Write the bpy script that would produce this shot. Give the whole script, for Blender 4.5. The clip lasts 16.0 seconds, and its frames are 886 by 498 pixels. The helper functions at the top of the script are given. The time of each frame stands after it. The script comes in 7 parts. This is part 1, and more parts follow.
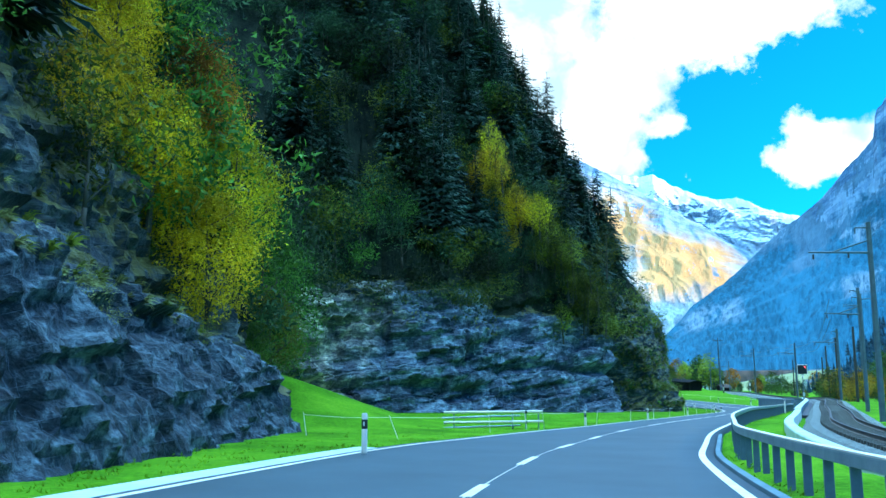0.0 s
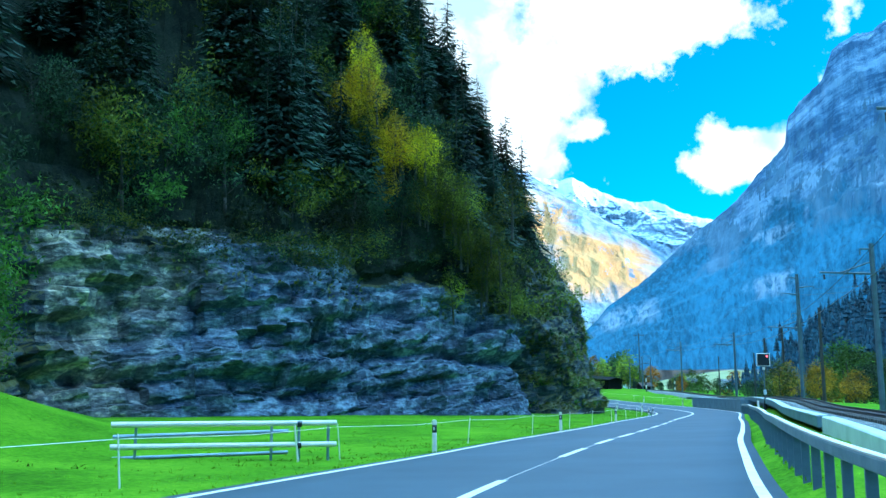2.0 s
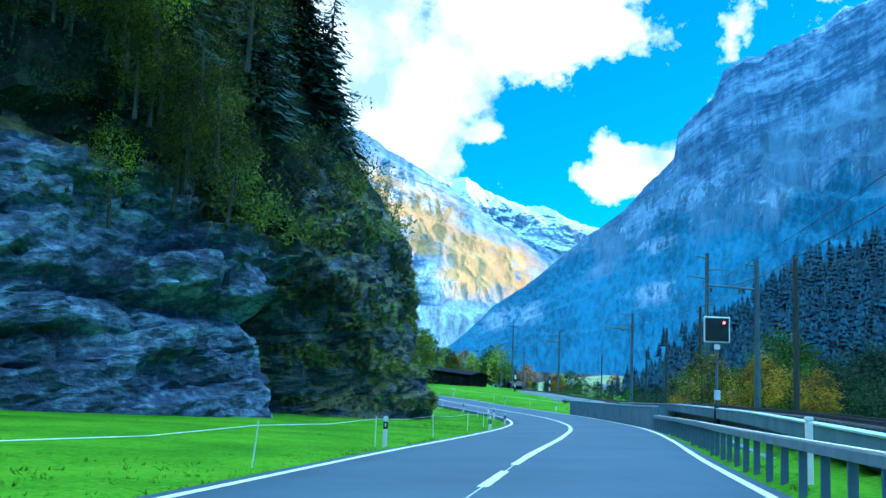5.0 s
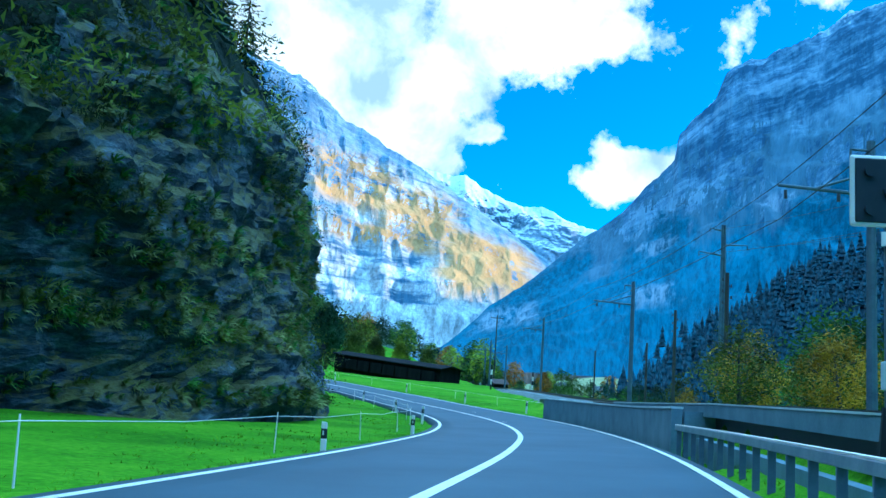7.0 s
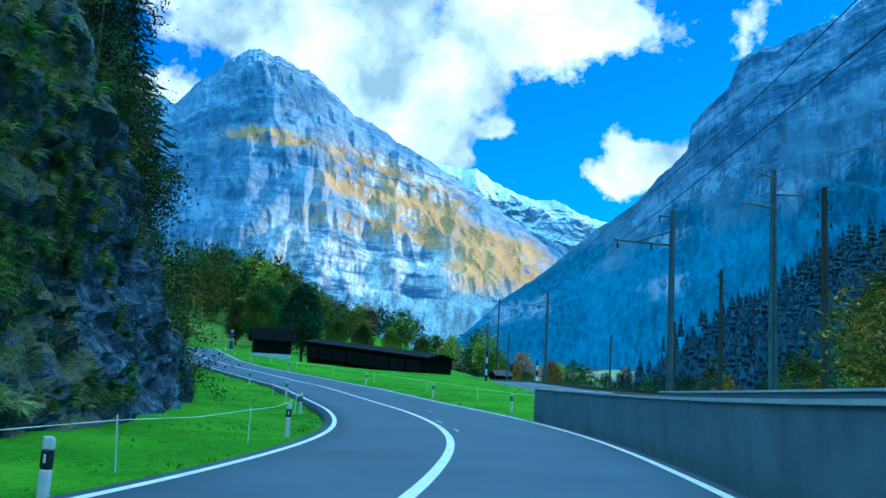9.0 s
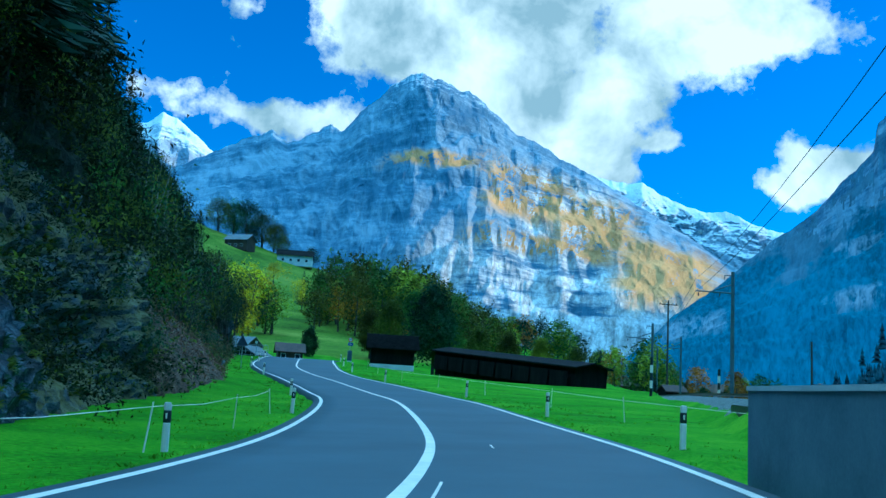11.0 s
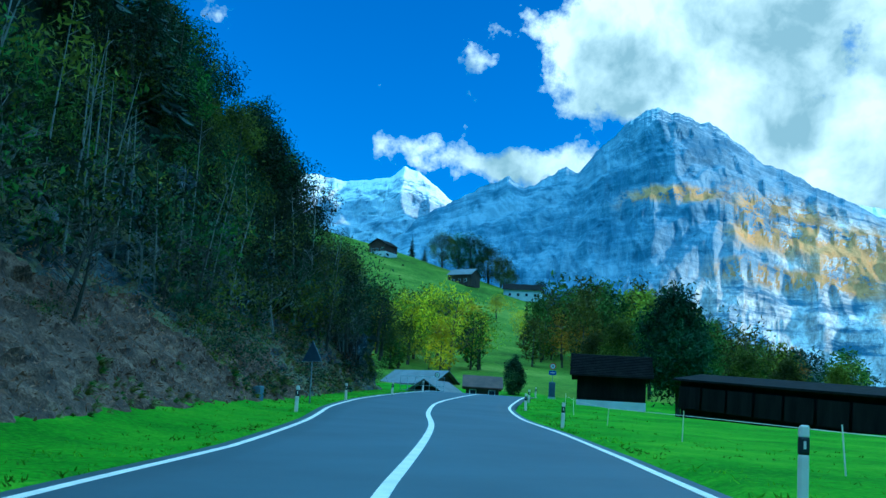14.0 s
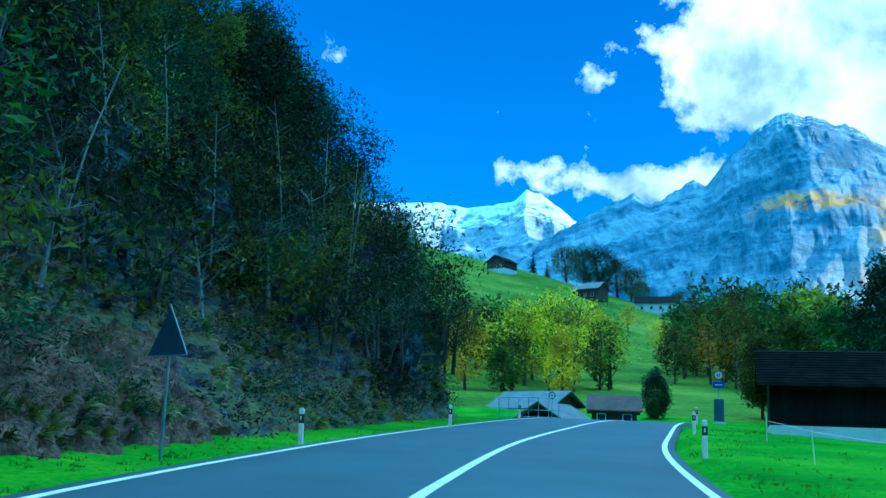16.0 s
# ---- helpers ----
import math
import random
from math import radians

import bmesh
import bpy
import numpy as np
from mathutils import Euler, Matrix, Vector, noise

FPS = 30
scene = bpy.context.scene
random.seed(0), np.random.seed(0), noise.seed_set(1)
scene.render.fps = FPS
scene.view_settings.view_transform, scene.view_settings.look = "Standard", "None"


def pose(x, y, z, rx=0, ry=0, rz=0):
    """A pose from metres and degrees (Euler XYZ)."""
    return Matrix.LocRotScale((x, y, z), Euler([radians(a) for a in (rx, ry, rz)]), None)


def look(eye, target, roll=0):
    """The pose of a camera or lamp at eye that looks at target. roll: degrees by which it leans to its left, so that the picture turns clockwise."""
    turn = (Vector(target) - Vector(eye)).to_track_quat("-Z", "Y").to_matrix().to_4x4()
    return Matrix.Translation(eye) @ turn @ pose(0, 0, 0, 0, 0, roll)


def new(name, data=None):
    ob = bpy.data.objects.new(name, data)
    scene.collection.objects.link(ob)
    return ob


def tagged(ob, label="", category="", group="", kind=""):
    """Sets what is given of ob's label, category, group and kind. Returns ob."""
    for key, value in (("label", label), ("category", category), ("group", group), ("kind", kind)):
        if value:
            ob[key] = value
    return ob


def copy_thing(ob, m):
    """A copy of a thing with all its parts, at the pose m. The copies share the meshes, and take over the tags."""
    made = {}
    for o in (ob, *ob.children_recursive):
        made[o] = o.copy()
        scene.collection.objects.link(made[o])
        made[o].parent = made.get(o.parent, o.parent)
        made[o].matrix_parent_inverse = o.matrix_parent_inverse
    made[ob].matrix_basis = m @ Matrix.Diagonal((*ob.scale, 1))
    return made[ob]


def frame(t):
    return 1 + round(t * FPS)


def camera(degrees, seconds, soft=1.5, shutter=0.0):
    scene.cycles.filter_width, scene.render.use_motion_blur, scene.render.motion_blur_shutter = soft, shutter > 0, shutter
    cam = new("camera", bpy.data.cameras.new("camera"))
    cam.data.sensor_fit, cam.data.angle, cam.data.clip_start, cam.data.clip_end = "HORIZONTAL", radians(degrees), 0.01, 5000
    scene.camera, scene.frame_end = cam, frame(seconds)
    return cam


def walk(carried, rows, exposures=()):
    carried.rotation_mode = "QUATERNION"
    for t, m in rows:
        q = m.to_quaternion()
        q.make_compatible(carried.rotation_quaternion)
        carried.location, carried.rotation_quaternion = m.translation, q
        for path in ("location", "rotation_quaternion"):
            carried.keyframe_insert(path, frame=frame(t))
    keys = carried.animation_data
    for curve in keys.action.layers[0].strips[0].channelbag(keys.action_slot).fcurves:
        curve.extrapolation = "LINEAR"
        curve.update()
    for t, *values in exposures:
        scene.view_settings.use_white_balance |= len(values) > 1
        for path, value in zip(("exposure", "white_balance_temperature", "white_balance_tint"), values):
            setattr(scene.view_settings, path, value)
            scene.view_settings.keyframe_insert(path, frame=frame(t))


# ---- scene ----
import collections

cam = camera(51.0, 16.0)
PATH = [
    (0, (-1.415, -8.244, 1.662), (-1.399, -6.269, 1.981), -0.2),
    (0.5, (-0.008, -1.084, 1.714), (0.039, 0.89, 2.034), -0.6),
    (1, (1.532, 6.105, 1.635), (1.618, 8.077, 1.954), -0.7),
    (1.5, (3.268, 13.13, 1.462), (3.401, 15.1, 1.782), -0.4),
    (2, (5.18, 20.404, 1.6), (5.366, 22.37, 1.916), 0.0),
    (2.5, (7.413, 27.704, 1.478), (7.656, 29.664, 1.796), 0.1),
    (3, (9.814, 34.677, 1.371), (10.109, 36.628, 1.694), 0.2),
    (3.5, (12.298, 41.619, 1.371), (12.637, 43.562, 1.701), 0.6),
    (4, (14.943, 48.461, 1.55), (15.315, 50.398, 1.88), 1.4),
    (4.5, (17.607, 55.326, 1.561), (18.005, 57.26, 1.884), 2.3),
    (5, (20.418, 62.178, 1.47), (20.836, 64.109, 1.782), 2.8),
    (7.3, (32.272, 90.143, 1.324), (32.694, 92.073, 1.635), 4.0),
    (7.5, (33.009, 92.418, 1.434), (33.444, 94.346, 1.737), 3.7),
    (8, (35.45, 98.523, 1.4), (35.884, 100.452, 1.701), 3.9),
    (8.2, (36.379, 100.958, 1.384), (36.813, 102.887, 1.685), 4.0),
    (10.3, (45.671, 125.174, 1.183), (45.867, 127.14, 1.493), 2.8),
    (10.5, (46.232, 127.697, 1.16), (46.381, 129.667, 1.474), 3.2),
    (11, (47.531, 134.801, 1.193), (47.572, 136.774, 1.515), 3.4),
    (11.5, (48.402, 142.225, 1.234), (48.341, 144.196, 1.566), 3.5),
    (12, (49.189, 148.632, 1.526), (49.032, 150.596, 1.87), 3.5),
    (12.5, (49.384, 155.681, 1.467), (49.143, 157.634, 1.823), 3.8),
    (13, (49.599, 162.38, 1.596), (49.284, 164.32, 1.964), 3.7),
    (13.5, (49.296, 169.714, 1.843), (48.908, 171.639, 2.22), 3.8),
    (14, (48.806, 176.596, 2.05), (48.333, 178.501, 2.435), 3.8),
    (14.5, (47.901, 183.705, 2.298), (47.339, 185.584, 2.692), 3.8),
    (15, (46.701, 190.839, 2.661), (46.06, 192.69, 3.067), 3.6),
    (15.5, (45.226, 198.003, 3.025), (44.528, 199.83, 3.442), 3.1),
    (16, (43.632, 205.145, 3.426), (42.902, 206.958, 3.851), 2.5),
]
EXPOSURES = [(0.0, 0.82, 6150, 10), (4.0, 0.7, 5750, 9), (8.0, 0.2, 5300, 5), (11.0, -0.22, 5250, -4), (13.5, -0.2, 5250, -8), (16.0, 0.18, 5100, -12)]
walk(cam, [(t, look(eye, target, roll)) for t, eye, target, roll in PATH], EXPOSURES)

# ---- world, sun, light ----
SUN_AZ, SUN_EL = 80.0, 17.0                       # degrees right of +y, above the horizon
world = bpy.data.worlds.new("sky")
scene.world = world
world.use_nodes = True


def node(tree, kind, **given):
    n = tree.nodes.new(kind)
    for key, value in given.items():
        n.inputs[key.replace("_", " ")].default_value = value
    return n


def link(tree, a, b):
    tree.links.new(a, b)


def math_node(tree, op, a, b=None, c=None, clamp=False):
    n = tree.nodes.new("ShaderNodeMath")
    n.operation, n.use_clamp = op, clamp
    for i, v in enumerate((a, b, c)):
        if v is None:
            continue
        if isinstance(v, (int, float)):
            n.inputs[i].default_value = v
        else:
            tree.links.new(v, n.inputs[i])
    return n.outputs[0]


def ramp(tree, fac, stops):
    n = tree.nodes.new("ShaderNodeValToRGB")
    el = n.color_ramp.elements
    while len(el) < len(stops):
        el.new(0.5)
    for e, (p, c) in zip(el, stops):
        e.position, e.color = p, (*c, 1) if len(c) == 3 else c
    tree.links.new(fac, n.inputs[0])
    return n.outputs[0]


def blend(tree, fac, a, b, mode="MIX"):
    n = tree.nodes.new("ShaderNodeMix")
    n.data_type, n.blend_type = "RGBA", mode
    for sock, v in ((n.inputs[0], fac), (n.inputs[6], a), (n.inputs[7], b)):
        if isinstance(v, (int, float)):
            sock.default_value = v
        elif isinstance(v, tuple):
            sock.default_value = (*v, 1)
        else:
            tree.links.new(v, sock)
    return n.outputs[2]


def build_sky():
    t = world.node_tree
    t.nodes.clear()
    out, bg = t.nodes.new("ShaderNodeOutputWorld"), t.nodes.new("ShaderNodeBackground")
    sky = t.nodes.new("ShaderNodeTexSky")
    sky.sky_type, sky.sun_disc = "NISHITA", False
    sky.sun_elevation, sky.sun_rotation = radians(SUN_EL), radians(SUN_AZ)
    sky.air_density, sky.dust_density, sky.ozone_density = 1.0, 0.1, 2.5
    tinted = blend(t, 1.0, sky.outputs[0], SKY_TINT, "MULTIPLY")
    coord = t.nodes.new("ShaderNodeTexCoord").outputs["Generated"]
    # clouds: fractal noise, gathered into a few banks over the valley
    warp = node(t, "ShaderNodeTexNoise", Scale=5.0, Detail=4.0)
    link(t, coord, warp.inputs["Vector"])
    off = t.nodes.new("ShaderNodeVectorMath")
    off.operation = "MULTIPLY_ADD"
    link(t, warp.outputs["Color"], off.inputs[0])
    off.inputs[1].default_value, off.inputs[2].default_value = (0.09, 0.09, 0.09), (-0.045, -0.045, -0.045)
    moved = t.nodes.new("ShaderNodeVectorMath")
    link(t, coord, moved.inputs[0])
    link(t, off.outputs[0], moved.inputs[1])
    n1 = node(t, "ShaderNodeTexNoise", Scale=11.0, Detail=10.0, Roughness=0.62)
    link(t, coord, n1.inputs["Vector"])
    total = math_node(t, "MULTIPLY", n1.outputs["Fac"], 0.86)
    for az, el, wide, high, weight in BANKS:
        d = Vector((math.sin(radians(az)) * math.cos(radians(el)), math.cos(radians(az)) * math.cos(radians(el)), math.sin(radians(el))))
        side = Vector((math.cos(radians(az)), -math.sin(radians(az)), 0))
        up = side.cross(d)
        a, b = [], []
        for axis, size, keep in ((side, wide, a), (up, high, b)):
            dot = t.nodes.new("ShaderNodeVectorMath")
            dot.operation = "DOT_PRODUCT"
            link(t, moved.outputs[0], dot.inputs[0])
            dot.inputs[1].default_value = axis
            keep.append(math_node(t, "MULTIPLY", dot.outputs["Value"], 1 / math.sin(radians(size))))
        front = t.nodes.new("ShaderNodeVectorMath")
        front.operation = "DOT_PRODUCT"
        link(t, moved.outputs[0], front.inputs[0])
        front.inputs[1].default_value = d
        r2 = math_node(t, "ADD", math_node(t, "MULTIPLY", a[0], a[0]), math_node(t, "MULTIPLY", b[0], b[0]))
        bell = math_node(t, "POWER", 2.718, math_node(t, "MULTIPLY", r2, -1.0))
        ahead = math_node(t, "GREATER_THAN", front.outputs["Value"], 0.0)
        total = math_node(t, "MULTIPLY_ADD", math_node(t, "MULTIPLY", bell, ahead), weight, total)
    # overhead an unseen bright blue deck is added to light the shaded ground
    sep = t.nodes.new("ShaderNodeSeparateXYZ")
    link(t, coord, sep.inputs[0])
    high = math_node(t, "MULTIPLY_ADD", sep.outputs["Z"], 3.6, -1.85, clamp=True)
    total = math_node(t, "MULTIPLY_ADD", high, 0.32, total)
    cover = ramp(t, total, [(0.55, (0, 0, 0)), (0.64, (1, 1, 1))])
    n2 = node(t, "ShaderNodeTexNoise", Scale=12.0, Detail=8.0, Roughness=0.55)
    link(t, moved.outputs[0], n2.inputs["Vector"])
    body = ramp(t, n2.outputs["Fac"], [(0.36, CLOUD_SHADE), (0.62, CLOUD_LIT)])
    deck = blend(t, high, body, FILL_DECK)
    link(t, blend(t, cover, tinted, deck), bg.inputs[0])
    bg.inputs[1].default_value = SKY_STRENGTH
    link(t, bg.outputs[0], out.inputs[0])


SKY_STRENGTH = 0.12
SKY_TINT = (0.06, 0.98, 1.95)
CLOUD_SHADE, CLOUD_LIT, FILL_DECK = (3.4, 5.0, 5.8), (10.2, 11.6, 12.0), (8.8, 21.5, 32.5)
# bearing, height, width, depth (degrees) and weight of the banks of cloud
BANKS = [(9.0, 26.5, 12.5, 5.2, 0.42), (8.5, 17.0, 5.0, 3.6, 0.36), (2.5, 22, 6.0, 3.0, 0.30), (18.5, 22.5, 4.5, 2.8, 0.30), (14.2, 15.2, 1.3, 0.8, 0.26), (-12, 16.4, 8, 1.5, 0.20), (-6, 16.8, 3.5, 1.4, 0.16), (-3.5, 24.0, 4.0, 3.6, 0.24),
         (21.4, 13.1, 2.2, 1.0, 0.30), (24.6, 14.6, 2.8, 1.2, 0.32), (30.0, 22.6, 1.7, 2.6, 0.19), (-13.0, 23.1, 1.6, 0.8, 0.15), (-20.0, 20.5, 1.2, 0.6, 0.14), (34.5, 24.5, 2.0, 1.2, 0.14)]
build_sky()
sun = new("sun", bpy.data.lights.new("sun", "SUN"))
sun.data.energy, sun.data.angle, sun.data.color = 5.0, radians(0.5), (1.0, 0.90, 0.76)
sun.matrix_world = look((0, 0, 0), (-math.sin(radians(SUN_AZ)) * math.cos(radians(SUN_EL)), -math.cos(radians(SUN_AZ)) * math.cos(radians(SUN_EL)), -math.sin(radians(SUN_EL))))


# ---- materials ----
def surface(name, stops, scale=4.0, fine=40.0, rough=0.8, bump=0.3, metal=0.0, depth=0.02, random_tint=0.0, space="Object", stretch=(1, 1, 1), fine_amount=0.35, shine=0.5):
    """Noise at two scales through a colour ramp, with relief."""
    m = bpy.data.materials.new(name)
    m.use_nodes = True
    t = m.node_tree
    b = t.nodes["Principled BSDF"]
    coord = t.nodes.new("ShaderNodeTexCoord").outputs[space]
    mapping = t.nodes.new("ShaderNodeMapping")
    mapping.inputs["Scale"].default_value = stretch
    link(t, coord, mapping.inputs[0])
    big = node(t, "ShaderNodeTexNoise", Scale=scale, Detail=5.0, Roughness=0.6)
    small = node(t, "ShaderNodeTexNoise", Scale=fine, Detail=4.0, Roughness=0.65)
    for n in (big, small):
        link(t, mapping.outputs[0], n.inputs["Vector"])
    mixed = math_node(t, "MULTIPLY_ADD", math_node(t, "SUBTRACT", small.outputs["Fac"], 0.5), fine_amount, big.outputs["Fac"])
    color = ramp(t, mixed, stops)
    if random_tint:
        info = t.nodes.new("ShaderNodeObjectInfo")
        hsv = t.nodes.new("ShaderNodeHueSaturation")
        link(t, math_node(t, "MULTIPLY_ADD", info.outputs["Random"], random_tint * 0.12, 0.5 - random_tint * 0.06), hsv.inputs["Hue"])
        link(t, math_node(t, "MULTIPLY_ADD", info.outputs["Random"], random_tint, 1 - random_tint / 2), hsv.inputs["Value"])
        link(t, color, hsv.inputs["Color"])
        color = hsv.outputs[0]
    link(t, color, b.inputs["Base Color"])
    b.inputs["Roughness"].default_value, b.inputs["Metallic"].default_value = rough, metal
    b.inputs["Specular IOR Level"].default_value = shine
    if bump:
        bn = node(t, "ShaderNodeBump", Strength=bump, Distance=depth)
        link(t, mixed, bn.inputs["Height"])
        link(t, bn.outputs[0], b.inputs["Normal"])
    return m


def leafy(name, dark, light, random_tint=0.5, through_light=0.35):
    """Leaves: colour varies leaf by leaf and plant by plant, with light coming through."""
    m = bpy.data.materials.new(name)
    m.use_nodes = True
    t = m.node_tree
    b = t.nodes["Principled BSDF"]
    geo = t.nodes.new("ShaderNodeNewGeometry")
    info = t.nodes.new("ShaderNodeObjectInfo")
    coord = t.nodes.new("ShaderNodeTexCoord").outputs["Object"]
    big = node(t, "ShaderNodeTexNoise", Scale=0.8, Detail=3.0)
    link(t, coord, big.inputs["Vector"])
    fac = math_node(t, "ADD", math_node(t, "MULTIPLY", geo.outputs["Random Per Island"], 0.38), math_node(t, "MULTIPLY", big.outputs["Fac"], 0.72), clamp=True)
    color = ramp(t, fac, [(0.2, dark), (0.85, light)])
    hsv = t.nodes.new("ShaderNodeHueSaturation")
    link(t, math_node(t, "MULTIPLY_ADD", info.outputs["Random"], 0.05, 0.475), hsv.inputs["Hue"])
    wide = node(t, "ShaderNodeTexNoise", Scale=0.2, Detail=2.0)
    link(t, coord, wide.inputs["Vector"])
    vary = math_node(t, "MULTIPLY_ADD", math_node(t, "SUBTRACT", wide.outputs["Fac"], 0.5), 3.2, 1.0)
    vary = math_node(t, "MAXIMUM", vary, 0.3)
    link(t, math_node(t, "MULTIPLY", vary, math_node(t, "MULTIPLY_ADD", info.outputs["Random"], random_tint, 1 - random_tint / 2)), hsv.inputs["Value"])
    link(t, color, hsv.inputs["Color"])
    link(t, hsv.outputs[0], b.inputs["Base Color"])
    b.inputs["Roughness"].default_value = 0.65
    b.inputs["Specular IOR Level"].default_value = 0.15
    tr = t.nodes.new("ShaderNodeBsdfTranslucent")
    link(t, hsv.outputs[0], tr.inputs[0])
    mix = t.nodes.new("ShaderNodeMixShader")
    mix.inputs[0].default_value = through_light
    link(t, b.outputs[0], mix.inputs[1])
    link(t, tr.outputs[0], mix.inputs[2])
    link(t, mix.outputs[0], t.nodes["Material Output"].inputs[0])
    return m


def rock_material(name, dark, mid, light, moss, moss_amount, strata=0.5, scale=0.35, zoom=1.0, warm=None):
    """Layered rock: tilted strata, cracks, pale patches, and moss where the face leans back."""
    m = bpy.data.materials.new(name)
    m.use_nodes = True
    t = m.node_tree
    b = t.nodes["Principled BSDF"]
    coord = t.nodes.new("ShaderNodeTexCoord").outputs["Object"]
    mapping = t.nodes.new("ShaderNodeMapping")
    mapping.inputs["Rotation"].default_value = (0.08, 0.12, 0.0)
    mapping.inputs["Scale"].default_value = (0.55 * zoom, 0.55 * zoom, (0.7 if zoom > 2 else 1.25) * zoom)
    link(t, coord, mapping.inputs[0])
    big = node(t, "ShaderNodeTexNoise", Scale=scale, Detail=7.0, Roughness=0.62)
    layers = node(t, "ShaderNodeTexNoise", Scale=1.1, Detail=8.0, Roughness=0.65, Distortion=0.6)
    crack = t.nodes.new("ShaderNodeTexVoronoi")
    crack.feature = "DISTANCE_TO_EDGE"
    crack.inputs["Scale"].default_value = 0.55
    link(t, coord, big.inputs["Vector"])
    link(t, mapping.outputs[0], layers.inputs["Vector"])
    link(t, mapping.outputs[0], crack.inputs["Vector"])
    grain = node(t, "ShaderNodeTexNoise", Scale=3.2, Detail=7.0, Roughness=0.7)
    link(t, mapping.outputs[0], grain.inputs["Vector"])
    fac = math_node(t, "ADD", math_node(t, "MULTIPLY", big.outputs["Fac"], 0.75 - strata), math_node(t, "ADD", math_node(t, "MULTIPLY", layers.outputs["Fac"], strata - 0.05), math_node(t, "MULTIPLY", grain.outputs["Fac"], 0.30)))
    color = ramp(t, fac, [(0.40, dark), (0.50, mid), (0.60, light)])
    if warm:
        hue = node(t, "ShaderNodeTexNoise", Scale=0.09, Detail=4.0, Roughness=0.6)
        link(t, coord, hue.inputs["Vector"])
        along = t.nodes.new("ShaderNodeSeparateXYZ")
        link(t, coord, along.inputs[0])
        shift = math_node(t, "MULTIPLY_ADD", math_node(t, "ADD", along.outputs["X"], 6.5), -0.022, hue.outputs["Fac"])
        color = blend(t, 1.0, color, ramp(t, shift, [(0.46, (1, 1, 1)), (0.62, warm)]), "MULTIPLY")
    crack2 = t.nodes.new("ShaderNodeTexVoronoi")
    crack2.feature = "DISTANCE_TO_EDGE"
    crack2.inputs["Scale"].default_value = 1.6
    link(t, mapping.outputs[0], crack2.inputs["Vector"])
    edge = blend(t, 1.0, ramp(t, crack.outputs["Distance"], [(0.0, (0.2, 0.2, 0.2)), (0.06, (1, 1, 1))]), ramp(t, crack2.outputs["Distance"], [(0.0, (0.45, 0.45, 0.45)), (0.07, (1, 1, 1))]), "MULTIPLY")
    color = blend(t, 0.38, color, edge, "MULTIPLY")
    geo = t.nodes.new("ShaderNodeNewGeometry")
    sep = t.nodes.new("ShaderNodeSeparateXYZ")
    link(t, geo.outputs["Normal"], sep.inputs[0])
    patch = node(t, "ShaderNodeTexNoise", Scale=0.55, Detail=8.0, Roughness=0.72)
    link(t, coord, patch.inputs["Vector"])
    where = math_node(t, "ADD", math_node(t, "MULTIPLY", sep.outputs["Z"], 0.22), patch.outputs["Fac"])
    mask = ramp(t, where, [(moss_amount, (0, 0, 0)), (moss_amount + 0.12, (1, 1, 1))])
    mossy = node(t, "ShaderNodeTexNoise", Scale=3.0, Detail=5.0)
    link(t, coord, mossy.inputs["Vector"])
    moss_color = ramp(t, mossy.outputs["Fac"], [(0.35, tuple(0.5 * c for c in moss)), (0.65, moss)])
    link(t, blend(t, mask, color, moss_color), b.inputs["Base Color"])
    b.inputs["Roughness"].default_value = 0.62
    b.inputs["Specular IOR Level"].default_value = 0.35
    bn = node(t, "ShaderNodeBump", Strength=1.0, Distance=0.45)
    link(t, math_node(t, "ADD", fac, math_node(t, "MULTIPLY", edge, 0.06)), bn.inputs["Height"])
    link(t, bn.outputs[0], b.inputs["Normal"])
    return m


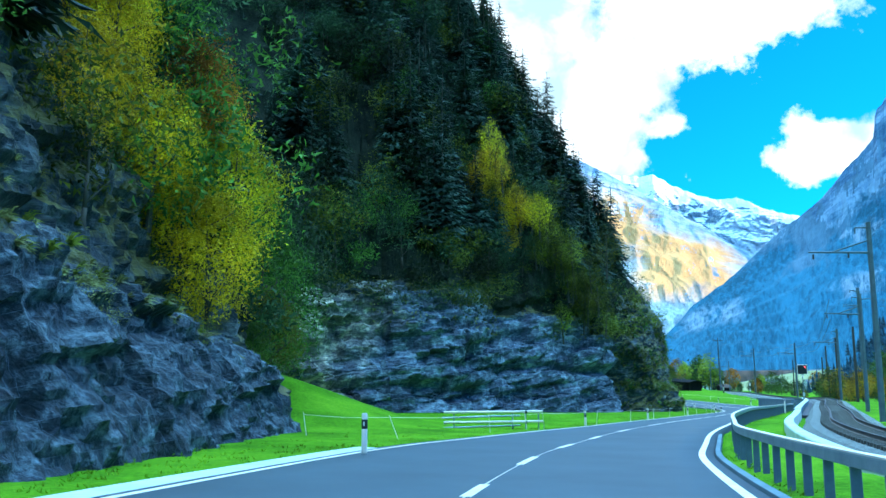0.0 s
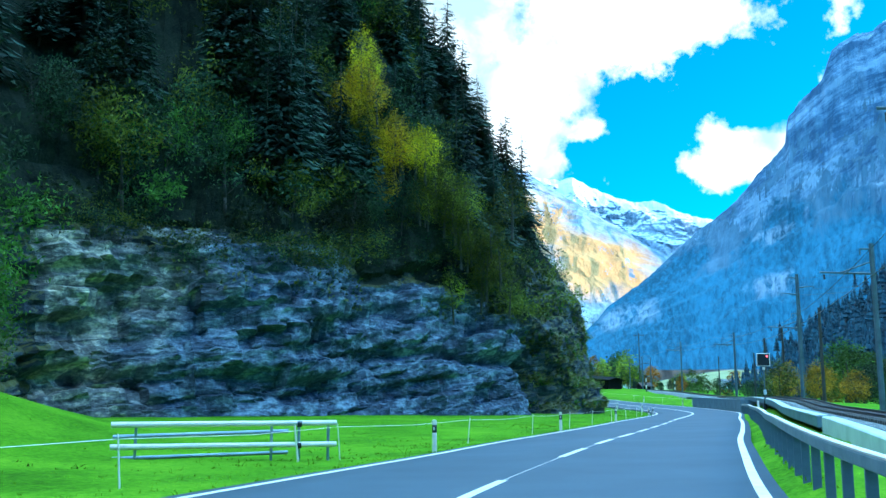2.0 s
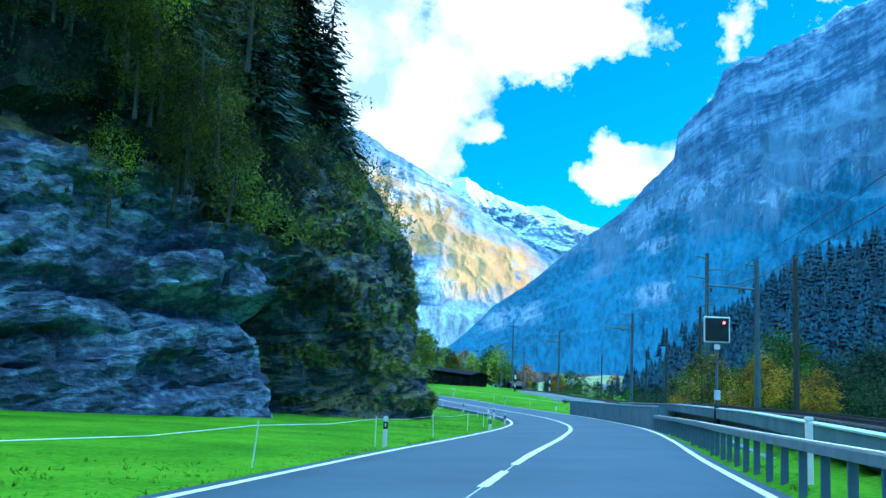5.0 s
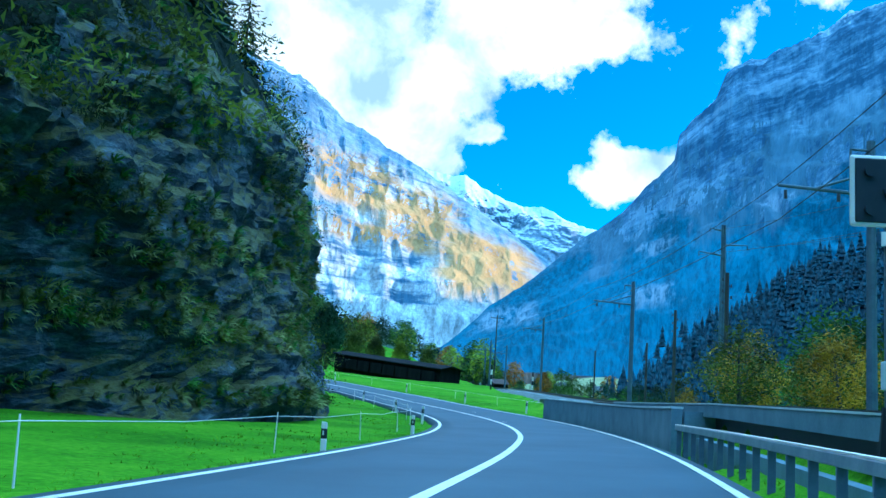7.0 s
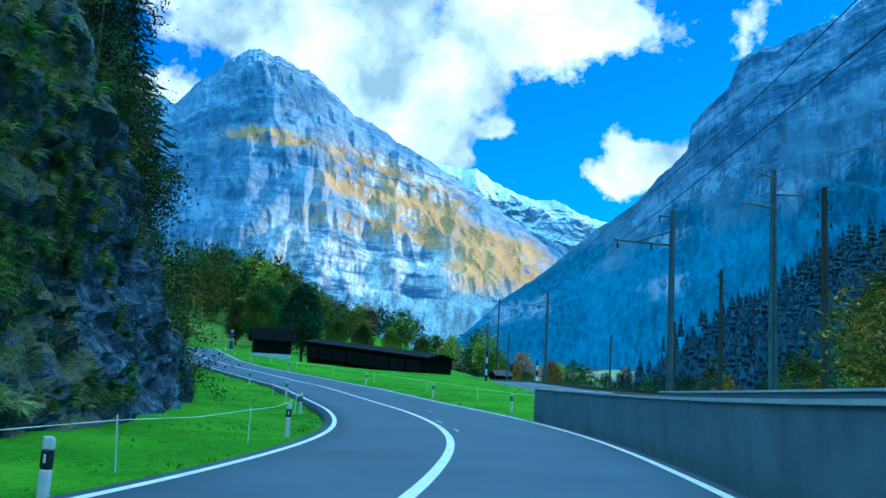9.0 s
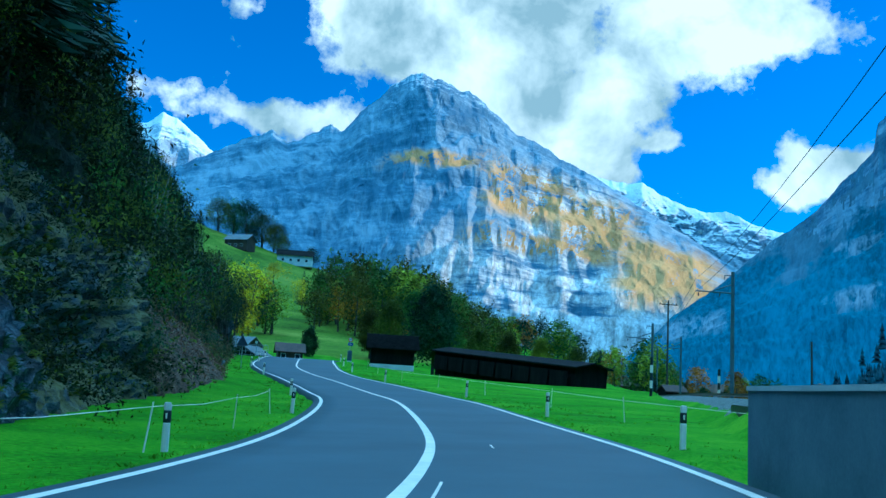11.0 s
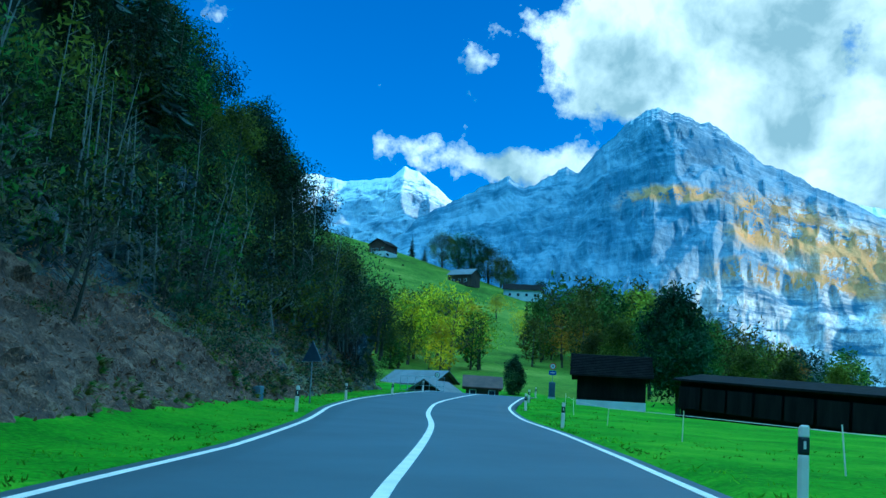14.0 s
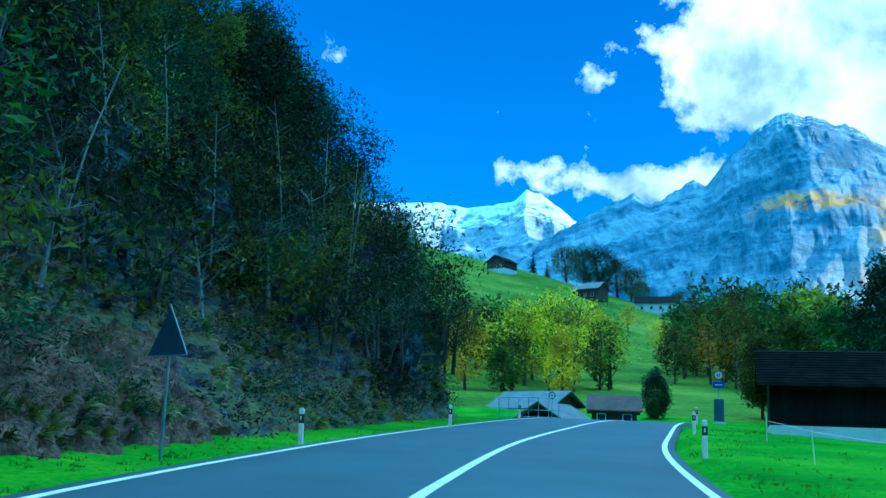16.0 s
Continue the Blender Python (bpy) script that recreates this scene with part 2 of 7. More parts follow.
def alpine(name, rock, grass=None, grass_zones=(), grass_at=0.7, pale=None, pale_zones=(), snow=None, woods=None, wood_line=0.0, clearing=None, clearing_zones=(), dip=0.0, bedded=0.34):
    """Bedded limestone: bare where steep, grass or snow where it leans back, woods below a line.
    Zones are (bearing from, to, height from, to)."""
    m = bpy.data.materials.new(name)
    m.use_nodes = True
    t = m.node_tree
    b = t.nodes["Principled BSDF"]
    coord = t.nodes.new("ShaderNodeTexCoord").outputs["Object"]
    sep = t.nodes.new("ShaderNodeSeparateXYZ")
    link(t, coord, sep.inputs[0])
    x, y, z = sep.outputs
    bearing = math_node(t, "MULTIPLY", math_node(t, "ARCTAN2", math_node(t, "SUBTRACT", x, 40.0), math_node(t, "SUBTRACT", y, 110.0)), 57.2958)
    u = math_node(t, "MULTIPLY", bearing, 60.0)

    def texture(a, c, scale, detail, rough, seed=0.0, warp=0.4):
        n = t.nodes.new("ShaderNodeCombineXYZ")
        link(t, a, n.inputs[0])
        n.inputs[1].default_value = seed
        link(t, c, n.inputs[2])
        k = node(t, "ShaderNodeTexNoise", Scale=scale, Detail=detail, Roughness=rough, Distortion=warp)
        link(t, n.outputs[0], k.inputs["Vector"])
        return k.outputs["Fac"]

    def scaled(v, k):
        return math_node(t, "MULTIPLY", v, k)

    def soft(v, a, c):
        return math_node(t, "DIVIDE", math_node(t, "SUBTRACT", v, a), c - a, clamp=True)

    bedding = math_node(t, "MULTIPLY_ADD", u, dip, z)
    flute = texture(u, scaled(z, 0.45), 0.022, 11.0, 0.74, 11.0, 0.3)
    beds = texture(scaled(u, 0.14), bedding, 0.022, 9.0, 0.72, 23.0, 0.15)
    broad = texture(u, bedding, 0.0042, 6.0, 0.6, 37.0)
    speck = texture(u, z, 0.055, 6.0, 0.72, 51.0)
    geo = t.nodes.new("ShaderNodeNewGeometry")
    nrm = t.nodes.new("ShaderNodeSeparateXYZ")
    link(t, geo.outputs["Normal"], nrm.inputs[0])
    lean = math_node(t, "ABSOLUTE", nrm.outputs["Z"])

    def mix3(*pairs):
        total = None
        for v, k in pairs:
            total = scaled(v, k) if total is None else math_node(t, "MULTIPLY_ADD", v, k, total)
        return total

    def zone(boxes):
        total = None
        wb = math_node(t, "MULTIPLY_ADD", math_node(t, "SUBTRACT", beds, 0.5), 5.0, bearing)
        for b0, b1, z0, z1 in boxes:
            sb, sz = 0.12 * (b1 - b0) + 0.2, 0.14 * (z1 - z0) + 4
            wz = math_node(t, "MULTIPLY_ADD", math_node(t, "SUBTRACT", broad, 0.5), 0.9 * (z1 - z0), math_node(t, "MULTIPLY_ADD", math_node(t, "SUBTRACT", flute, 0.5), 0.5 * (z1 - z0), z))
            k = math_node(t, "MULTIPLY", soft(wb, b0 - sb, b0 + sb), math_node(t, "SUBTRACT", 1.0, soft(wb, b1 - sb, b1 + sb)))
            k = math_node(t, "MULTIPLY", k, math_node(t, "MULTIPLY", soft(wz, z0 - sz, z0 + sz), math_node(t, "SUBTRACT", 1.0, soft(wz, z1 - sz, z1 + sz))))
            total = k if total is None else math_node(t, "MAXIMUM", total, k)
        return total

    tone = mix3((flute, 0.28), (beds, bedded), (broad, 0.62 - bedded), (speck, 0.10))
    color = ramp(t, tone, [(0.455, rock[0]), (0.50, rock[1]), (0.55, rock[2])])
    if pale:
        walls_ = ramp(t, mix3((flute, 0.6), (speck, 0.4)), [(0.40, tuple(0.30 * c for c in pale)), (0.50, tuple(0.62 * c for c in pale)), (0.58, pale)])
        gap = ramp(t, mix3((beds, 0.6), (broad, 0.4)), [(0.41, (0, 0, 0)), (0.48, (1, 1, 1))])
        color = blend(t, math_node(t, "MULTIPLY", zone(pale_zones), gap), color, walls_)
    if grass:
        g = mix3((lean, 0.50), (beds, 0.25), (broad, 0.85), (speck, 0.30))
        g = math_node(t, "MULTIPLY", ramp(t, g, [(grass_at, (0, 0, 0)), (grass_at + 0.07, (1, 1, 1))]), zone(grass_zones))
        color = blend(t, g, color, ramp(t, mix3((flute, 0.5), (broad, 0.5)), [(0.38, tuple(0.5 * c for c in grass)), (0.52, grass), (0.66, tuple(min(1, 1.3 * c) for c in grass))]))
    if woods:
        edge = math_node(t, "MULTIPLY_ADD", math_node(t, "SUBTRACT", broad, 0.5), 520.0, math_node(t, "MULTIPLY_ADD", math_node(t, "SUBTRACT", flute, 0.5), 150.0, z))
        wood = math_node(t, "SUBTRACT", 1.0, soft(edge, wood_line - 25, wood_line + 25))
        trees = ramp(t, mix3((speck, 0.6), (broad, 0.4)), [(0.42, tuple(0.62 * c for c in woods)), (0.58, tuple(1.3 * c for c in woods))])
        color = blend(t, wood, color, trees)
    if clearing:
        k = math_node(t, "MULTIPLY", zone(clearing_zones), ramp(t, mix3((flute, 0.6), (speck, 0.4)), [(0.44, (0, 0, 0)), (0.54, (1, 1, 1))]))
        color = blend(t, k, color, clearing)
    if snow:
        line, spread, amount = snow
        h = math_node(t, "ADD", z, mix3((math_node(t, "SUBTRACT", lean, 0.62), spread), (math_node(t, "SUBTRACT", beds, 0.5), spread * 2.2), (math_node(t, "SUBTRACT", speck, 0.5), spread * 1.6)))
        color = blend(t, math_node(t, "MULTIPLY", soft(h, line, line + 110.0), amount), color, (0.74, 0.72, 0.70))
    link(t, color, b.inputs["Base Color"])
    b.inputs["Roughness"].default_value = 0.95
    b.inputs["Specular IOR Level"].default_value = 0.05
    bn = node(t, "ShaderNodeBump", Strength=0.6, Distance=16.0)
    link(t, mix3((flute, 0.7), (speck, 0.4), (beds, 0.35)), bn.inputs["Height"])
    link(t, bn.outputs[0], b.inputs["Normal"])
    return m


M = {}
M["asphalt"] = surface("asphalt", [(0.3, (0.036, 0.051, 0.065)), (0.7, (0.060, 0.082, 0.102))], scale=0.25, fine=60, rough=0.72, bump=0.15, depth=0.004)
M["paint"] = surface("road_paint", [(0.25, (0.74, 0.57, 0.48)), (0.6, (0.97, 0.75, 0.63))], scale=1.5, fine=30, rough=0.55, bump=0.1, depth=0.003)
M["concrete"] = surface("concrete", [(0.3, (0.095, 0.145, 0.18)), (0.7, (0.18, 0.245, 0.285))], scale=0.8, fine=18, rough=0.85, bump=0.2, depth=0.01)
M["pale"] = surface("pale_concrete", [(0.3, (0.50, 0.50, 0.48)), (0.7, (0.68, 0.68, 0.66))], scale=0.9, fine=20, rough=0.8, bump=0.2, depth=0.01)
M["grass"] = surface("meadow_grass", [(0.25, (0.040, 0.115, 0.004)), (0.5, (0.090, 0.235, 0.007)), (0.75, (0.17, 0.33, 0.014))], scale=0.22, fine=7, rough=0.95, bump=0.8, depth=0.08, fine_amount=0.9, shine=0.05)
M["steel"] = surface("galvanised_steel", [(0.3, (0.20, 0.25, 0.30)), (0.7, (0.36, 0.40, 0.44))], scale=2.0, fine=25, rough=0.45, bump=0.08, metal=0.6)
M["rail_post"] = surface("blue_grey_post", [(0.3, (0.07, 0.10, 0.15)), (0.7, (0.13, 0.17, 0.23))], scale=2.0, fine=25, rough=0.55, bump=0.08)
M["ballast"] = surface("ballast", [(0.3, (0.10, 0.095, 0.09)), (0.7, (0.30, 0.29, 0.27))], scale=5.0, fine=22, rough=0.95, bump=1.0, depth=0.06, fine_amount=1.0)
M["rail"] = surface("rail_steel", [(0.3, (0.05, 0.035, 0.03)), (0.7, (0.12, 0.09, 0.08))], scale=3, fine=30, rough=0.5, bump=0.1, metal=0.5)
M["tie"] = surface("old_sleeper_wood", [(0.3, (0.045, 0.035, 0.03)), (0.7, (0.11, 0.09, 0.07))], scale=2, fine=25, rough=0.9)
M["white"] = surface("white_plastic", [(0.3, (0.84, 0.68, 0.58)), (0.7, (0.95, 0.79, 0.69))], scale=3, fine=30, rough=0.5, bump=0.05)
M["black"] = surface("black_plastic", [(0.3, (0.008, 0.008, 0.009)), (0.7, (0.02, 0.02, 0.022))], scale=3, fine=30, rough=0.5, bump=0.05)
M["mast"] = surface("mast_steel", [(0.3, (0.08, 0.10, 0.12)), (0.7, (0.15, 0.18, 0.20))], scale=1.5, fine=20, rough=0.6, metal=0.3)
M["pole_wood"] = surface("dark_pole_wood", [(0.3, (0.03, 0.022, 0.018)), (0.7, (0.09, 0.07, 0.055))], scale=1, fine=12, rough=0.9, stretch=(6, 6, 0.4))
M["bark"] = surface("bark", [(0.3, (0.03, 0.024, 0.018)), (0.7, (0.11, 0.09, 0.07))], scale=1.5, fine=10, rough=0.95, stretch=(4, 4, 0.6), bump=0.6)
M["pale_bark"] = surface("pale_bark", [(0.3, (0.12, 0.115, 0.10)), (0.7, (0.30, 0.29, 0.26))], scale=3, fine=14, rough=0.9, stretch=(3, 3, 0.8))
M["litter"] = leafy("fallen_leaf", (0.06, 0.024, 0.012), (0.46, 0.23, 0.13), 0.0, 0.1)
M["planks"] = surface("black_weathered_planks", [(0.3, (0.004, 0.004, 0.004)), (0.7, (0.016, 0.014, 0.013))], scale=1.2, fine=14, rough=0.9, shine=0.1, stretch=(1, 1, 0.15), bump=0.4)
M["brown"] = surface("brown_weathered_timber", [(0.3, (0.035, 0.022, 0.014)), (0.7, (0.11, 0.07, 0.045))], scale=1.0, fine=12, rough=0.85, stretch=(1, 1, 0.2))
M["roof_dark"] = surface("dark_roof_tile", [(0.3, (0.006, 0.005, 0.005)), (0.7, (0.020, 0.017, 0.016))], scale=1.5, fine=12, rough=0.9, shine=0.1)
M["roof_grey"] = surface("grey_roof_sheet", [(0.3, (0.085, 0.085, 0.09)), (0.7, (0.16, 0.16, 0.165))], scale=0.7, fine=8, rough=0.6)
M["roof_red"] = surface("red_brown_roof", [(0.3, (0.045, 0.022, 0.017)), (0.7, (0.11, 0.05, 0.035))], scale=0.9, fine=10, rough=0.8)
M["plaster"] = surface("white_plaster", [(0.3, (0.62, 0.61, 0.58)), (0.7, (0.80, 0.79, 0.76))], scale=0.8, fine=10, rough=0.9)
M["sign_blue"] = surface("blue_sign_sheet", [(0.3, (0.010, 0.045, 0.30)), (0.7, (0.015, 0.06, 0.38))], scale=2, fine=20, rough=0.35, bump=0.02)
M["sign_back"] = surface("grey_sign_back", [(0.3, (0.06, 0.085, 0.13)), (0.7, (0.10, 0.13, 0.18))], scale=1.5, fine=14, rough=0.45, metal=0.3, bump=0.05)
M["sign_red"] = surface("red_sign_sheet", [(0.3, (0.45, 0.015, 0.015)), (0.7, (0.55, 0.02, 0.02))], scale=2, fine=20, rough=0.4, bump=0.02)
M["glass"] = surface("window_dark_glass", [(0.3, (0.012, 0.015, 0.018)), (0.7, (0.03, 0.035, 0.04))], scale=2, fine=10, rough=0.12, bump=0.0)
M["dirt"] = surface("leaf_litter_slope", [(0.25, (0.025, 0.012, 0.006)), (0.5, (0.10, 0.048, 0.027)), (0.75, (0.28, 0.15, 0.09))], scale=1.4, fine=12, rough=0.95, bump=0.9, depth=0.12, fine_amount=0.9)
M["rock"] = rock_material("cliff_rock", (0.011, 0.013, 0.024), (0.074, 0.100, 0.148), (0.34, 0.42, 0.49), (0.03, 0.042, 0.045), 1.2, strata=0.42, zoom=1.1, warm=(2.8, 1.85, 1.15))
M["rock_green"] = rock_material("overgrown_rock", (0.004, 0.006, 0.009), (0.028, 0.040, 0.054), (0.16, 0.19, 0.21), (0.14, 0.12, 0.030), 0.53)
M["rock_net"] = rock_material("netted_rock", (0.004, 0.008, 0.014), (0.026, 0.042, 0.062), (0.20, 0.26, 0.31), (0.05, 0.06, 0.02), 1.2, zoom=2.6)
# darker copy of leaf_dark, with the slope's shade put into its colour
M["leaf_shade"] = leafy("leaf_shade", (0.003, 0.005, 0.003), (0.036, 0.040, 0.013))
M["leaf_dark"] = leafy("leaf_dark", (0.008, 0.017, 0.010), (0.068, 0.110, 0.045))
M["leaf_green"] = leafy("leaf_green", (0.030, 0.068, 0.012), (0.15, 0.25, 0.035))
M["leaf_olive"] = leafy("leaf_olive", (0.036, 0.044, 0.008), (0.20, 0.19, 0.022))
M["leaf_yellow"] = leafy("leaf_yellow", (0.70, 0.40, 0.012), (1.0, 0.68, 0.02), 0.25)
M["leaf_lime"] = leafy("leaf_lime", (0.13, 0.18, 0.014), (0.50, 0.52, 0.04))
M["leaf_orange"] = leafy("leaf_orange", (0.26, 0.105, 0.010), (0.66, 0.28, 0.025))
# far copy of needle, bluer with distance haze put into its colour
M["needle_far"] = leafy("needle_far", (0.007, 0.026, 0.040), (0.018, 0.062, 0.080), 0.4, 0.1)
# near-black floor: shade between the trees is put into its colour
M["wood_floor"] = surface("shaded_slope_floor", [(0.3, (0.006, 0.008, 0.006)), (0.7, (0.035, 0.042, 0.026))], scale=0.5, fine=6, rough=0.95, bump=0.8, depth=0.15, fine_amount=0.7, shine=0.1)
# the far meadow's sunlit look is put into this straw colour
M["sunlit_straw"] = surface("sunlit_field", [(0.3, (0.20, 0.20, 0.07)), (0.7, (0.40, 0.36, 0.16))], scale=0.05, fine=0.6, rough=0.95)
M["needle"] = leafy("needle", (0.006, 0.016, 0.011), (0.032, 0.066, 0.036), 0.4, 0.2)
M["blade"] = leafy("grass_blade", (0.09, 0.21, 0.007), (0.19, 0.36, 0.014), 0.2, 0.5)
M["dry_blade"] = leafy("dry_grass_blade", (0.09, 0.085, 0.030), (0.36, 0.31, 0.12), 0.3, 0.3)


# distance haze is put into the peak's bluish rock
M["mt_main"] = alpine("limestone_peak", ((0.078, 0.140, 0.205), (0.150, 0.228, 0.298), (0.25, 0.325, 0.39)), (0.52, 0.265, 0.10), ((3.8, 9.0, 640, 900), (8.0, 13.0, 500, 830), (12.0, 18.0, 330, 660), (16.0, 23.0, 240, 450), (3.0, 12.5, 470, 560), (-2.6, 3.2, 780, 860)), 0.93,
                      # pale walls: whitish rock bands with their sunlight put into the colour
                      (0.72, 0.70, 0.68), ((0.5, 15.0, 100, 500), (6.0, 12.0, 560, 900)), (1290.0, 360.0, 0.6))
# ledge shade and blue haze are put into this flank's darker colours
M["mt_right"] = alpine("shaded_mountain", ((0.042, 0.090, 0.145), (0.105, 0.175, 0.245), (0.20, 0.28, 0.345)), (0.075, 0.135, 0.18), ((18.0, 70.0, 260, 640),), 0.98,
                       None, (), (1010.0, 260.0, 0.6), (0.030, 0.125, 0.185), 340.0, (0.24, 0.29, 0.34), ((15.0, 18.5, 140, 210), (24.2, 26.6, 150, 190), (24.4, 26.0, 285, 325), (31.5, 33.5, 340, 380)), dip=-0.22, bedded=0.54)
# farthest ridges: paler, bluer rock, with distance haze put into the colours
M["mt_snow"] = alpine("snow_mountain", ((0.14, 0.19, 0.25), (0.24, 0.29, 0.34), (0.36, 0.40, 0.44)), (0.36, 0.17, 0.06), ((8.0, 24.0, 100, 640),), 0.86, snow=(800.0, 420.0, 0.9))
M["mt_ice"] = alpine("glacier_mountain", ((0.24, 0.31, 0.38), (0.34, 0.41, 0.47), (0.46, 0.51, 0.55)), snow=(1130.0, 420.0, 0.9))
# dark bluish floor: shade between the far spruces is put into its colour
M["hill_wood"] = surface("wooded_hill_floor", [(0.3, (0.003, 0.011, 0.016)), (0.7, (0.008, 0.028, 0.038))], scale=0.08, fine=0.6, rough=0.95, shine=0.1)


# ---- building helpers ----
def thing(name, label, category, group="", kind="", at=(0, 0, 0), turn=0.0):
    ob = new(name)
    ob.matrix_basis = pose(*at, 0, 0, turn)
    return tagged(ob, label, category, group, kind)


def part(name, bm, material, parent=None, label=""):
    me = bpy.data.meshes.new(name)
    bm.to_mesh(me)
    bm.free()
    me.materials.append(material)
    ob = new(name, me)
    if parent is not None:
        ob.parent = parent
    if label:
        ob["label"] = label
    return ob


def mesh_object(name, verts, faces, material, smooth=True, parent=None):
    me = bpy.data.meshes.new(name)
    me.from_pydata([tuple(v) for v in verts], [], [tuple(f) for f in faces])
    me.materials.append(material)
    me.polygons.foreach_set("use_smooth", [smooth] * len(me.polygons))
    me.update()
    ob = new(name, me)
    if parent is not None:
        ob.parent = parent
    return ob


def box(bm, sx, sy, sz, x=0.0, y=0.0, z=0.0, bevel=0.0, m=None):
    """A box that stands on z, centred on x and y."""
    made = bmesh.ops.create_cube(bm, size=1.0, matrix=(m or Matrix()) @ Matrix.Translation((x, y, z + sz / 2)) @ Matrix.Diagonal((sx, sy, sz, 1)))
    if bevel:
        edges = list({e for v in made["verts"] for e in v.link_edges})
        bmesh.ops.bevel(bm, geom=edges, offset=bevel, segments=2, affect="EDGES", profile=0.5)
    return bm


def rod(bm, a, b, r1, r2=None, sides=8):
    """A tapered rod from a to b."""
    a, b = Vector(a), Vector(b)
    d = b - a
    q = d.to_track_quat("Z", "Y").to_matrix().to_4x4()
    bmesh.ops.create_cone(bm, cap_ends=True, segments=sides, radius1=r1, radius2=r1 if r2 is None else r2, depth=d.length, matrix=Matrix.Translation((a + b) / 2) @ q)
    return bm


def sweep(name, points, profile, material, parent=None, closed=True, smooth=False):
    """A profile of (across, up) swept along ground points; across is to the right of the way."""
    pts = np.array(points, float)
    way = np.gradient(pts[:, :2], axis=0)
    way /= np.linalg.norm(way, axis=1)[:, None]
    right = np.stack([way[:, 1], -way[:, 0]], 1)
    k = len(profile)
    verts = [(p[0] + r[0] * a, p[1] + r[1] * a, p[2] + u) for p, r in zip(pts, right) for a, u in profile]
    faces = [(i * k + j, i * k + (j + 1) % k, (i + 1) * k + (j + 1) % k, (i + 1) * k + j) for i in range(len(pts) - 1) for j in range(k if closed else k - 1)]
    if closed:
        faces += [tuple(range(k)), tuple((len(pts) - 1) * k + j for j in reversed(range(k)))]
    ob = mesh_object(name, verts, faces, material, smooth, parent)
    bm = bmesh.new()
    bm.from_mesh(ob.data)
    bmesh.ops.recalc_face_normals(bm, faces=bm.faces)
    bm.to_mesh(ob.data)
    bm.free()
    return ob


def spline(points, step=1.0):
    """Catmull-Rom through points, evenly spaced."""
    p = np.array(points, float)
    p = np.vstack([2 * p[0] - p[1], p, 2 * p[-1] - p[-2]])
    out = []
    for i in range(1, len(p) - 2):
        for s in np.linspace(0, 1, 40, endpoint=False):
            out.append(0.5 * (2 * p[i] + (p[i + 1] - p[i - 1]) * s + (2 * p[i - 1] - 5 * p[i] + 4 * p[i + 1] - p[i + 2]) * s * s + (3 * p[i] - p[i - 1] - 3 * p[i + 1] + p[i + 2]) * s ** 3))
    out = np.array(out + [p[-2]])
    run = np.r_[0, np.cumsum(np.linalg.norm(np.diff(out[:, :2], axis=0), axis=1))]
    s = np.linspace(0, run[-1], int(run[-1] / step) + 1)
    return np.stack([np.interp(s, run, out[:, i]) for i in range(p.shape[1])], 1)


# ---- the plan: road, track, ground ----
ROAD = spline([(-8, -60), (-5.2, -25), (-2.4, -3), (0.8, 14), (3.6, 24), (7.0, 34.5), (12.3, 48), (16.6, 58), (22.2, 71.2), (27.6, 84.4), (33.2, 97.5), (38.6, 111),
               (43.3, 125), (46.5, 138.5), (47.8, 152), (47.6, 166), (46.6, 181), (44.9, 190), (41.4, 206), (38.0, 219), (35.0, 233), (33.2, 247), (31.6, 262),
               (30.8, 275), (31.5, 290), (34.5, 310), (39, 330), (44, 350)], 0.5)
ROAD_Y = [-60, -10, 10, 30, 50, 70, 90, 110, 130, 150, 170, 190, 210, 230, 250, 270, 285, 310, 350]
ROAD_Z = [0.5, 0.39, 0.28, 0.2, 0.22, 0.15, 0.09, 0.03, -0.06, 0.15, 0.57, 1.34, 2.36, 3.55, 4.9, 6.1, 6.45, 6.3, 5.5]
BANK_Y, BANK = [-60, 20, 45, 150, 195, 220, 350], [-0.02, -0.015, 0.03, 0.035, 0.03, -0.01, 0.0]
LANE_Y, LANE_LEFT = [-60, 15, 30, 42, 195, 216, 240, 350], [4.6, 4.5, 4.1, 3.7, 3.6, 4.25, 4.5, 4.5]
LANE_RIGHT = [3.9, 4.0, 4.05, 4.15, 4.3, 4.4, 4.6, 4.4]
road_way = np.gradient(ROAD, axis=0)
road_way /= np.linalg.norm(road_way, axis=1)[:, None]
road_right = np.stack([road_way[:, 1], -road_way[:, 0]], 1)
road_z = np.interp(ROAD[:, 1], ROAD_Y, ROAD_Z)
road_z = np.convolve(np.pad(road_z, 20, mode="edge"), np.ones(41) / 41, "valid")
road_bank = np.interp(ROAD[:, 1], BANK_Y, BANK)
half_left, half_right = np.interp(ROAD[:, 1], LANE_Y, LANE_LEFT), np.interp(ROAD[:, 1], LANE_Y, LANE_RIGHT)

TRACK = spline([(-6, -70), (1.0, -30), (7.2, -2), (11.6, 17), (16.0, 31.5), (21.9, 46), (32.0, 71), (42.5, 96.5), (51.3, 122.7), (58.2, 153), (71, 211), (92, 310), (118, 430)], 1.0)
TRACK_Y, TRACK_Z = [-70, -10, 20, 50, 72, 90, 112, 139, 160, 211, 310, 430], [-0.4, 0.0, 0.40, 0.86, 1.02, 1.36, 1.60, 1.58, 1.85, 2.9, 4.2, 5.5]


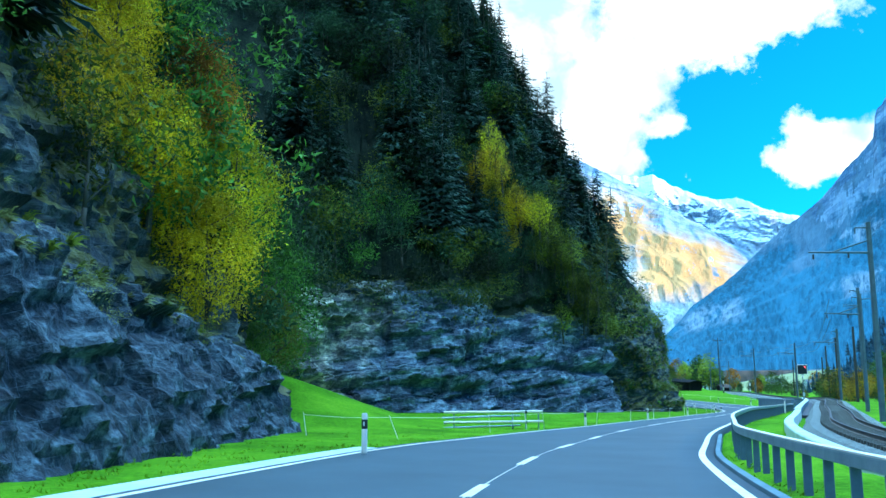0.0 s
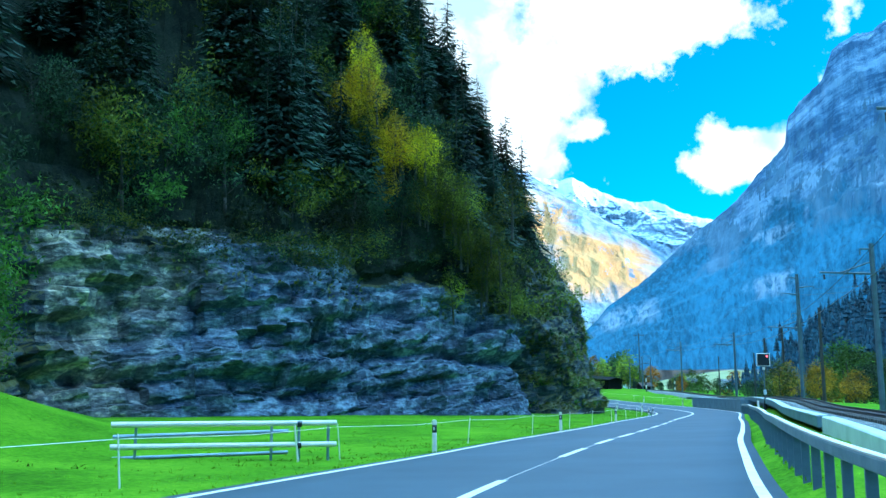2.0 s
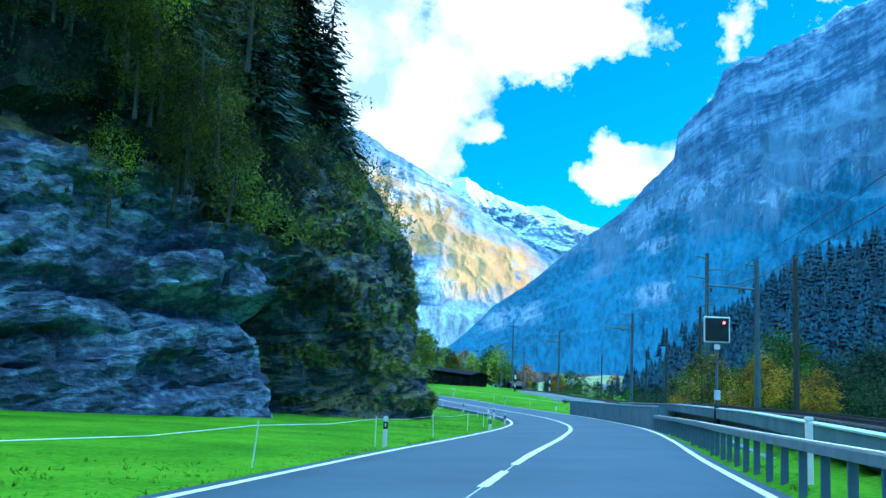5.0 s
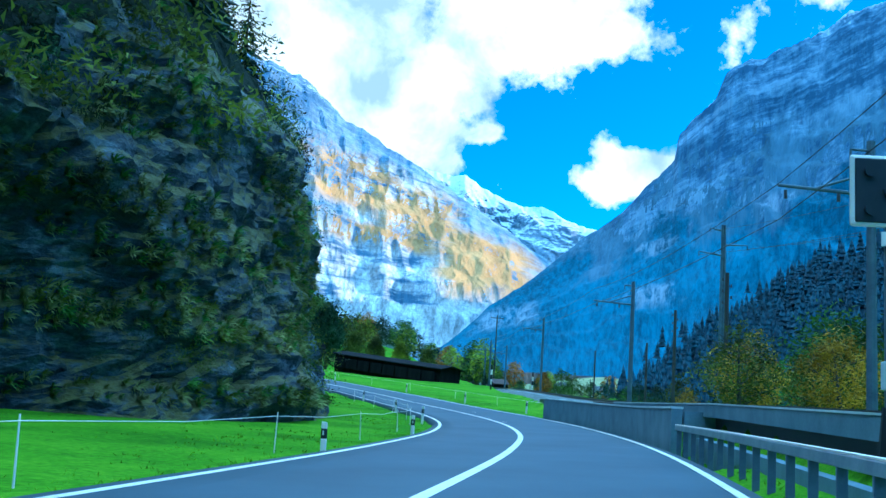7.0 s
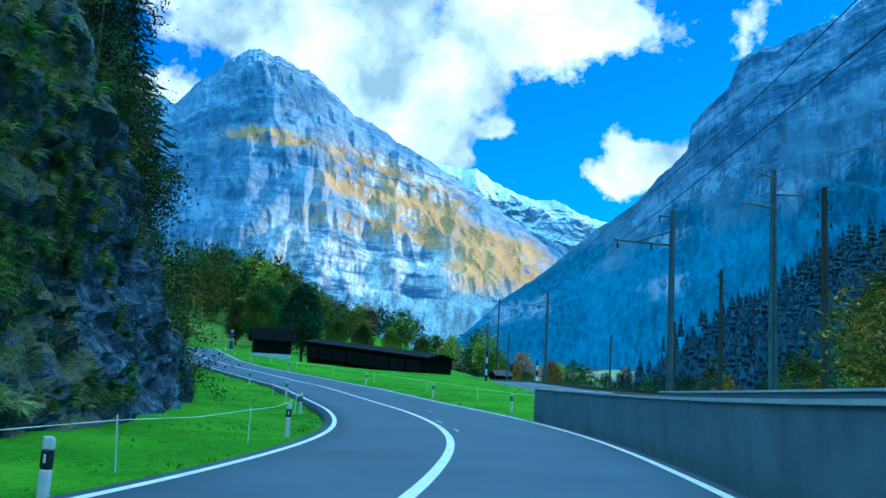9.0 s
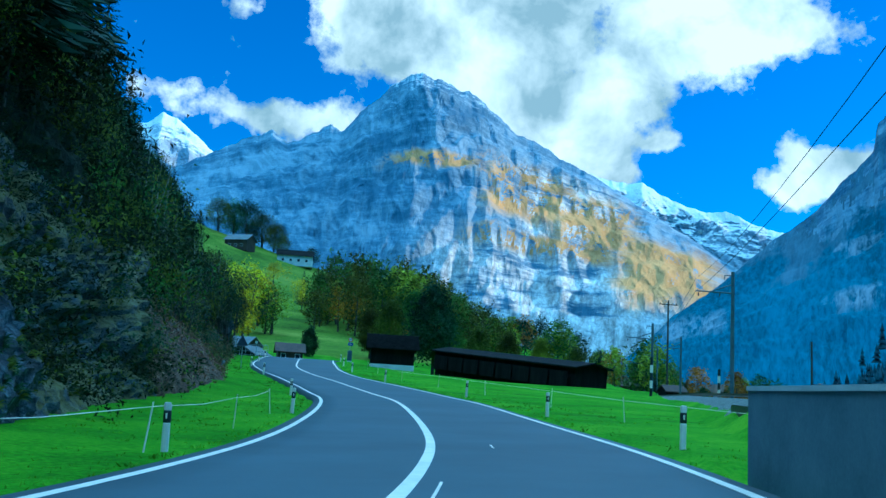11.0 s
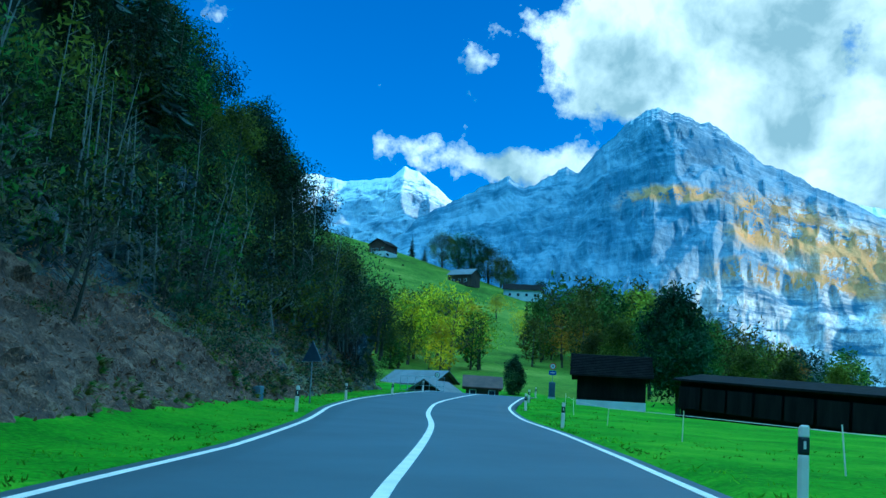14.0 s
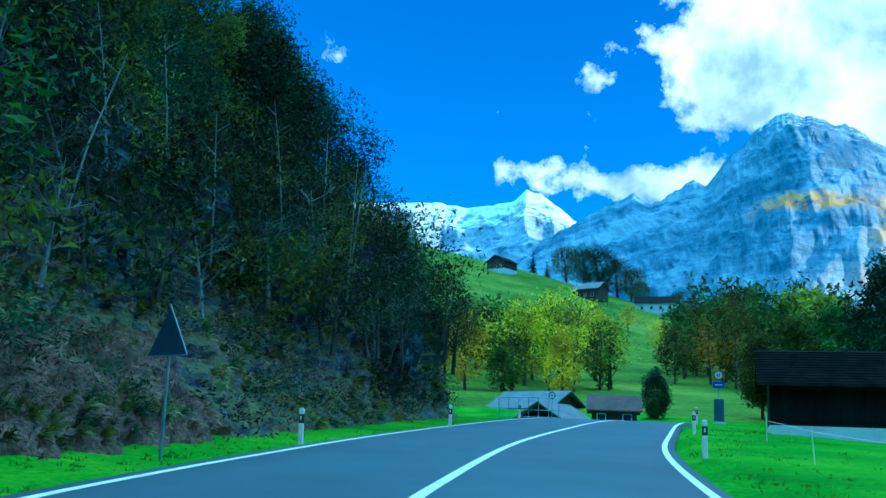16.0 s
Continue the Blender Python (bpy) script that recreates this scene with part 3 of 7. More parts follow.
def near_road(x, y):
    """Index of the nearest place of the road and how far to its right (negative: left) the points lie."""
    x, y = np.atleast_1d(np.asarray(x, float)), np.atleast_1d(np.asarray(y, float))
    idx, side = np.empty(len(x), int), np.empty(len(x))
    coarse = ROAD[::2]
    for a in range(0, len(x), 4000):
        dx, dy = x[a:a + 4000, None] - coarse[None, :, 0], y[a:a + 4000, None] - coarse[None, :, 1]
        i = np.argmin(dx * dx + dy * dy, 1) * 2
        idx[a:a + 4000] = i
        side[a:a + 4000] = (x[a:a + 4000] - ROAD[i, 0]) * road_right[i, 0] + (y[a:a + 4000] - ROAD[i, 1]) * road_right[i, 1]
    return idx, side


def near_track(x, y):
    x, y = np.atleast_1d(np.asarray(x, float)), np.atleast_1d(np.asarray(y, float))
    best, z = np.empty(len(x)), np.empty(len(x))
    c = TRACK[::2]
    w = np.gradient(c, axis=0)
    w /= np.linalg.norm(w, axis=1)[:, None]
    tz = np.interp(c[:, 1], TRACK_Y, TRACK_Z)
    for a in range(0, len(x), 4000):
        dx, dy = x[a:a + 4000, None] - c[None, :, 0], y[a:a + 4000, None] - c[None, :, 1]
        i = np.argmin(dx * dx + dy * dy, 1)
        best[a:a + 4000] = (x[a:a + 4000] - c[i, 0]) * w[i, 1] - (y[a:a + 4000] - c[i, 1]) * w[i, 0]
        z[a:a + 4000] = tz[i]
    return best, z


def step(v, a, b):
    s = np.clip((np.asarray(v, float) - a) / (b - a), 0, 1)
    return s * s * (3 - 2 * s)


CREST_X, CREST_Z = [-900, -250, -89, -22, 60, 120, 200, 300, 600], [260, 135, 92, 71, 46, 26, 12, 6, 5]


def ground_z(x, y):
    x, y = np.atleast_1d(np.asarray(x, float)), np.atleast_1d(np.asarray(y, float))
    i, d = near_road(x, y)
    z = road_z[i] + road_bank[i] * np.clip(d, -5.5, 5.5)
    left = np.clip(-d - half_left[i] - 0.45, 0, None)
    z = z - 0.12 * step(left, 0, 0.8) + 0.016 * np.clip(left - 1, 0, 30)
    # the grass bank that climbs between the two rocks
    z = z + 3.6 * step(-x, 0, 15) * step(y, 36, 50) * (1 - step(y, 52, 70))
    # the bank under the wooded slope further on
    z = z + 0.7 * step(-d, 6.5, 11) * step(y, 182, 200) * (1 - step(y, 236, 252))
    # level meadow to the right of the climbing road, sinking to the track
    e, tz = near_track(x, y)
    right = step(d, 5.0, 26) * step(y, 148, 165)
    z = z * (1 - right) + right * np.minimum(z, np.clip(tz + 0.2, None, 5.0) + 0.012 * np.clip(-e, 0, 60))
    # track bed and the low ground beyond it
    bed = step(e, -2.7, -2.2)
    z = z * (1 - bed) + bed * (tz - 0.55)
    z = z - 3.0 * step(e, 6, 30) * (1 - step(y, 250, 420))
    # the hillside beyond the bend
    w = step(y, 262, 640)
    w = np.clip((y - 285) / 345, 0, 1) ** 1.25
    crest = np.interp(x, CREST_X, CREST_Z)
    hill = 6.4 + w * (crest - 6.4)
    lift = step(y, 280, 330) * (1 - step(e, -30, 10))
    z = z * (1 - lift) + lift * np.maximum(hill, z)
    # behind the crest and far off the valley floor lies flat
    fall = step(y, 660, 900)
    z = z * (1 - fall) + fall * 10.0
    wall_side = step(y, 106, 108) * (1 - step(y, 150, 152))
    z = z - 0.35 * (1 - step(d - half_right[i], 0.2, 0.9) * (1 - wall_side * (1 - step(d, 5.6, 6.2)))) * (1 - step(-d - half_left[i], 0.2, 0.9))
    return z


def gz(x, y):
    return float(ground_z([x], [y])[0])


def road_point(y, d, dz=0.0):
    """A place on the road beside the place with that y, d metres to the right."""
    i = int(np.argmin(np.abs(ROAD[:, 1] - y)))
    p = ROAD[i] + road_right[i] * d
    return (float(p[0]), float(p[1]), float(road_z[i] + road_bank[i] * np.clip(d, -5.5, 5.5) + dz))


def road_line(y0, y1, d, dz=0.0):
    """A line beside the road's middle; d is a distance or a row of them, one for each place of the road."""
    sel = np.where((ROAD[:, 1] >= y0) & (ROAD[:, 1] <= y1))[0]
    d = (np.zeros(len(ROAD)) + d)[sel]
    p = ROAD[sel] + road_right[sel] * d[:, None]
    return np.c_[p, road_z[sel] + road_bank[sel] * np.clip(d, -5.5, 5.5) + dz]


# ---- ground ----
def axis_steps(parts):
    out = []
    for a, b, n in parts:
        out += list(np.linspace(a, b, n, endpoint=False))
    return np.array(out + [parts[-1][1]])


gx = axis_steps([(-4800, -900, 12), (-900, -200, 25), (-200, -60, 28), (-60, 90, 150), (90, 200, 36), (200, 900, 30), (900, 4800, 12)])
gy = axis_steps([(-4800, -400, 10), (-400, -60, 16), (-60, 290, 350), (290, 420, 65), (420, 700, 56), (700, 1200, 12), (1200, 4800, 10)])
X, Y = np.meshgrid(gx, gy)
Z = ground_z(X.ravel(), Y.ravel())
rough = np.array([noise.noise((x * 0.35, y * 0.35, 0.0)) * 0.05 + noise.noise((x * 0.07, y * 0.07, 3.0)) * 0.12 for x, y in zip(X.ravel(), Y.ravel())])
_, D = near_road(X.ravel(), Y.ravel())
Z = Z + rough * step(np.abs(D), 4.6, 9)
nx, ny = len(gx), len(gy)
ids = np.arange(nx * ny).reshape(ny, nx)
quads = np.stack([ids[:-1, :-1], ids[:-1, 1:], ids[1:, 1:], ids[1:, :-1]], -1).reshape(-1, 4)
M["hill_grass"] = surface("hillside_pasture", [(0.28, (0.055, 0.085, 0.012)), (0.5, (0.125, 0.185, 0.018)), (0.72, (0.26, 0.27, 0.045))], scale=0.045, fine=0.9, rough=0.95, bump=0.8, depth=0.3, fine_amount=0.6, shine=0.05)
ground = mesh_object("ground", np.c_[X.ravel(), Y.ravel(), Z].tolist(), quads.tolist(), M["grass"])
ground.data.materials.append(M["hill_grass"])
qc = np.c_[X.ravel(), Y.ravel()][quads].mean(1)
ground.data.polygons.foreach_set("material_index", ((qc[:, 1] > 318) & (qc[:, 0] < 60)).astype(int).tolist())
tagged(ground, "bright green meadow grass over the valley floor and hillside", "ground", kind="structure")

# ---- road ----
road = thing("road", "smooth grey-blue asphalt mountain road with white lines", "road", kind="structure")
sel = np.where(ROAD[:, 1] > -58)[0]
rows_, faces_ = [], []
k = 10
for i in sel:
    for j, d in enumerate(np.r_[np.linspace(-half_left[i] - 0.35, half_right[i] + 0.3, 8)[[0]], np.linspace(-half_left[i] - 0.35, half_right[i] + 0.3, 8), half_right[i] + 0.3]):
        p = ROAD[i] + road_right[i] * d
        rows_.append((p[0], p[1], road_z[i] + road_bank[i] * np.clip(d, -5.5, 5.5) - (0.45 if j in (0, k - 1) else 0.0)))
faces_ = [(i * k + j, i * k + j + 1, (i + 1) * k + j + 1, (i + 1) * k + j) for i in range(len(sel) - 1) for j in range(k - 1)]
mesh_object("carriageway", rows_, faces_, M["asphalt"], True, road)


def stripe(name, y0, y1, d, wide, mat):
    pts = road_line(y0, y1, d)
    return sweep(name, pts, [(-wide / 2, 0.006), (wide / 2, 0.006 + 0.0), (wide / 2, -0.02), (-wide / 2, -0.02)], mat, road)


stripe("edge_line", -55, 345, -half_left, 0.16, M["paint"])
stripe("edge_line", -55, 345, half_right, 0.17, M["paint"])
stripe("centre_line", 84.0, 345, np.interp(ROAD[:, 1], [140, 165], [0.0, 0.1]), 0.2, M["paint"])
for ya, yb, d in ((139.5, 141.6, 0.45), (145.2, 147.4, 0.42), (153.8, 155.6, 1.35)):
    stripe("worn_mark", ya, yb, d, 0.04, M["paint"])
stripe("worn_line", 2.0, 84.0, 0.0, 0.016, M["paint"])
for y, ln in [(-2.1, 3.0), (5.0, 2.6), (12.0, 3.2), (19.1, 2.8), (26.0, 2.8), (33.2, 3.4), (42.4, 4.1), (48.2, 3.9), (53.3, 4.2), (59.0, 4.0), (64.6, 4.0), (70.4, 4.2), (76.2, 3.6), (81.2, 3.3)]:
    stripe("centre_dash", y, y + ln, 0.0, 0.17, M["paint"])

# ---- cliff ----
# base line: x, y, rock height, lean of the rock, setback per metre above it, total height
CLIFF = [(-9.8, -45, 5.2, 0.42, 0.6, 55), (-9.3, -20, 5.2, 0.42, 0.6, 55), (-8.7, 0, 5.2, 0.42, 0.55, 55), (-8.2, 15, 4.8, 0.45, 0.45, 55), (-7.7, 26, 4.2, 0.5, 0.40, 55), (-7.5, 34, 2.6, 0.5, 0.40, 55),
         (-10.8, 41, 1.5, 0.4, 0.42, 60), (-15, 50, 1.5, 0.3, 0.5, 65), (-16.3, 62, 2.0, 0.25, 0.5, 70), (-16.3, 74, 9.0, 0.2, 0.5, 72), (-13, 84, 12.0, 0.14, 0.5, 74), (-6, 89, 13.0, 0.12, 0.5, 75),
         (0.5, 91.5, 13.0, 0.10, 0.5, 75), (9.0, 100.5, 12.5, 0.10, 0.5, 75), (15, 104.8, 11.5, 0.10, 0.5, 75), (19.6, 108.7, 10.0, 0.11, 0.5, 75), (22.8, 111.6, 9.5, 0.12, 0.49, 75), (22.9, 117.2, 9.0, 0.05, 0.49, 73), (25.6, 120.4, 10.0, 0.10, 0.50, 72),
         (28.6, 121.7, 12.0, 0.24, 0.52, 70), (33.5, 127.9, 13.0, 0.26, 0.57, 66), (36.1, 135.3, 12.5, 0.18, 0.6, 58), (37.1, 144, 11.0, 0.18, 0.6, 50), (37.8, 154, 9.0, 0.25, 0.55, 46), (37.2, 166, 6.0, 0.35, 0.5, 42),
         (36.3, 180, 3.5, 0.5, 0.5, 46), (35.2, 195, 4.2, 1.1, 0.5, 44), (31.6, 213, 4.4, 1.15, 0.5, 38), (27.9, 232, 4.4, 0.9, 0.62, 31), (25.2, 248, 6.0, 0.35, 0.75, 25), (23.2, 260, 6.0, 0.35, 0.8, 20),
         (14, 269, 4.0, 0.6, 0.9, 15), (-5, 276, 3.0, 0.7, 0.9, 13), (-30, 284, 2.0, 0.8, 0.9, 12)]
cliff_line = spline(CLIFF, 0.12)
keep = [0]                                         # closer steps where the road passes near
for i in range(len(cliff_line)):
    near = -2 < cliff_line[i, 1] < 34 and cliff_line[i, 0] > -10
    if i - keep[-1] >= (1 if near else 3):
        keep.append(i)
cliff_line = cliff_line[keep]
cl_way = np.gradient(cliff_line[:, :2], axis=0)
soft = np.ones(41) / 41
cl_way = np.stack([np.convolve(np.pad(cl_way[:, j], 20, mode="edge"), soft, "valid") for j in (0, 1)], 1)
cl_way /= np.linalg.norm(cl_way, axis=1)[:, None]
cl_in = np.stack([-cl_way[:, 1], cl_way[:, 0]], 1)
cl_base = ground_z(cliff_line[:, 0], cliff_line[:, 1])


def cliff_at(i, h):
    """Place on the cliff's even surface above base place i at height h."""
    x, y, hr, lean, back, _ = cliff_line[i]
    off = lean * min(h, hr) + back * max(0.0, h - hr)
    hollow = math.exp(-((x - 23.6) / 2.4) ** 2 - ((y - 117.2) / 2.7) ** 2)
    off += 4.2 * hollow * max(0.0, 1.0 - (max(h, 0.0) / 8.5) ** 2) - 2.2 * hollow * min(1.0, max(0.0, (h - 5.0) / 4.0))
    if y < 36:                                     # a grassy terrace over the netted rock
        off += 2.2 * min(1.0, max(0.0, h - hr) / 0.9)
    return Vector((x + cl_in[i, 0] * off, y + cl_in[i, 1] * off, cl_base[i] + h))


def fbm(p, octaves=4):
    return noise.fractal(p, 0.9, 2.1, octaves)


heights = np.r_[-1.0, np.linspace(0, 6, 36), np.linspace(6, 15, 32)[1:], 15 + 60 * np.linspace(0, 1, 30)[1:] ** 1.15]
cv, nrow = [], len(heights)
for i in range(len(cliff_line)):
    hr, top = cliff_line[i, 2], cliff_line[i, 5]
    for h in heights:
        hh = min(h, top)
        p = cliff_at(i, hh)
        if h > top:
            p = p + Vector((cl_in[i, 0], cl_in[i, 1], -0.1)) * (h - top) * 0.9
        n = Vector((-cl_in[i, 0], -cl_in[i, 1], 0.25))
        tilt = p.z - 0.10 * (p.x + p.y)
        ledge = noise.noise((p.x * 0.05, p.y * 0.05, tilt * 0.55)) * 0.9 + noise.noise((p.x * 0.12, p.y * 0.12, tilt * 1.7)) * 0.45
        blocky = noise.cell((p.x * 0.30, p.y * 0.30, tilt * 0.42)) * 0.55 + noise.cell((p.x * 0.8 + 7, p.y * 0.8, tilt * 1.1)) * 0.22
        bulge = fbm(p * 0.09, 4) * 1.5
        fine = fbm(p * 0.8, 5) * 0.28 - abs(noise.noise((p.x * 0.7, p.y * 0.7, tilt * 1.3))) * 0.5
        foot = min(1.0, max(0.0, hh + 0.4) / 2.0)
        bed = tilt * 0.62 + 0.5 * noise.noise((p.x * 0.06, p.y * 0.06, tilt * 0.1))
        course = noise.cell((p.x * 0.16, p.y * 0.16, math.floor(bed) * 3.7)) * 0.9 - 0.35 * max(0.0, 1.0 - (bed - math.floor(bed)) / 0.16)
        if p.y < 37:                               # the first rock is smooth under its net
            ledge, blocky, bulge, course = ledge * 0.3, blocky * 0.7 + 0.1, bulge * 0.6, 0.1
            fine = fine * 1.25
        elif p.y > 119:                            # rounder ribs on the corner
            ledge, blocky, course = ledge * 0.45, blocky * 0.5 + 0.15, course * 0.25
        elif hh < hr + 1:                          # long recess under a bulging bed
            at = 2.7 + 0.7 * noise.noise((p.x * 0.11, p.y * 0.11, 5.0)) + (0.0 if p.x < 4 else 2.6)
            blocky -= 1.0 * math.exp(-((hh - at) / 0.42) ** 2) * (0.55 + 0.9 * noise.noise((p.x * 0.15, p.y * 0.15, 9.0)))
            blocky += 0.5 * math.exp(-((hh - at - 1.6) / 0.9) ** 2)
        if 37 <= p.y <= 119:
            ledge, fine, bulge = ledge * 0.4, fine * 0.55, bulge * 0.8
        blocky += (course - 0.15) * 0.55 if hh < hr + 2 else 0.0
        if 176 < p.y < 244:
            foot *= 0.25 + 0.75 * min(1.0, max(0.0, (hh - 3.5) / 3.0))
        cv.append(p + n * ((ledge + bulge) * foot + (blocky - 0.3) * foot + fine))
cliff_ids = np.arange(len(cv)).reshape(-1, nrow)
cf = np.stack([cliff_ids[:-1, :-1], cliff_ids[1:, :-1], cliff_ids[1:, 1:], cliff_ids[:-1, 1:]], -1)
cliff = mesh_object("cliff", cv, cf.reshape(-1, 4).tolist(), M["rock"], False)
cliff.data.materials.append(M["rock_green"])
cliff.data.materials.append(M["dirt"])
cliff.data.materials.append(M["rock_net"])
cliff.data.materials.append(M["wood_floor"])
slot = np.zeros(cf.shape[:2], int)
for i in range(cf.shape[0]):
    hr, yy = cliff_line[i, 2], cliff_line[i, 1]
    for j in range(cf.shape[1]):
        jag = hr + 2.2 * noise.noise((i * 0.06, j * 0.15, 1.0))
        if 176 < yy < 228 and heights[j] < (4.4 if yy < 212 else 3.0) + 1.2 * noise.noise((i * 0.03, j * 0.1, 7.0)):
            slot[i, j] = 2
        elif heights[j] > jag or 117 < yy < 160 or yy > 160 or (30 < yy < 82 and cliff_line[i, 0] < -8):
            slot[i, j] = 1
        elif yy < 38:
            slot[i, j] = 3
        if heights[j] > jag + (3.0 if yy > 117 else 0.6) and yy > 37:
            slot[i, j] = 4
        if 140 < yy < 160 and heights[j] < 13 + 3 * noise.noise((i * 0.05, j * 0.1, 2.0)):
            slot[i, j] = 3
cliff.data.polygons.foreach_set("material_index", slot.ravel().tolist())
tagged(cliff, "steep layered grey rock face, overgrown with moss above", "cliff", kind="structure")


# ---- wire netting over the first rock ----
def netting():
    verts, faces = [], []

    def strand(ids_, r):
        for p, q in zip(ids_[:-1], ids_[1:]):
            p, q = cv[p], cv[q]
            d = (q - p).normalized()
            out = Vector((0.9, -0.25, 0.35))
            side = d.cross(out).normalized() * r
            lift = out * 0.035
            k = len(verts)
            verts.extend([p + lift - side, p + lift + side, q + lift + side, q + lift - side, p + lift + out * r, q + lift + out * r])
            faces.extend([(k, k + 3, k + 5, k + 4), (k + 4, k + 5, k + 2, k + 1)])

    cols = [i for i in range(len(cliff_line)) if -4 < cliff_line[i, 1] < 33 and cliff_line[i, 0] > -10]
    top = int(np.searchsorted(heights, 4.6))
    for i in cols[::3]:
        strand([int(cliff_ids[i, j]) for j in range(1, top)], 0.0055)
    for j in range(3, top, 4):
        strand([int(cliff_ids[i, j]) for i in cols], 0.004)
    ob = mesh_object("rock_netting", verts, faces, M["rail_post"], False)
    return tagged(ob, "grey wire netting hung over the roadside rock", "netting")


netting()


# ---- mountains ----
REF = Vector((40, 110, 1.4))


def mountain(name, label, crest, foot_dist, foot_z, mat, columns=((0, 1, 300),), nv=90, power=1.1, flute=1.0, ledges=0.5, levels=7, dip=0.0, jag=0.010, seed=0.0, top_cliff=0.0, slant=0.0):
    """crest: rows of bearing, height angle (degrees) and distance, left to right.
    Buttresses and gullies run down the face, and rock beds step up to the crest."""
    c = np.array(crest, float)
    az = np.concatenate([np.linspace(a, b, n, endpoint=False) for a, b, n in columns])
    az = c[0, 0] + (c[-1, 0] - c[0, 0]) * az if columns[-1][1] == 1 else az
    az = np.r_[az, c[-1, 0]]
    nu = len(az)
    el, dist = np.interp(az, c[:, 0], c[:, 1]), np.interp(az, c[:, 0], c[:, 2])
    tops = dist * np.tan(np.radians(el))
    even = np.array([np.interp(az + d, az, tops) for d in np.linspace(-3.0, 3.0, 13)]).mean(0)
    verts = []
    for a, d, top, even_top in zip(az, dist, tops, even):
        s, co = math.sin(radians(a)), math.cos(radians(a))
        span, tall = d - foot_dist, top - foot_z
        for j in range(nv + 3):
            v = min(1.0, j / nv)
            r = foot_dist + span * v
            fade = min(1.0, 6.0 * v) * min(1.0, 7.0 * (1.0 - v) + 0.12) if j <= nv else 0.0
            warp = noise.fractal((a * 0.22 + seed, v * 1.6, seed), 0.9, 2.1, 4)
            h = v ** power
            lv = h * levels + warp * 0.8 + dip * a
            base = math.floor(lv)
            f = lv - base
            f = 0.82 * f / 0.38 if f < 0.38 else 0.82 + 0.18 * (f - 0.38) / 0.62
            weight = ledges * fade * (0.45 + 0.9 * abs(warp))
            h = h + ((base + f - warp * 0.8 - dip * a) / levels - h) * weight
            if top_cliff:                          # a high wall under the crest
                k = min(1.0, max(0.0, (v - 0.62) / 0.16))
                h = h + top_cliff * k * (1 - v) * 2.6
            z = foot_z + (tall + (even_top - top) * (1 - v ** 3)) * h
            if j > nv:
                r, z = d + 250 * (j - nv), top - 220 * (j - nv)
            bend = a + 0.9 * warp
            tilt = v * 15.0 + slant * a
            push = noise.noise((bend * 0.14 + seed, tilt * 0.07, 1.0)) * 0.045
            for freq, amp, long in ((0.30, 0.040, 0.35), (0.66, 0.024, 0.45), (1.45, 0.0115, 0.6), (3.1, 0.0055, 0.8)):
                push += (0.5 - abs(noise.noise((bend * freq + seed, tilt * freq * long, freq * 7.0 + seed)))) * amp
            push = push * flute * d * fade * 1.35
            wob = noise.fractal((a * 1.7 + seed, 0.3, 0.0), 0.8, 2.1, 5) * jag * top * v ** 6
            verts.append((REF.x + s * (r - push), REF.y + co * (r - push), z + wob))
    k = nv + 3
    ids = np.arange(nu * k).reshape(nu, k)
    f = np.stack([ids[:-1, :-1], ids[1:, :-1], ids[1:, 1:], ids[:-1, 1:]], -1).reshape(-1, 4)
    ob = mesh_object(name, verts, f.tolist(), mat, False)
    return tagged(ob, label, "mountain", kind="structure")


mountain("mountain", "pyramid-shaped limestone peak with ochre grass ledges and a dusting of snow",
         [(-22, 9.0, 4700), (-17.0, 11.8, 4600), (-14.1, 13.4, 4500), (-11, 15.0, 4350), (-9.7, 15.5, 4280), (-8.8, 14.9, 4200), (-7.6, 15.4, 4130), (-6.2, 16.3, 4040), (-5.6, 15.8, 4000), (-4.4, 17.1, 3900), (-2.6, 18.8, 3800), (-1.0, 19.7, 3700), (0.4, 19.4, 3720),
          (2.6, 18.6, 3820), (4.4, 17.4, 3890), (5.6, 16.3, 3940), (6.6, 16.0, 4010), (8.6, 14.9, 4100), (10.7, 13.8, 4210), (13.2, 12.3, 4350), (15.6, 10.8, 4470), (18.2, 9.1, 4580), (21.5, 6.5, 4650), (25, 4.0, 4700)],
         2300, 40, M["mt_main"], ((0, 1, 480),), 170, power=0.95, flute=0.5, ledges=0.5, levels=7, dip=-0.09, seed=1.3, slant=0.5)
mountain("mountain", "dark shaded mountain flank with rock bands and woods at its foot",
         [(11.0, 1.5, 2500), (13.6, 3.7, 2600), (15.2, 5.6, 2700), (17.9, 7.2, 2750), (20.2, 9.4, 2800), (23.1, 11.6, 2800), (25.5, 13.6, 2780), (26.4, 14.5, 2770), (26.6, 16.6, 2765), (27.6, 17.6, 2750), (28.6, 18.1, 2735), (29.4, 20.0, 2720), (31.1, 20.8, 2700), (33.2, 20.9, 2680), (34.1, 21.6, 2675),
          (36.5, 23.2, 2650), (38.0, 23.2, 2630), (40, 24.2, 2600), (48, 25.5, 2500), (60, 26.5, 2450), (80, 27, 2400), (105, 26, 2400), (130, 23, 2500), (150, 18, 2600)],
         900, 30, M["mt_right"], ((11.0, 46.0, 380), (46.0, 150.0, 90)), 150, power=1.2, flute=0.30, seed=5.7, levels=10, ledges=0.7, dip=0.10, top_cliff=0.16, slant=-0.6)
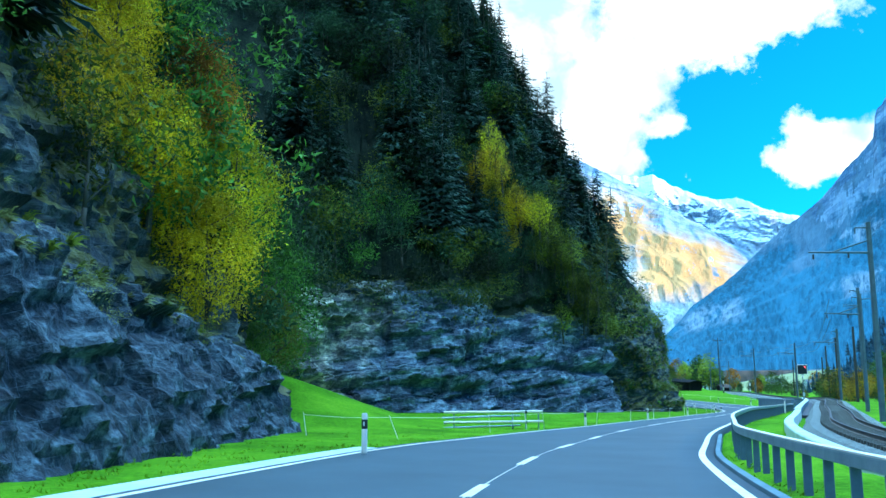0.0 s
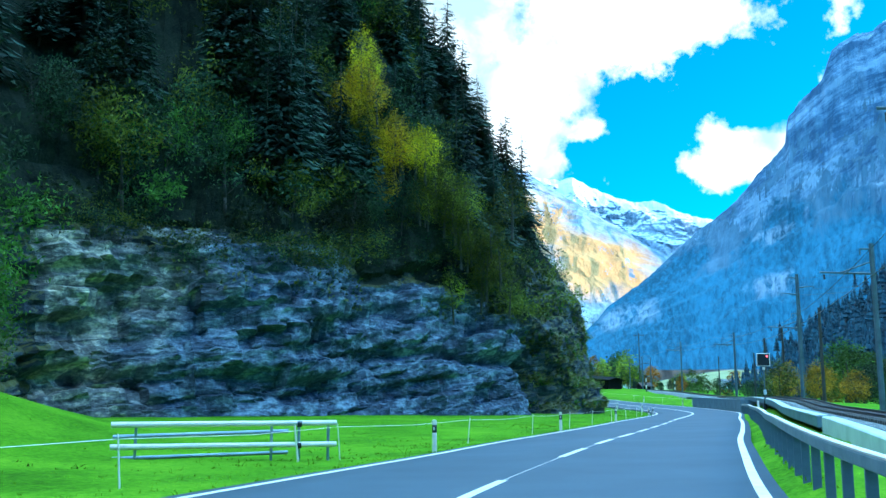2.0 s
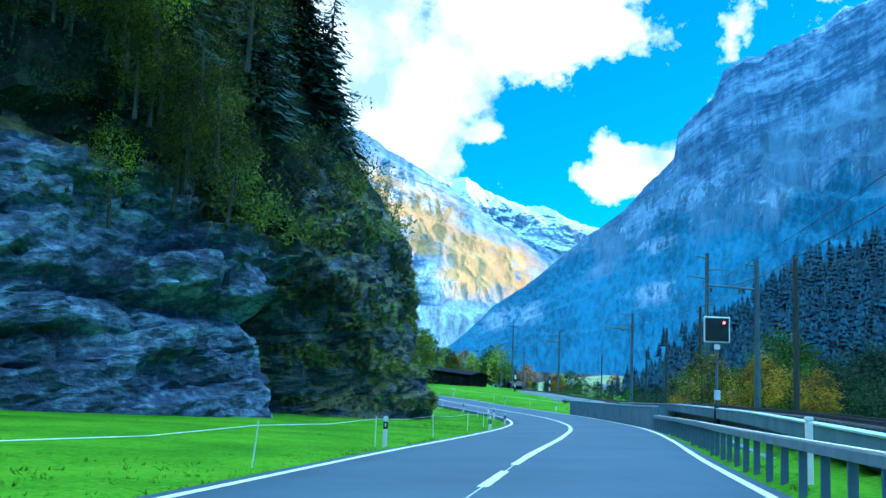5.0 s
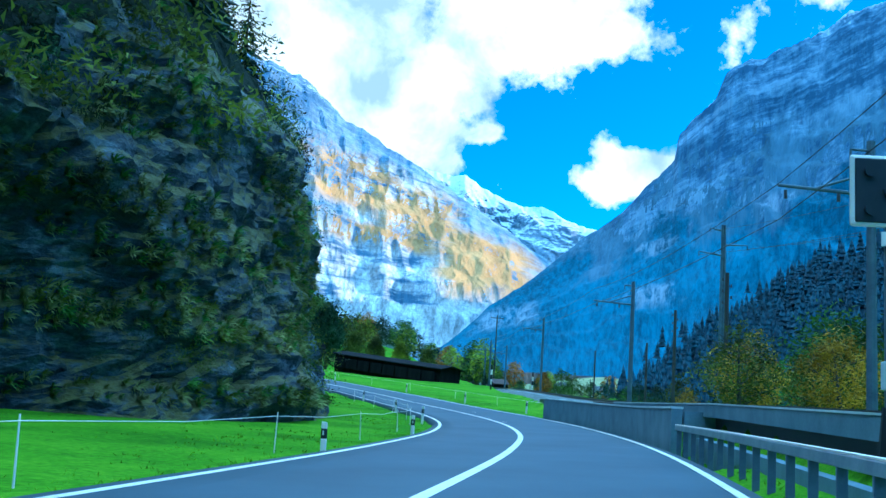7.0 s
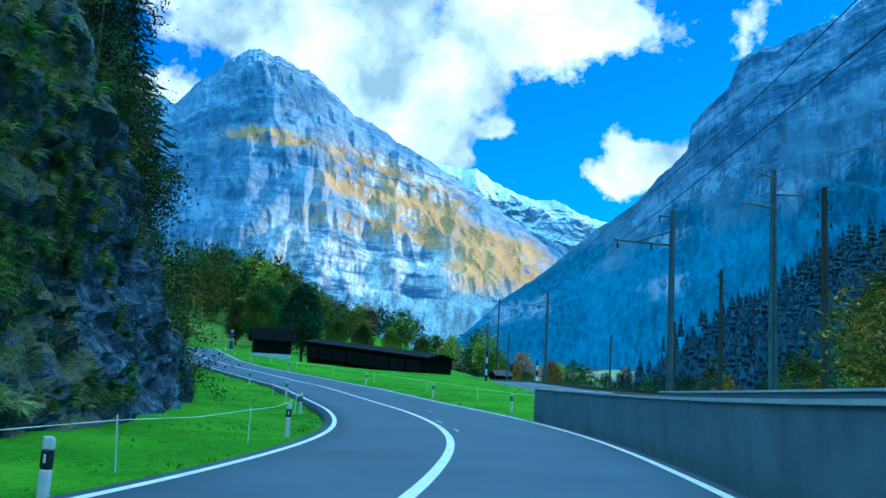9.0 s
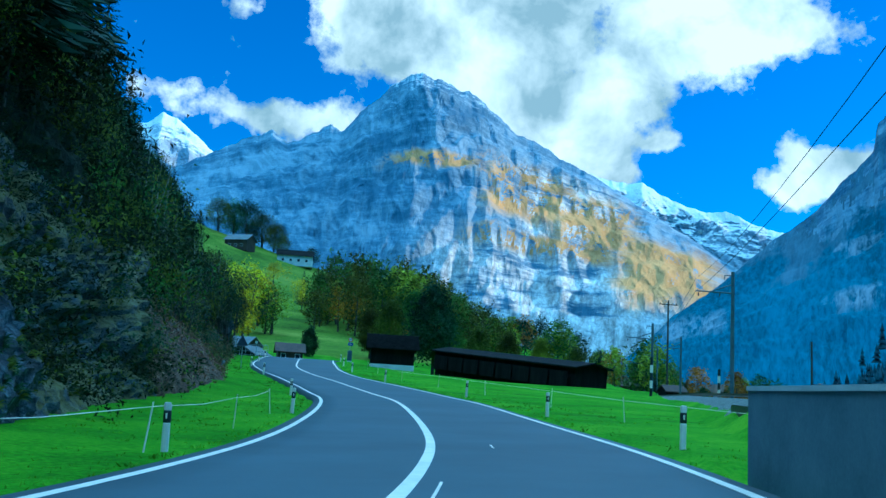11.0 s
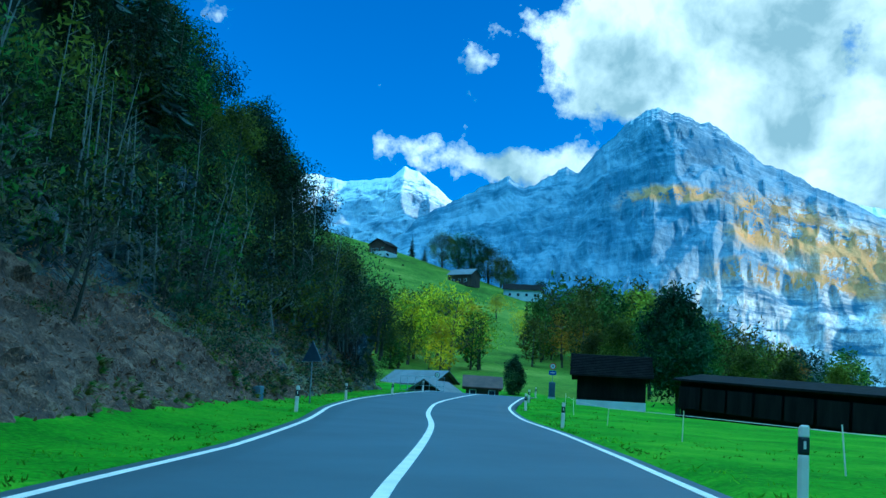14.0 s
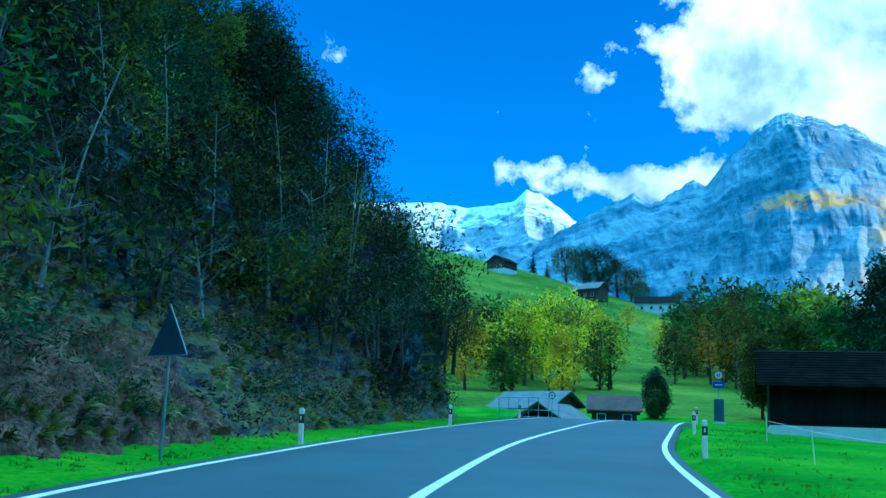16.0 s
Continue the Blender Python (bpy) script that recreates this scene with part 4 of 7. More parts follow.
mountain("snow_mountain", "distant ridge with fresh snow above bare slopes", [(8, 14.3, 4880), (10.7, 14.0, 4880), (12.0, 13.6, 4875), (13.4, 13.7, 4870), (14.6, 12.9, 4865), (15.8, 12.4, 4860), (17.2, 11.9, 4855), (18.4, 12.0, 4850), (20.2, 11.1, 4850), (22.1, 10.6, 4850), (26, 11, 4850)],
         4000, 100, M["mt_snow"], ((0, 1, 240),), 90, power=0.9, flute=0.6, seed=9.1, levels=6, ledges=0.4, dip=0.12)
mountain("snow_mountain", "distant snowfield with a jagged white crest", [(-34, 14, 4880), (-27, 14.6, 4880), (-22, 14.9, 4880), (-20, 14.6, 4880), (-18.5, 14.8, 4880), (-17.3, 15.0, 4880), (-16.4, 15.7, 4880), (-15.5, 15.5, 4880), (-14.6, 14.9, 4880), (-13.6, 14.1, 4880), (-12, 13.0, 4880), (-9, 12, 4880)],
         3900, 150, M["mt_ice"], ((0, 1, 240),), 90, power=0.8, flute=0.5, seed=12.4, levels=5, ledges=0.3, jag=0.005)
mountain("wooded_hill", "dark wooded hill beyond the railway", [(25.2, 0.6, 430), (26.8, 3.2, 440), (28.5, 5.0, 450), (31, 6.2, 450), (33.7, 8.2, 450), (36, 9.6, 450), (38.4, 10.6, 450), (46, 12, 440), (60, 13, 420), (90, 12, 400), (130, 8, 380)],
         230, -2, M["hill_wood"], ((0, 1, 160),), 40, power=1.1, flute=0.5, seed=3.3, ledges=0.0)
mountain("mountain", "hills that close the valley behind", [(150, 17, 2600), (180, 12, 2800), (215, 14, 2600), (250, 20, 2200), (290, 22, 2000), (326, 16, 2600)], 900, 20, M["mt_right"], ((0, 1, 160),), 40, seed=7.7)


# ---- plants ----
def leaves_into(verts, faces, centre, count, spread, size, rng, flat=0.5):
    c = np.array(centre)
    for _ in range(count):
        p = c + rng.normal(0, 1, 3) * spread
        a = rng.normal(0, 1, 3)
        a /= np.linalg.norm(a)
        b = np.cross(a, rng.normal(0, 1, 3))
        b /= np.linalg.norm(b) + 1e-9
        s = size * rng.uniform(0.6, 1.3)
        base = len(verts)
        verts += [p - a * s, p + a * s * 0.9 + b * s * 0.25, p + b * s * 0.75]
        faces.append((base, base + 1, base + 2))


def crown_mesh(name, height, width, clumps, per, size, seed, low=0.15, lean=0.0):
    rng = np.random.default_rng(seed)
    verts, faces = [], []
    lobes = [(rng.normal(0, 0.32 * width, 3) * (1, 1, 0) + (0, 0, rng.uniform(low + 0.12, 0.88) * height), rng.uniform(0.28, 0.48) * width) for _ in range(6)]
    lobes.append((np.array((0, 0, 0.55 * height)), 0.5 * width))
    for _ in range(clumps):
        c, r = lobes[rng.integers(len(lobes))]
        d = rng.normal(0, 1, 3)
        d /= np.linalg.norm(d)
        p = c + d * r * rng.uniform(0.55, 1.05) * (1, 1, height / width * 0.62)
        if p[2] < low * height:
            p[2] = low * height + abs(rng.normal(0, 0.06)) * height
        leaves_into(verts, faces, p, per, 0.09 * width, size, rng)
    me = bpy.data.meshes.new(name)
    me.from_pydata([tuple(v) for v in verts], [], faces)
    return me


def dense_crown(name, height, width, clumps, per, size, seed, low=0.12):
    """A full rounded crown with lumps and a few gaps."""
    rng = np.random.default_rng(seed)
    verts, faces = [], []
    mid, half = height * (0.5 + low / 2), height * (1 - low) / 2
    for _ in range(clumps):
        d = rng.normal(0, 1, 3)
        d /= np.linalg.norm(d)
        lump = 0.80 + 0.34 * noise.noise((d[0] * 2.3 + seed, d[1] * 2.3, d[2] * 2.3))
        taper = 1.0 - 0.35 * max(0.0, d[2])
        r = lump * rng.uniform(0.3, 1.0) ** 0.4
        p = np.array((d[0] * width / 2 * r * taper, d[1] * width / 2 * r * taper, mid + d[2] * half * r))
        leaves_into(verts, faces, p, per, 0.05 * width, size, rng)
    me = bpy.data.meshes.new(name)
    me.from_pydata([tuple(v) for v in verts], [], faces)
    return me


def trunk_mesh(name, height, radius, seed, limbs=7, bare=False):
    rng = np.random.default_rng(seed)
    bm = bmesh.new()
    bend = rng.normal(0, 0.03, 2) * height
    pts = [Vector((bend[0] * s * s, bend[1] * s * s, height * s)) for s in (0, 0.25, 0.5, 0.75, 1.0)]
    for a, b, ra, rb in zip(pts, pts[1:], (1, 0.8, 0.55, 0.32), (0.8, 0.55, 0.32, 0.1)):
        rod(bm, a, b, radius * ra, radius * rb, 6)
    for i in range(limbs):
        s = rng.uniform(0.22, 0.9)
        a = pts[0].lerp(pts[-1], s)
        az = rng.uniform(0, 6.283)
        ln = height * rng.uniform(0.18, 0.34) * (1.15 - s * 0.6)
        b = a + Vector((math.cos(az) * ln, math.sin(az) * ln, ln * rng.uniform(0.5, 1.0)))
        rod(bm, a, b, radius * 0.35 * (1.1 - s * 0.6), radius * 0.1, 5)
        for _ in range(4 if bare else 2):
            az2 = az + rng.normal(0, 0.7)
            m = a.lerp(b, rng.uniform(0.4, 0.9))
            c = m + Vector((math.cos(az2), math.sin(az2), rng.uniform(0.4, 1.2))) * ln * 0.5
            rod(bm, m, c, radius * 0.12, radius * 0.04, 4)
            if bare:
                for _ in range(3):
                    m2 = m.lerp(c, rng.uniform(0.3, 1.0))
                    rod(bm, m2, m2 + Vector((rng.normal(), rng.normal(), rng.uniform(0.2, 1.2))) * ln * 0.22, radius * 0.05, radius * 0.02, 3)
    me = bpy.data.meshes.new(name)
    bm.to_mesh(me)
    bm.free()
    return me


def conifer_mesh(name, height, width, seed, tiers=18, dense=1.0):
    rng = np.random.default_rng(seed)
    verts, faces = [], []
    for k in range(tiers):
        s = k / (tiers - 1)
        z = height * (0.08 + 0.9 * s)
        r = width * 0.5 * (1 - s) ** 0.85 * rng.uniform(0.8, 1.15) + 0.12
        n = int((9 * (1 - s) + 4) * dense)
        for j in range(n):
            az = 6.283 * (j + rng.uniform(-0.3, 0.3)) / n + k
            d = np.array((math.cos(az), math.sin(az), 0))
            side = np.array((-d[1], d[0], 0))
            rr = r * rng.uniform(0.55, 1.2)
            zj = rng.normal(0, height * 0.022)
            for q in range(3):
                p0 = np.array((0, 0, z + zj)) + d * rr * (0.1 + 0.3 * q)
                p1 = p0 + d * rr * 0.42 + np.array((0, 0, -rr * rng.uniform(0.12, 0.3)))
                w = rr * 0.22 * (1 - 0.25 * q) / dense
                droop = np.array((0, 0, -rr * 0.16 * rng.uniform(0.5, 1.3)))
                b = len(verts)
                verts += [p0, p0 + side * w + droop + d * rr * 0.2, p1, p0 - side * w + droop + d * rr * 0.2]
                faces += [(b, b + 1, b + 2), (b, b + 2, b + 3)]
    me = bpy.data.meshes.new(name)
    me.from_pydata([tuple(v) for v in verts], [], faces)
    return me


BUSHES = [crown_mesh("bush", 2.6, 3.2, 75, 6, 0.18, 40 + s, low=0.0) for s in range(5)]
CROWNS = [crown_mesh("crown", 9.0, 5.6, 165, 9, 0.25, 60 + s, low=0.12) for s in range(5)]
FAR_CROWNS = [dense_crown("crown", 9.6, 5.8, 150, 6, 0.32, 260 + s, low=0.06) for s in range(4)]
FULL_CROWNS = [dense_crown("crown", 9.6, 6.2, 330, 8, 0.19, 360 + s, low=0.10) for s in range(4)]
BIG_CROWNS = [dense_crown("crown", 9.6, 6.2, 900, 9, 0.115, 460 + s, low=0.10) for s in range(4)]
DENSE_CROWNS = [dense_crown("crown", 9.6, 5.4, 900, 9, 0.20, 560 + s, low=0.08) for s in range(4)]
FINE_BUSHES = [crown_mesh("bush", 2.6, 3.2, 64, 5, 0.14, 140 + s, low=0.0) for s in range(4)]
FINE_CROWNS = [dense_crown("crown", 9.4, 6.0, 300, 7, 0.135, 160 + s, low=0.08) for s in range(4)]
TRUNKS = [trunk_mesh("trunk", 7.6, 0.2, 80 + s) for s in range(4)]
BARE = [trunk_mesh("trunk", 9.0, 0.16, 90 + s, limbs=16, bare=True) for s in range(3)]
SPRUCES = [conifer_mesh("needles", 13.0, 4.6, 100 + s, 32, 1.6) for s in range(4)]
FINE_SPRUCES = [conifer_mesh("needles", 13.0, 4.6, 300 + s, 46, 2.4) for s in range(4)]
STEMS = [trunk_mesh("trunk", 6.8, 0.17, 111, limbs=2)]
SPIRES = [trunk_mesh("trunk", 12.6, 0.17, 110, limbs=0)]
for me in TRUNKS + BARE + SPIRES + STEMS:
    me.materials.append(M["bark"])
tinted_meshes = {}


def with_material(me, mat):
    key = (me.name, mat)
    if key not in tinted_meshes:
        c = me.copy()
        c.materials.clear()
        c.materials.append(M[mat])
        tinted_meshes[key] = c
    return tinted_meshes[key]


WORDS = {"leaf_lime": "yellow-green autumn", "leaf_dark": "dark green", "leaf_shade": "dark green", "leaf_green": "green", "leaf_olive": "olive green", "leaf_yellow": "yellow autumn", "leaf_orange": "orange autumn"}
rngp = np.random.default_rng(5)


def put_bush(p, size, mat, where="on the rocky slope", tall=1.0):
    ob = new("bush", with_material(BUSHES[rngp.integers(len(BUSHES))], mat))
    ob.matrix_basis = pose(*p, *rngp.uniform(-12, 12, 2), rngp.uniform(0, 360)) @ Matrix.Diagonal((size, size, size * tall, 1))
    return tagged(ob, f"{WORDS[mat]} leafy bush {where}", "bush", "bushes " + where)


def put_tree(p, height, mat, where="on the wooded slope", wide=1.0, crowns=None):
    root = thing("tree", f"{WORDS[mat]} leafy deciduous tree {where}", "tree", "trees " + where)
    s = height / 9.0
    root.matrix_basis = pose(*p, *rngp.uniform(-4, 4, 2), rngp.uniform(0, 360)) @ Matrix.Diagonal((s * wide, s * wide, s, 1))
    new("trunk", TRUNKS[rngp.integers(len(TRUNKS))]).parent = root
    new("crown", with_material((crowns or CROWNS)[rngp.integers(4)], mat)).parent = root
    return root


def put_spruce(p, height, where="on the wooded slope", wide=1.0, crowns=None):
    root = thing("spruce", f"tall dark green spruce {where}", "tree", "spruces " + where)
    s = height / 13.0
    root.matrix_basis = pose(*p, *rngp.uniform(-2, 2, 2), rngp.uniform(0, 360)) @ Matrix.Diagonal((s * wide, s * wide, s, 1))
    new("trunk", SPIRES[0]).parent = root
    new("crown", with_material((crowns or SPRUCES)[rngp.integers(4)], "needle")).parent = root
    return root


def put_bare(p, height, where="on the hillside"):
    root = thing("tree", f"bare leafless branching tree {where}", "tree", "bare trees")
    s = height / 9.0
    root.matrix_basis = pose(*p, 0, 0, rngp.uniform(0, 360)) @ Matrix.Diagonal((s, s, s, 1))
    new("trunk", BARE[rngp.integers(len(BARE))]).parent = root
    return root


# woods on the cliff: by stretch of the base line
def cliff_index(x, y):
    return int(np.argmin((cliff_line[:, 0] - x) ** 2 + (cliff_line[:, 1] - y) ** 2))


def clothe(a, b, count, h0, h1, mix, sizes, seed, tree_share=0.5, spruce_share=0.15, share=0.35, fine=False, sink=0.0):
    crowns, bushes = (FINE_CROWNS, FINE_BUSHES) if fine else (CROWNS, BUSHES)
    rng = np.random.default_rng(seed)
    ia, ib = cliff_index(*a), cliff_index(*b)
    for _ in range(count):
        i = int(rng.integers(ia, ib))
        hr, top = cliff_line[i, 2], cliff_line[i, 5]
        h = hr + h0 + (min(top, h1) - hr - h0) * rng.uniform(0, 1) ** 1.1
        p = cliff_at(i, max(h, hr * 0.8)) - Vector((-cl_in[i, 0], -cl_in[i, 1], 0)) * (rng.uniform(-0.2, 0.8) + sink)
        kind = rng.uniform()
        joined = rng.uniform() > share or h > hr + 16
        mat = mix[int(rng.integers(len(mix)))]
        if joined:
            if kind < spruce_share and h > hr + 6:
                sc = rng.uniform(9, 17) / 13
                base = pose(p.x, p.y, p.z - 0.8, 0, 0, rng.uniform(0, 360)) @ Matrix.Diagonal((sc, sc, sc, 1))
                pile("slope", SPRUCES[int(rng.integers(len(SPRUCES)))], "needle", base)
                pile("slope", SPIRES[0], "bark", base)
            elif kind < spruce_share + tree_share and h > hr + 2:
                sc = rng.uniform(*sizes) * 2.2 / 9
                base = pose(p.x, p.y, p.z - 0.8, *rng.uniform(-5, 5, 2), rng.uniform(0, 360)) @ Matrix.Diagonal((sc, sc, sc, 1))
                pile("slope", crowns[int(rng.integers(len(crowns)))], mat, base)
                pile("slope", STEMS[0], "bark", base)
            else:
                sc = rng.uniform(0.7, 1.5)
                pile("slope", bushes[int(rng.integers(len(bushes)))], mat, pose(p.x, p.y, p.z - 0.5, *rng.uniform(-12, 12, 2), rng.uniform(0, 360)) @ Matrix.Diagonal((sc, sc, sc, 1)))
        elif kind < spruce_share and h > hr + 6:
            put_spruce(p - Vector((0, 0, 0.8)), rng.uniform(9, 17))
        elif kind < spruce_share + tree_share and h > hr + 2:
            put_tree(p - Vector((0, 0, 0.8)), rng.uniform(*sizes) * 2.2, mat)
        else:
            put_bush(p - Vector((0, 0, 0.5)), rng.uniform(0.7, 1.5), mat)


PILES = collections.defaultdict(list)


def pile(kind, me, mat, m):
    """Keep a plant for the joined woods."""
    PILES[kind].append((me, mat, np.array(m)))


def join_piles(kind, name, label):
    verts, loops, starts, mats, slots, base, at = [], [], [], [], [], 0, 0
    for me, mat, m in PILES[kind]:
        co = np.empty(len(me.vertices) * 3)
        me.vertices.foreach_get("co", co)
        co = co.reshape(-1, 3) @ m[:3, :3].T + m[:3, 3]
        lo = np.empty(len(me.loops), int)
        me.loops.foreach_get("vertex_index", lo)
        st = np.empty(len(me.polygons), int)
        me.polygons.foreach_get("loop_start", st)
        if mat not in slots:
            slots.append(mat)
        verts.append(co)
        loops.append(lo + base)
        starts.append(st + at)
        mats.append(np.full(len(st), slots.index(mat)))
        base, at = base + len(co), at + len(lo)
    out = bpy.data.meshes.new(name)
    verts, loops, starts, mats = np.concatenate(verts), np.concatenate(loops), np.concatenate(starts), np.concatenate(mats)
    out.vertices.add(len(verts))
    out.vertices.foreach_set("co", verts.ravel())
    out.loops.add(len(loops))
    out.loops.foreach_set("vertex_index", loops)
    out.polygons.add(len(starts))
    out.polygons.foreach_set("loop_start", starts)
    out.polygons.foreach_set("material_index", mats)
    for mat in slots:
        out.materials.append(M[mat])
    out.update(calc_edges=True)
    out.validate()
    return tagged(new(name, out), label, "woodland", kind="stuff")


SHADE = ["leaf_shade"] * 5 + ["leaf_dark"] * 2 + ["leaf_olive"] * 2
DARK = ["leaf_dark"] * 6 + ["leaf_green"] * 2 + ["leaf_olive"]
clothe((-9.5, -40), (-8.5, 33), 80, 2.5, 40, ["leaf_dark", "leaf_green", "leaf_olive", "leaf_yellow"], (2.0, 3.0), 1, share=0.15)
clothe((-10, 34), (-14, 83), 170, 0.0, 50, DARK + ["leaf_green"] * 4, (2.6, 4.2), 2, share=0.12, spruce_share=0.25)
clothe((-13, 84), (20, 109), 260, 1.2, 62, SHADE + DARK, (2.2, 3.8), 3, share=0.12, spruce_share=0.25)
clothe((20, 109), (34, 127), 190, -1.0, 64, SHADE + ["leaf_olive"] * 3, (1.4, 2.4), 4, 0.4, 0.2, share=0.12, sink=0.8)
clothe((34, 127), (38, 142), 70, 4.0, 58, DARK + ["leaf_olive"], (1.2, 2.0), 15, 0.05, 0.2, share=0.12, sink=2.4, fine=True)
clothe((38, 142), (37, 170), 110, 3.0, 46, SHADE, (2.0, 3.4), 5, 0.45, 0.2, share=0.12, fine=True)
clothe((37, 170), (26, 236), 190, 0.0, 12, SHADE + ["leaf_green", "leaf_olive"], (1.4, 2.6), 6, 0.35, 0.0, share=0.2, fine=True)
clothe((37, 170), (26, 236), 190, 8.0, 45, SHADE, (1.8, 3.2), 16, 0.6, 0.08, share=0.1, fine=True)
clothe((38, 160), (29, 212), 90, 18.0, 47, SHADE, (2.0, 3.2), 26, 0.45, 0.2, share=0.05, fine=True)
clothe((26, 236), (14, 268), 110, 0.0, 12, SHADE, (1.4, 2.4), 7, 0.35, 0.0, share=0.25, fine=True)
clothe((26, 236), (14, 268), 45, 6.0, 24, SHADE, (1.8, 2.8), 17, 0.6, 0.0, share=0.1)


# small growth clinging to the rock faces
def tuft_mesh(name, blades, length, seed):
    """Grass that hangs out of a crack; local z points out of the rock."""
    rng = np.random.default_rng(seed)
    v, f = [], []
    for _ in range(blades):
        az, ln = rng.uniform(0, 6.283), length * rng.uniform(0.5, 1.2)
        d = np.array((math.cos(az) * 0.7, math.sin(az) * 0.7, rng.uniform(0.5, 1.1)))
        side = np.array((-math.sin(az), math.cos(az), 0)) * ln * 0.07
        root = rng.normal(0, 0.10, 3) * length
        mid, tip = root + d * ln * 0.55, root + d * ln * 0.9 + np.array((0, -0.35 * ln, 0))
        k = len(v)
        v += [root - side, root + side, mid + side * 0.8, mid - side * 0.8, tip]
        f += [(k, k + 1, k + 2, k + 3), (k + 3, k + 2, k + 4)]
    me = bpy.data.meshes.new(name)
    me.from_pydata([tuple(p) for p in v], [], f)
    return me


TUFTS = [tuft_mesh("tuft", 22, 0.75, 700 + s) for s in range(5)]


def cling(a, b, count, h0, h1, sizes, mix, seed, meshes=None):
    rng = np.random.default_rng(seed)
    ia, ib = cliff_index(*a), cliff_index(*b)
    rows = [j for j in range(nrow) if h0 <= heights[j] <= h1]
    for _ in range(count):
        i, j = int(rng.integers(ia, ib)), rows[int(rng.integers(len(rows)))]
        if noise.noise((i * 0.05, j * 0.11, seed)) < 0.0:       # patches stay bare
            continue
        out = Vector((-cl_in[i, 0], -cl_in[i, 1], 0.5)).normalized()
        sc = rng.uniform(*sizes)
        mat = mix[int(rng.integers(len(mix)))]
        if meshes:
            p = cv[int(cliff_ids[i, j])]
            turn = out.to_track_quat("Z", "Y").to_matrix().to_4x4()
            pile("slope", meshes[int(rng.integers(len(meshes)))], mat, Matrix.Translation(p) @ turn @ pose(0, 0, 0, 0, 0, rng.uniform(-25, 25)) @ Matrix.Diagonal((sc, sc, sc, 1)))
        else:
            p = cv[int(cliff_ids[i, j])] - out * 0.3 * sc
            pile("slope", FINE_BUSHES[int(rng.integers(4))], mat, pose(p.x, p.y, p.z - 0.5 * sc, *rng.uniform(-25, 25, 2), rng.uniform(0, 360)) @ Matrix.Diagonal((sc, sc, sc * 0.8, 1)))


GRASSY = ["dry_blade", "dry_blade", "leaf_olive", "leaf_green"]
cling((23, 116), (37.4, 146), 4200, 0.6, 24, (0.22, 0.68), GRASSY, 81, TUFTS)
cling((-9.3, -10), (-7.5, 34), 900, 4.0, 9.5, (0.22, 0.55), ["dry_blade", "dry_blade", "leaf_olive"], 82, TUFTS)
cling((-13, 84), (22, 110), 700, 9.0, 18, (0.2, 0.5), ["leaf_olive", "leaf_dark", "dry_blade"], 83, TUFTS)
cling((37.4, 148), (36, 180), 900, 0.3, 9, (0.2, 0.5), ["leaf_dark", "leaf_olive", "leaf_dark"], 84, TUFTS)
cling((25, 118), (37.0, 141), 200, 2.0, 20, (0.25, 0.6), ["leaf_olive", "leaf_dark", "leaf_dark"], 71)
cling((37.4, 146), (35.5, 178), 240, 0.8, 12, (0.4, 1.0), SHADE, 72)
cling((-13, 84), (20, 109), 230, 12.0, 26, (0.5, 1.3), ["leaf_olive", "leaf_dark", "leaf_dark"], 73)
cling((-8.9, 2), (-8.2, 31), 55, 3.2, 6.0, (0.15, 0.4), ["dry_blade", "leaf_olive", "dry_blade"], 74)
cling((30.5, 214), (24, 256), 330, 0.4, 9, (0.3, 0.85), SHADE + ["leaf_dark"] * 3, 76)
cling((33.5, 196), (24, 256), 170, 2.5, 7, (0.2, 0.5), ["leaf_green", "leaf_dark", "leaf_olive"], 75)
cling((30.5, 214), (24, 256), 1300, 0.1, 5, (0.22, 0.6), ["leaf_olive", "leaf_dark", "dry_blade"], 77, TUFTS)
cling((35, 182), (30.5, 215), 400, 0.0, 1.4, (0.15, 0.4), ["leaf_olive", "leaf_green", "dry_blade"], 78, TUFTS)

# autumn colours: over the first terrace, and in a slanting band over the spur
ra = np.random.default_rng(77)
for x, y, h, tall, mat in [(-8.6, 33, 4, 8, "leaf_yellow"), (-9.5, 36, 7, 9, "leaf_yellow"), (-11, 38, 11, 9, "leaf_yellow"), (-12, 40, 15, 9, "leaf_yellow"), (-10, 36, 12, 8, "leaf_orange"), (-12, 41, 5, 7, "leaf_olive"), (-8.3, 30, 9, 7, "leaf_yellow"),
                           (-9, 34, 16, 8, "leaf_yellow"), (-8, 29, 13, 8, "leaf_yellow"), (-8, 27, 17, 8, "leaf_yellow"), (-8.2, 31, 20, 8, "leaf_yellow"), (-8, 25, 10, 7, "leaf_yellow"), (-8.4, 32, 6.5, 6, "leaf_yellow"), (-10, 36.5, 19, 8, "leaf_orange"), (-14, 46, 6, 8, "leaf_green"), (-15, 50, 10, 9, "leaf_green"), (-16, 56, 5, 8, "leaf_green"), (-13, 43, 2.5, 5, "leaf_olive"), (-11, 38.5, 2, 4, "leaf_green"), (-16, 60, 14, 9, "leaf_green")]:
    i = cliff_index(x, y)
    put_tree(cliff_at(i, h) - Vector((0, 0, 0.6)), tall * 0.95, mat, "over the rocky terrace", 1.0, BIG_CROWNS)
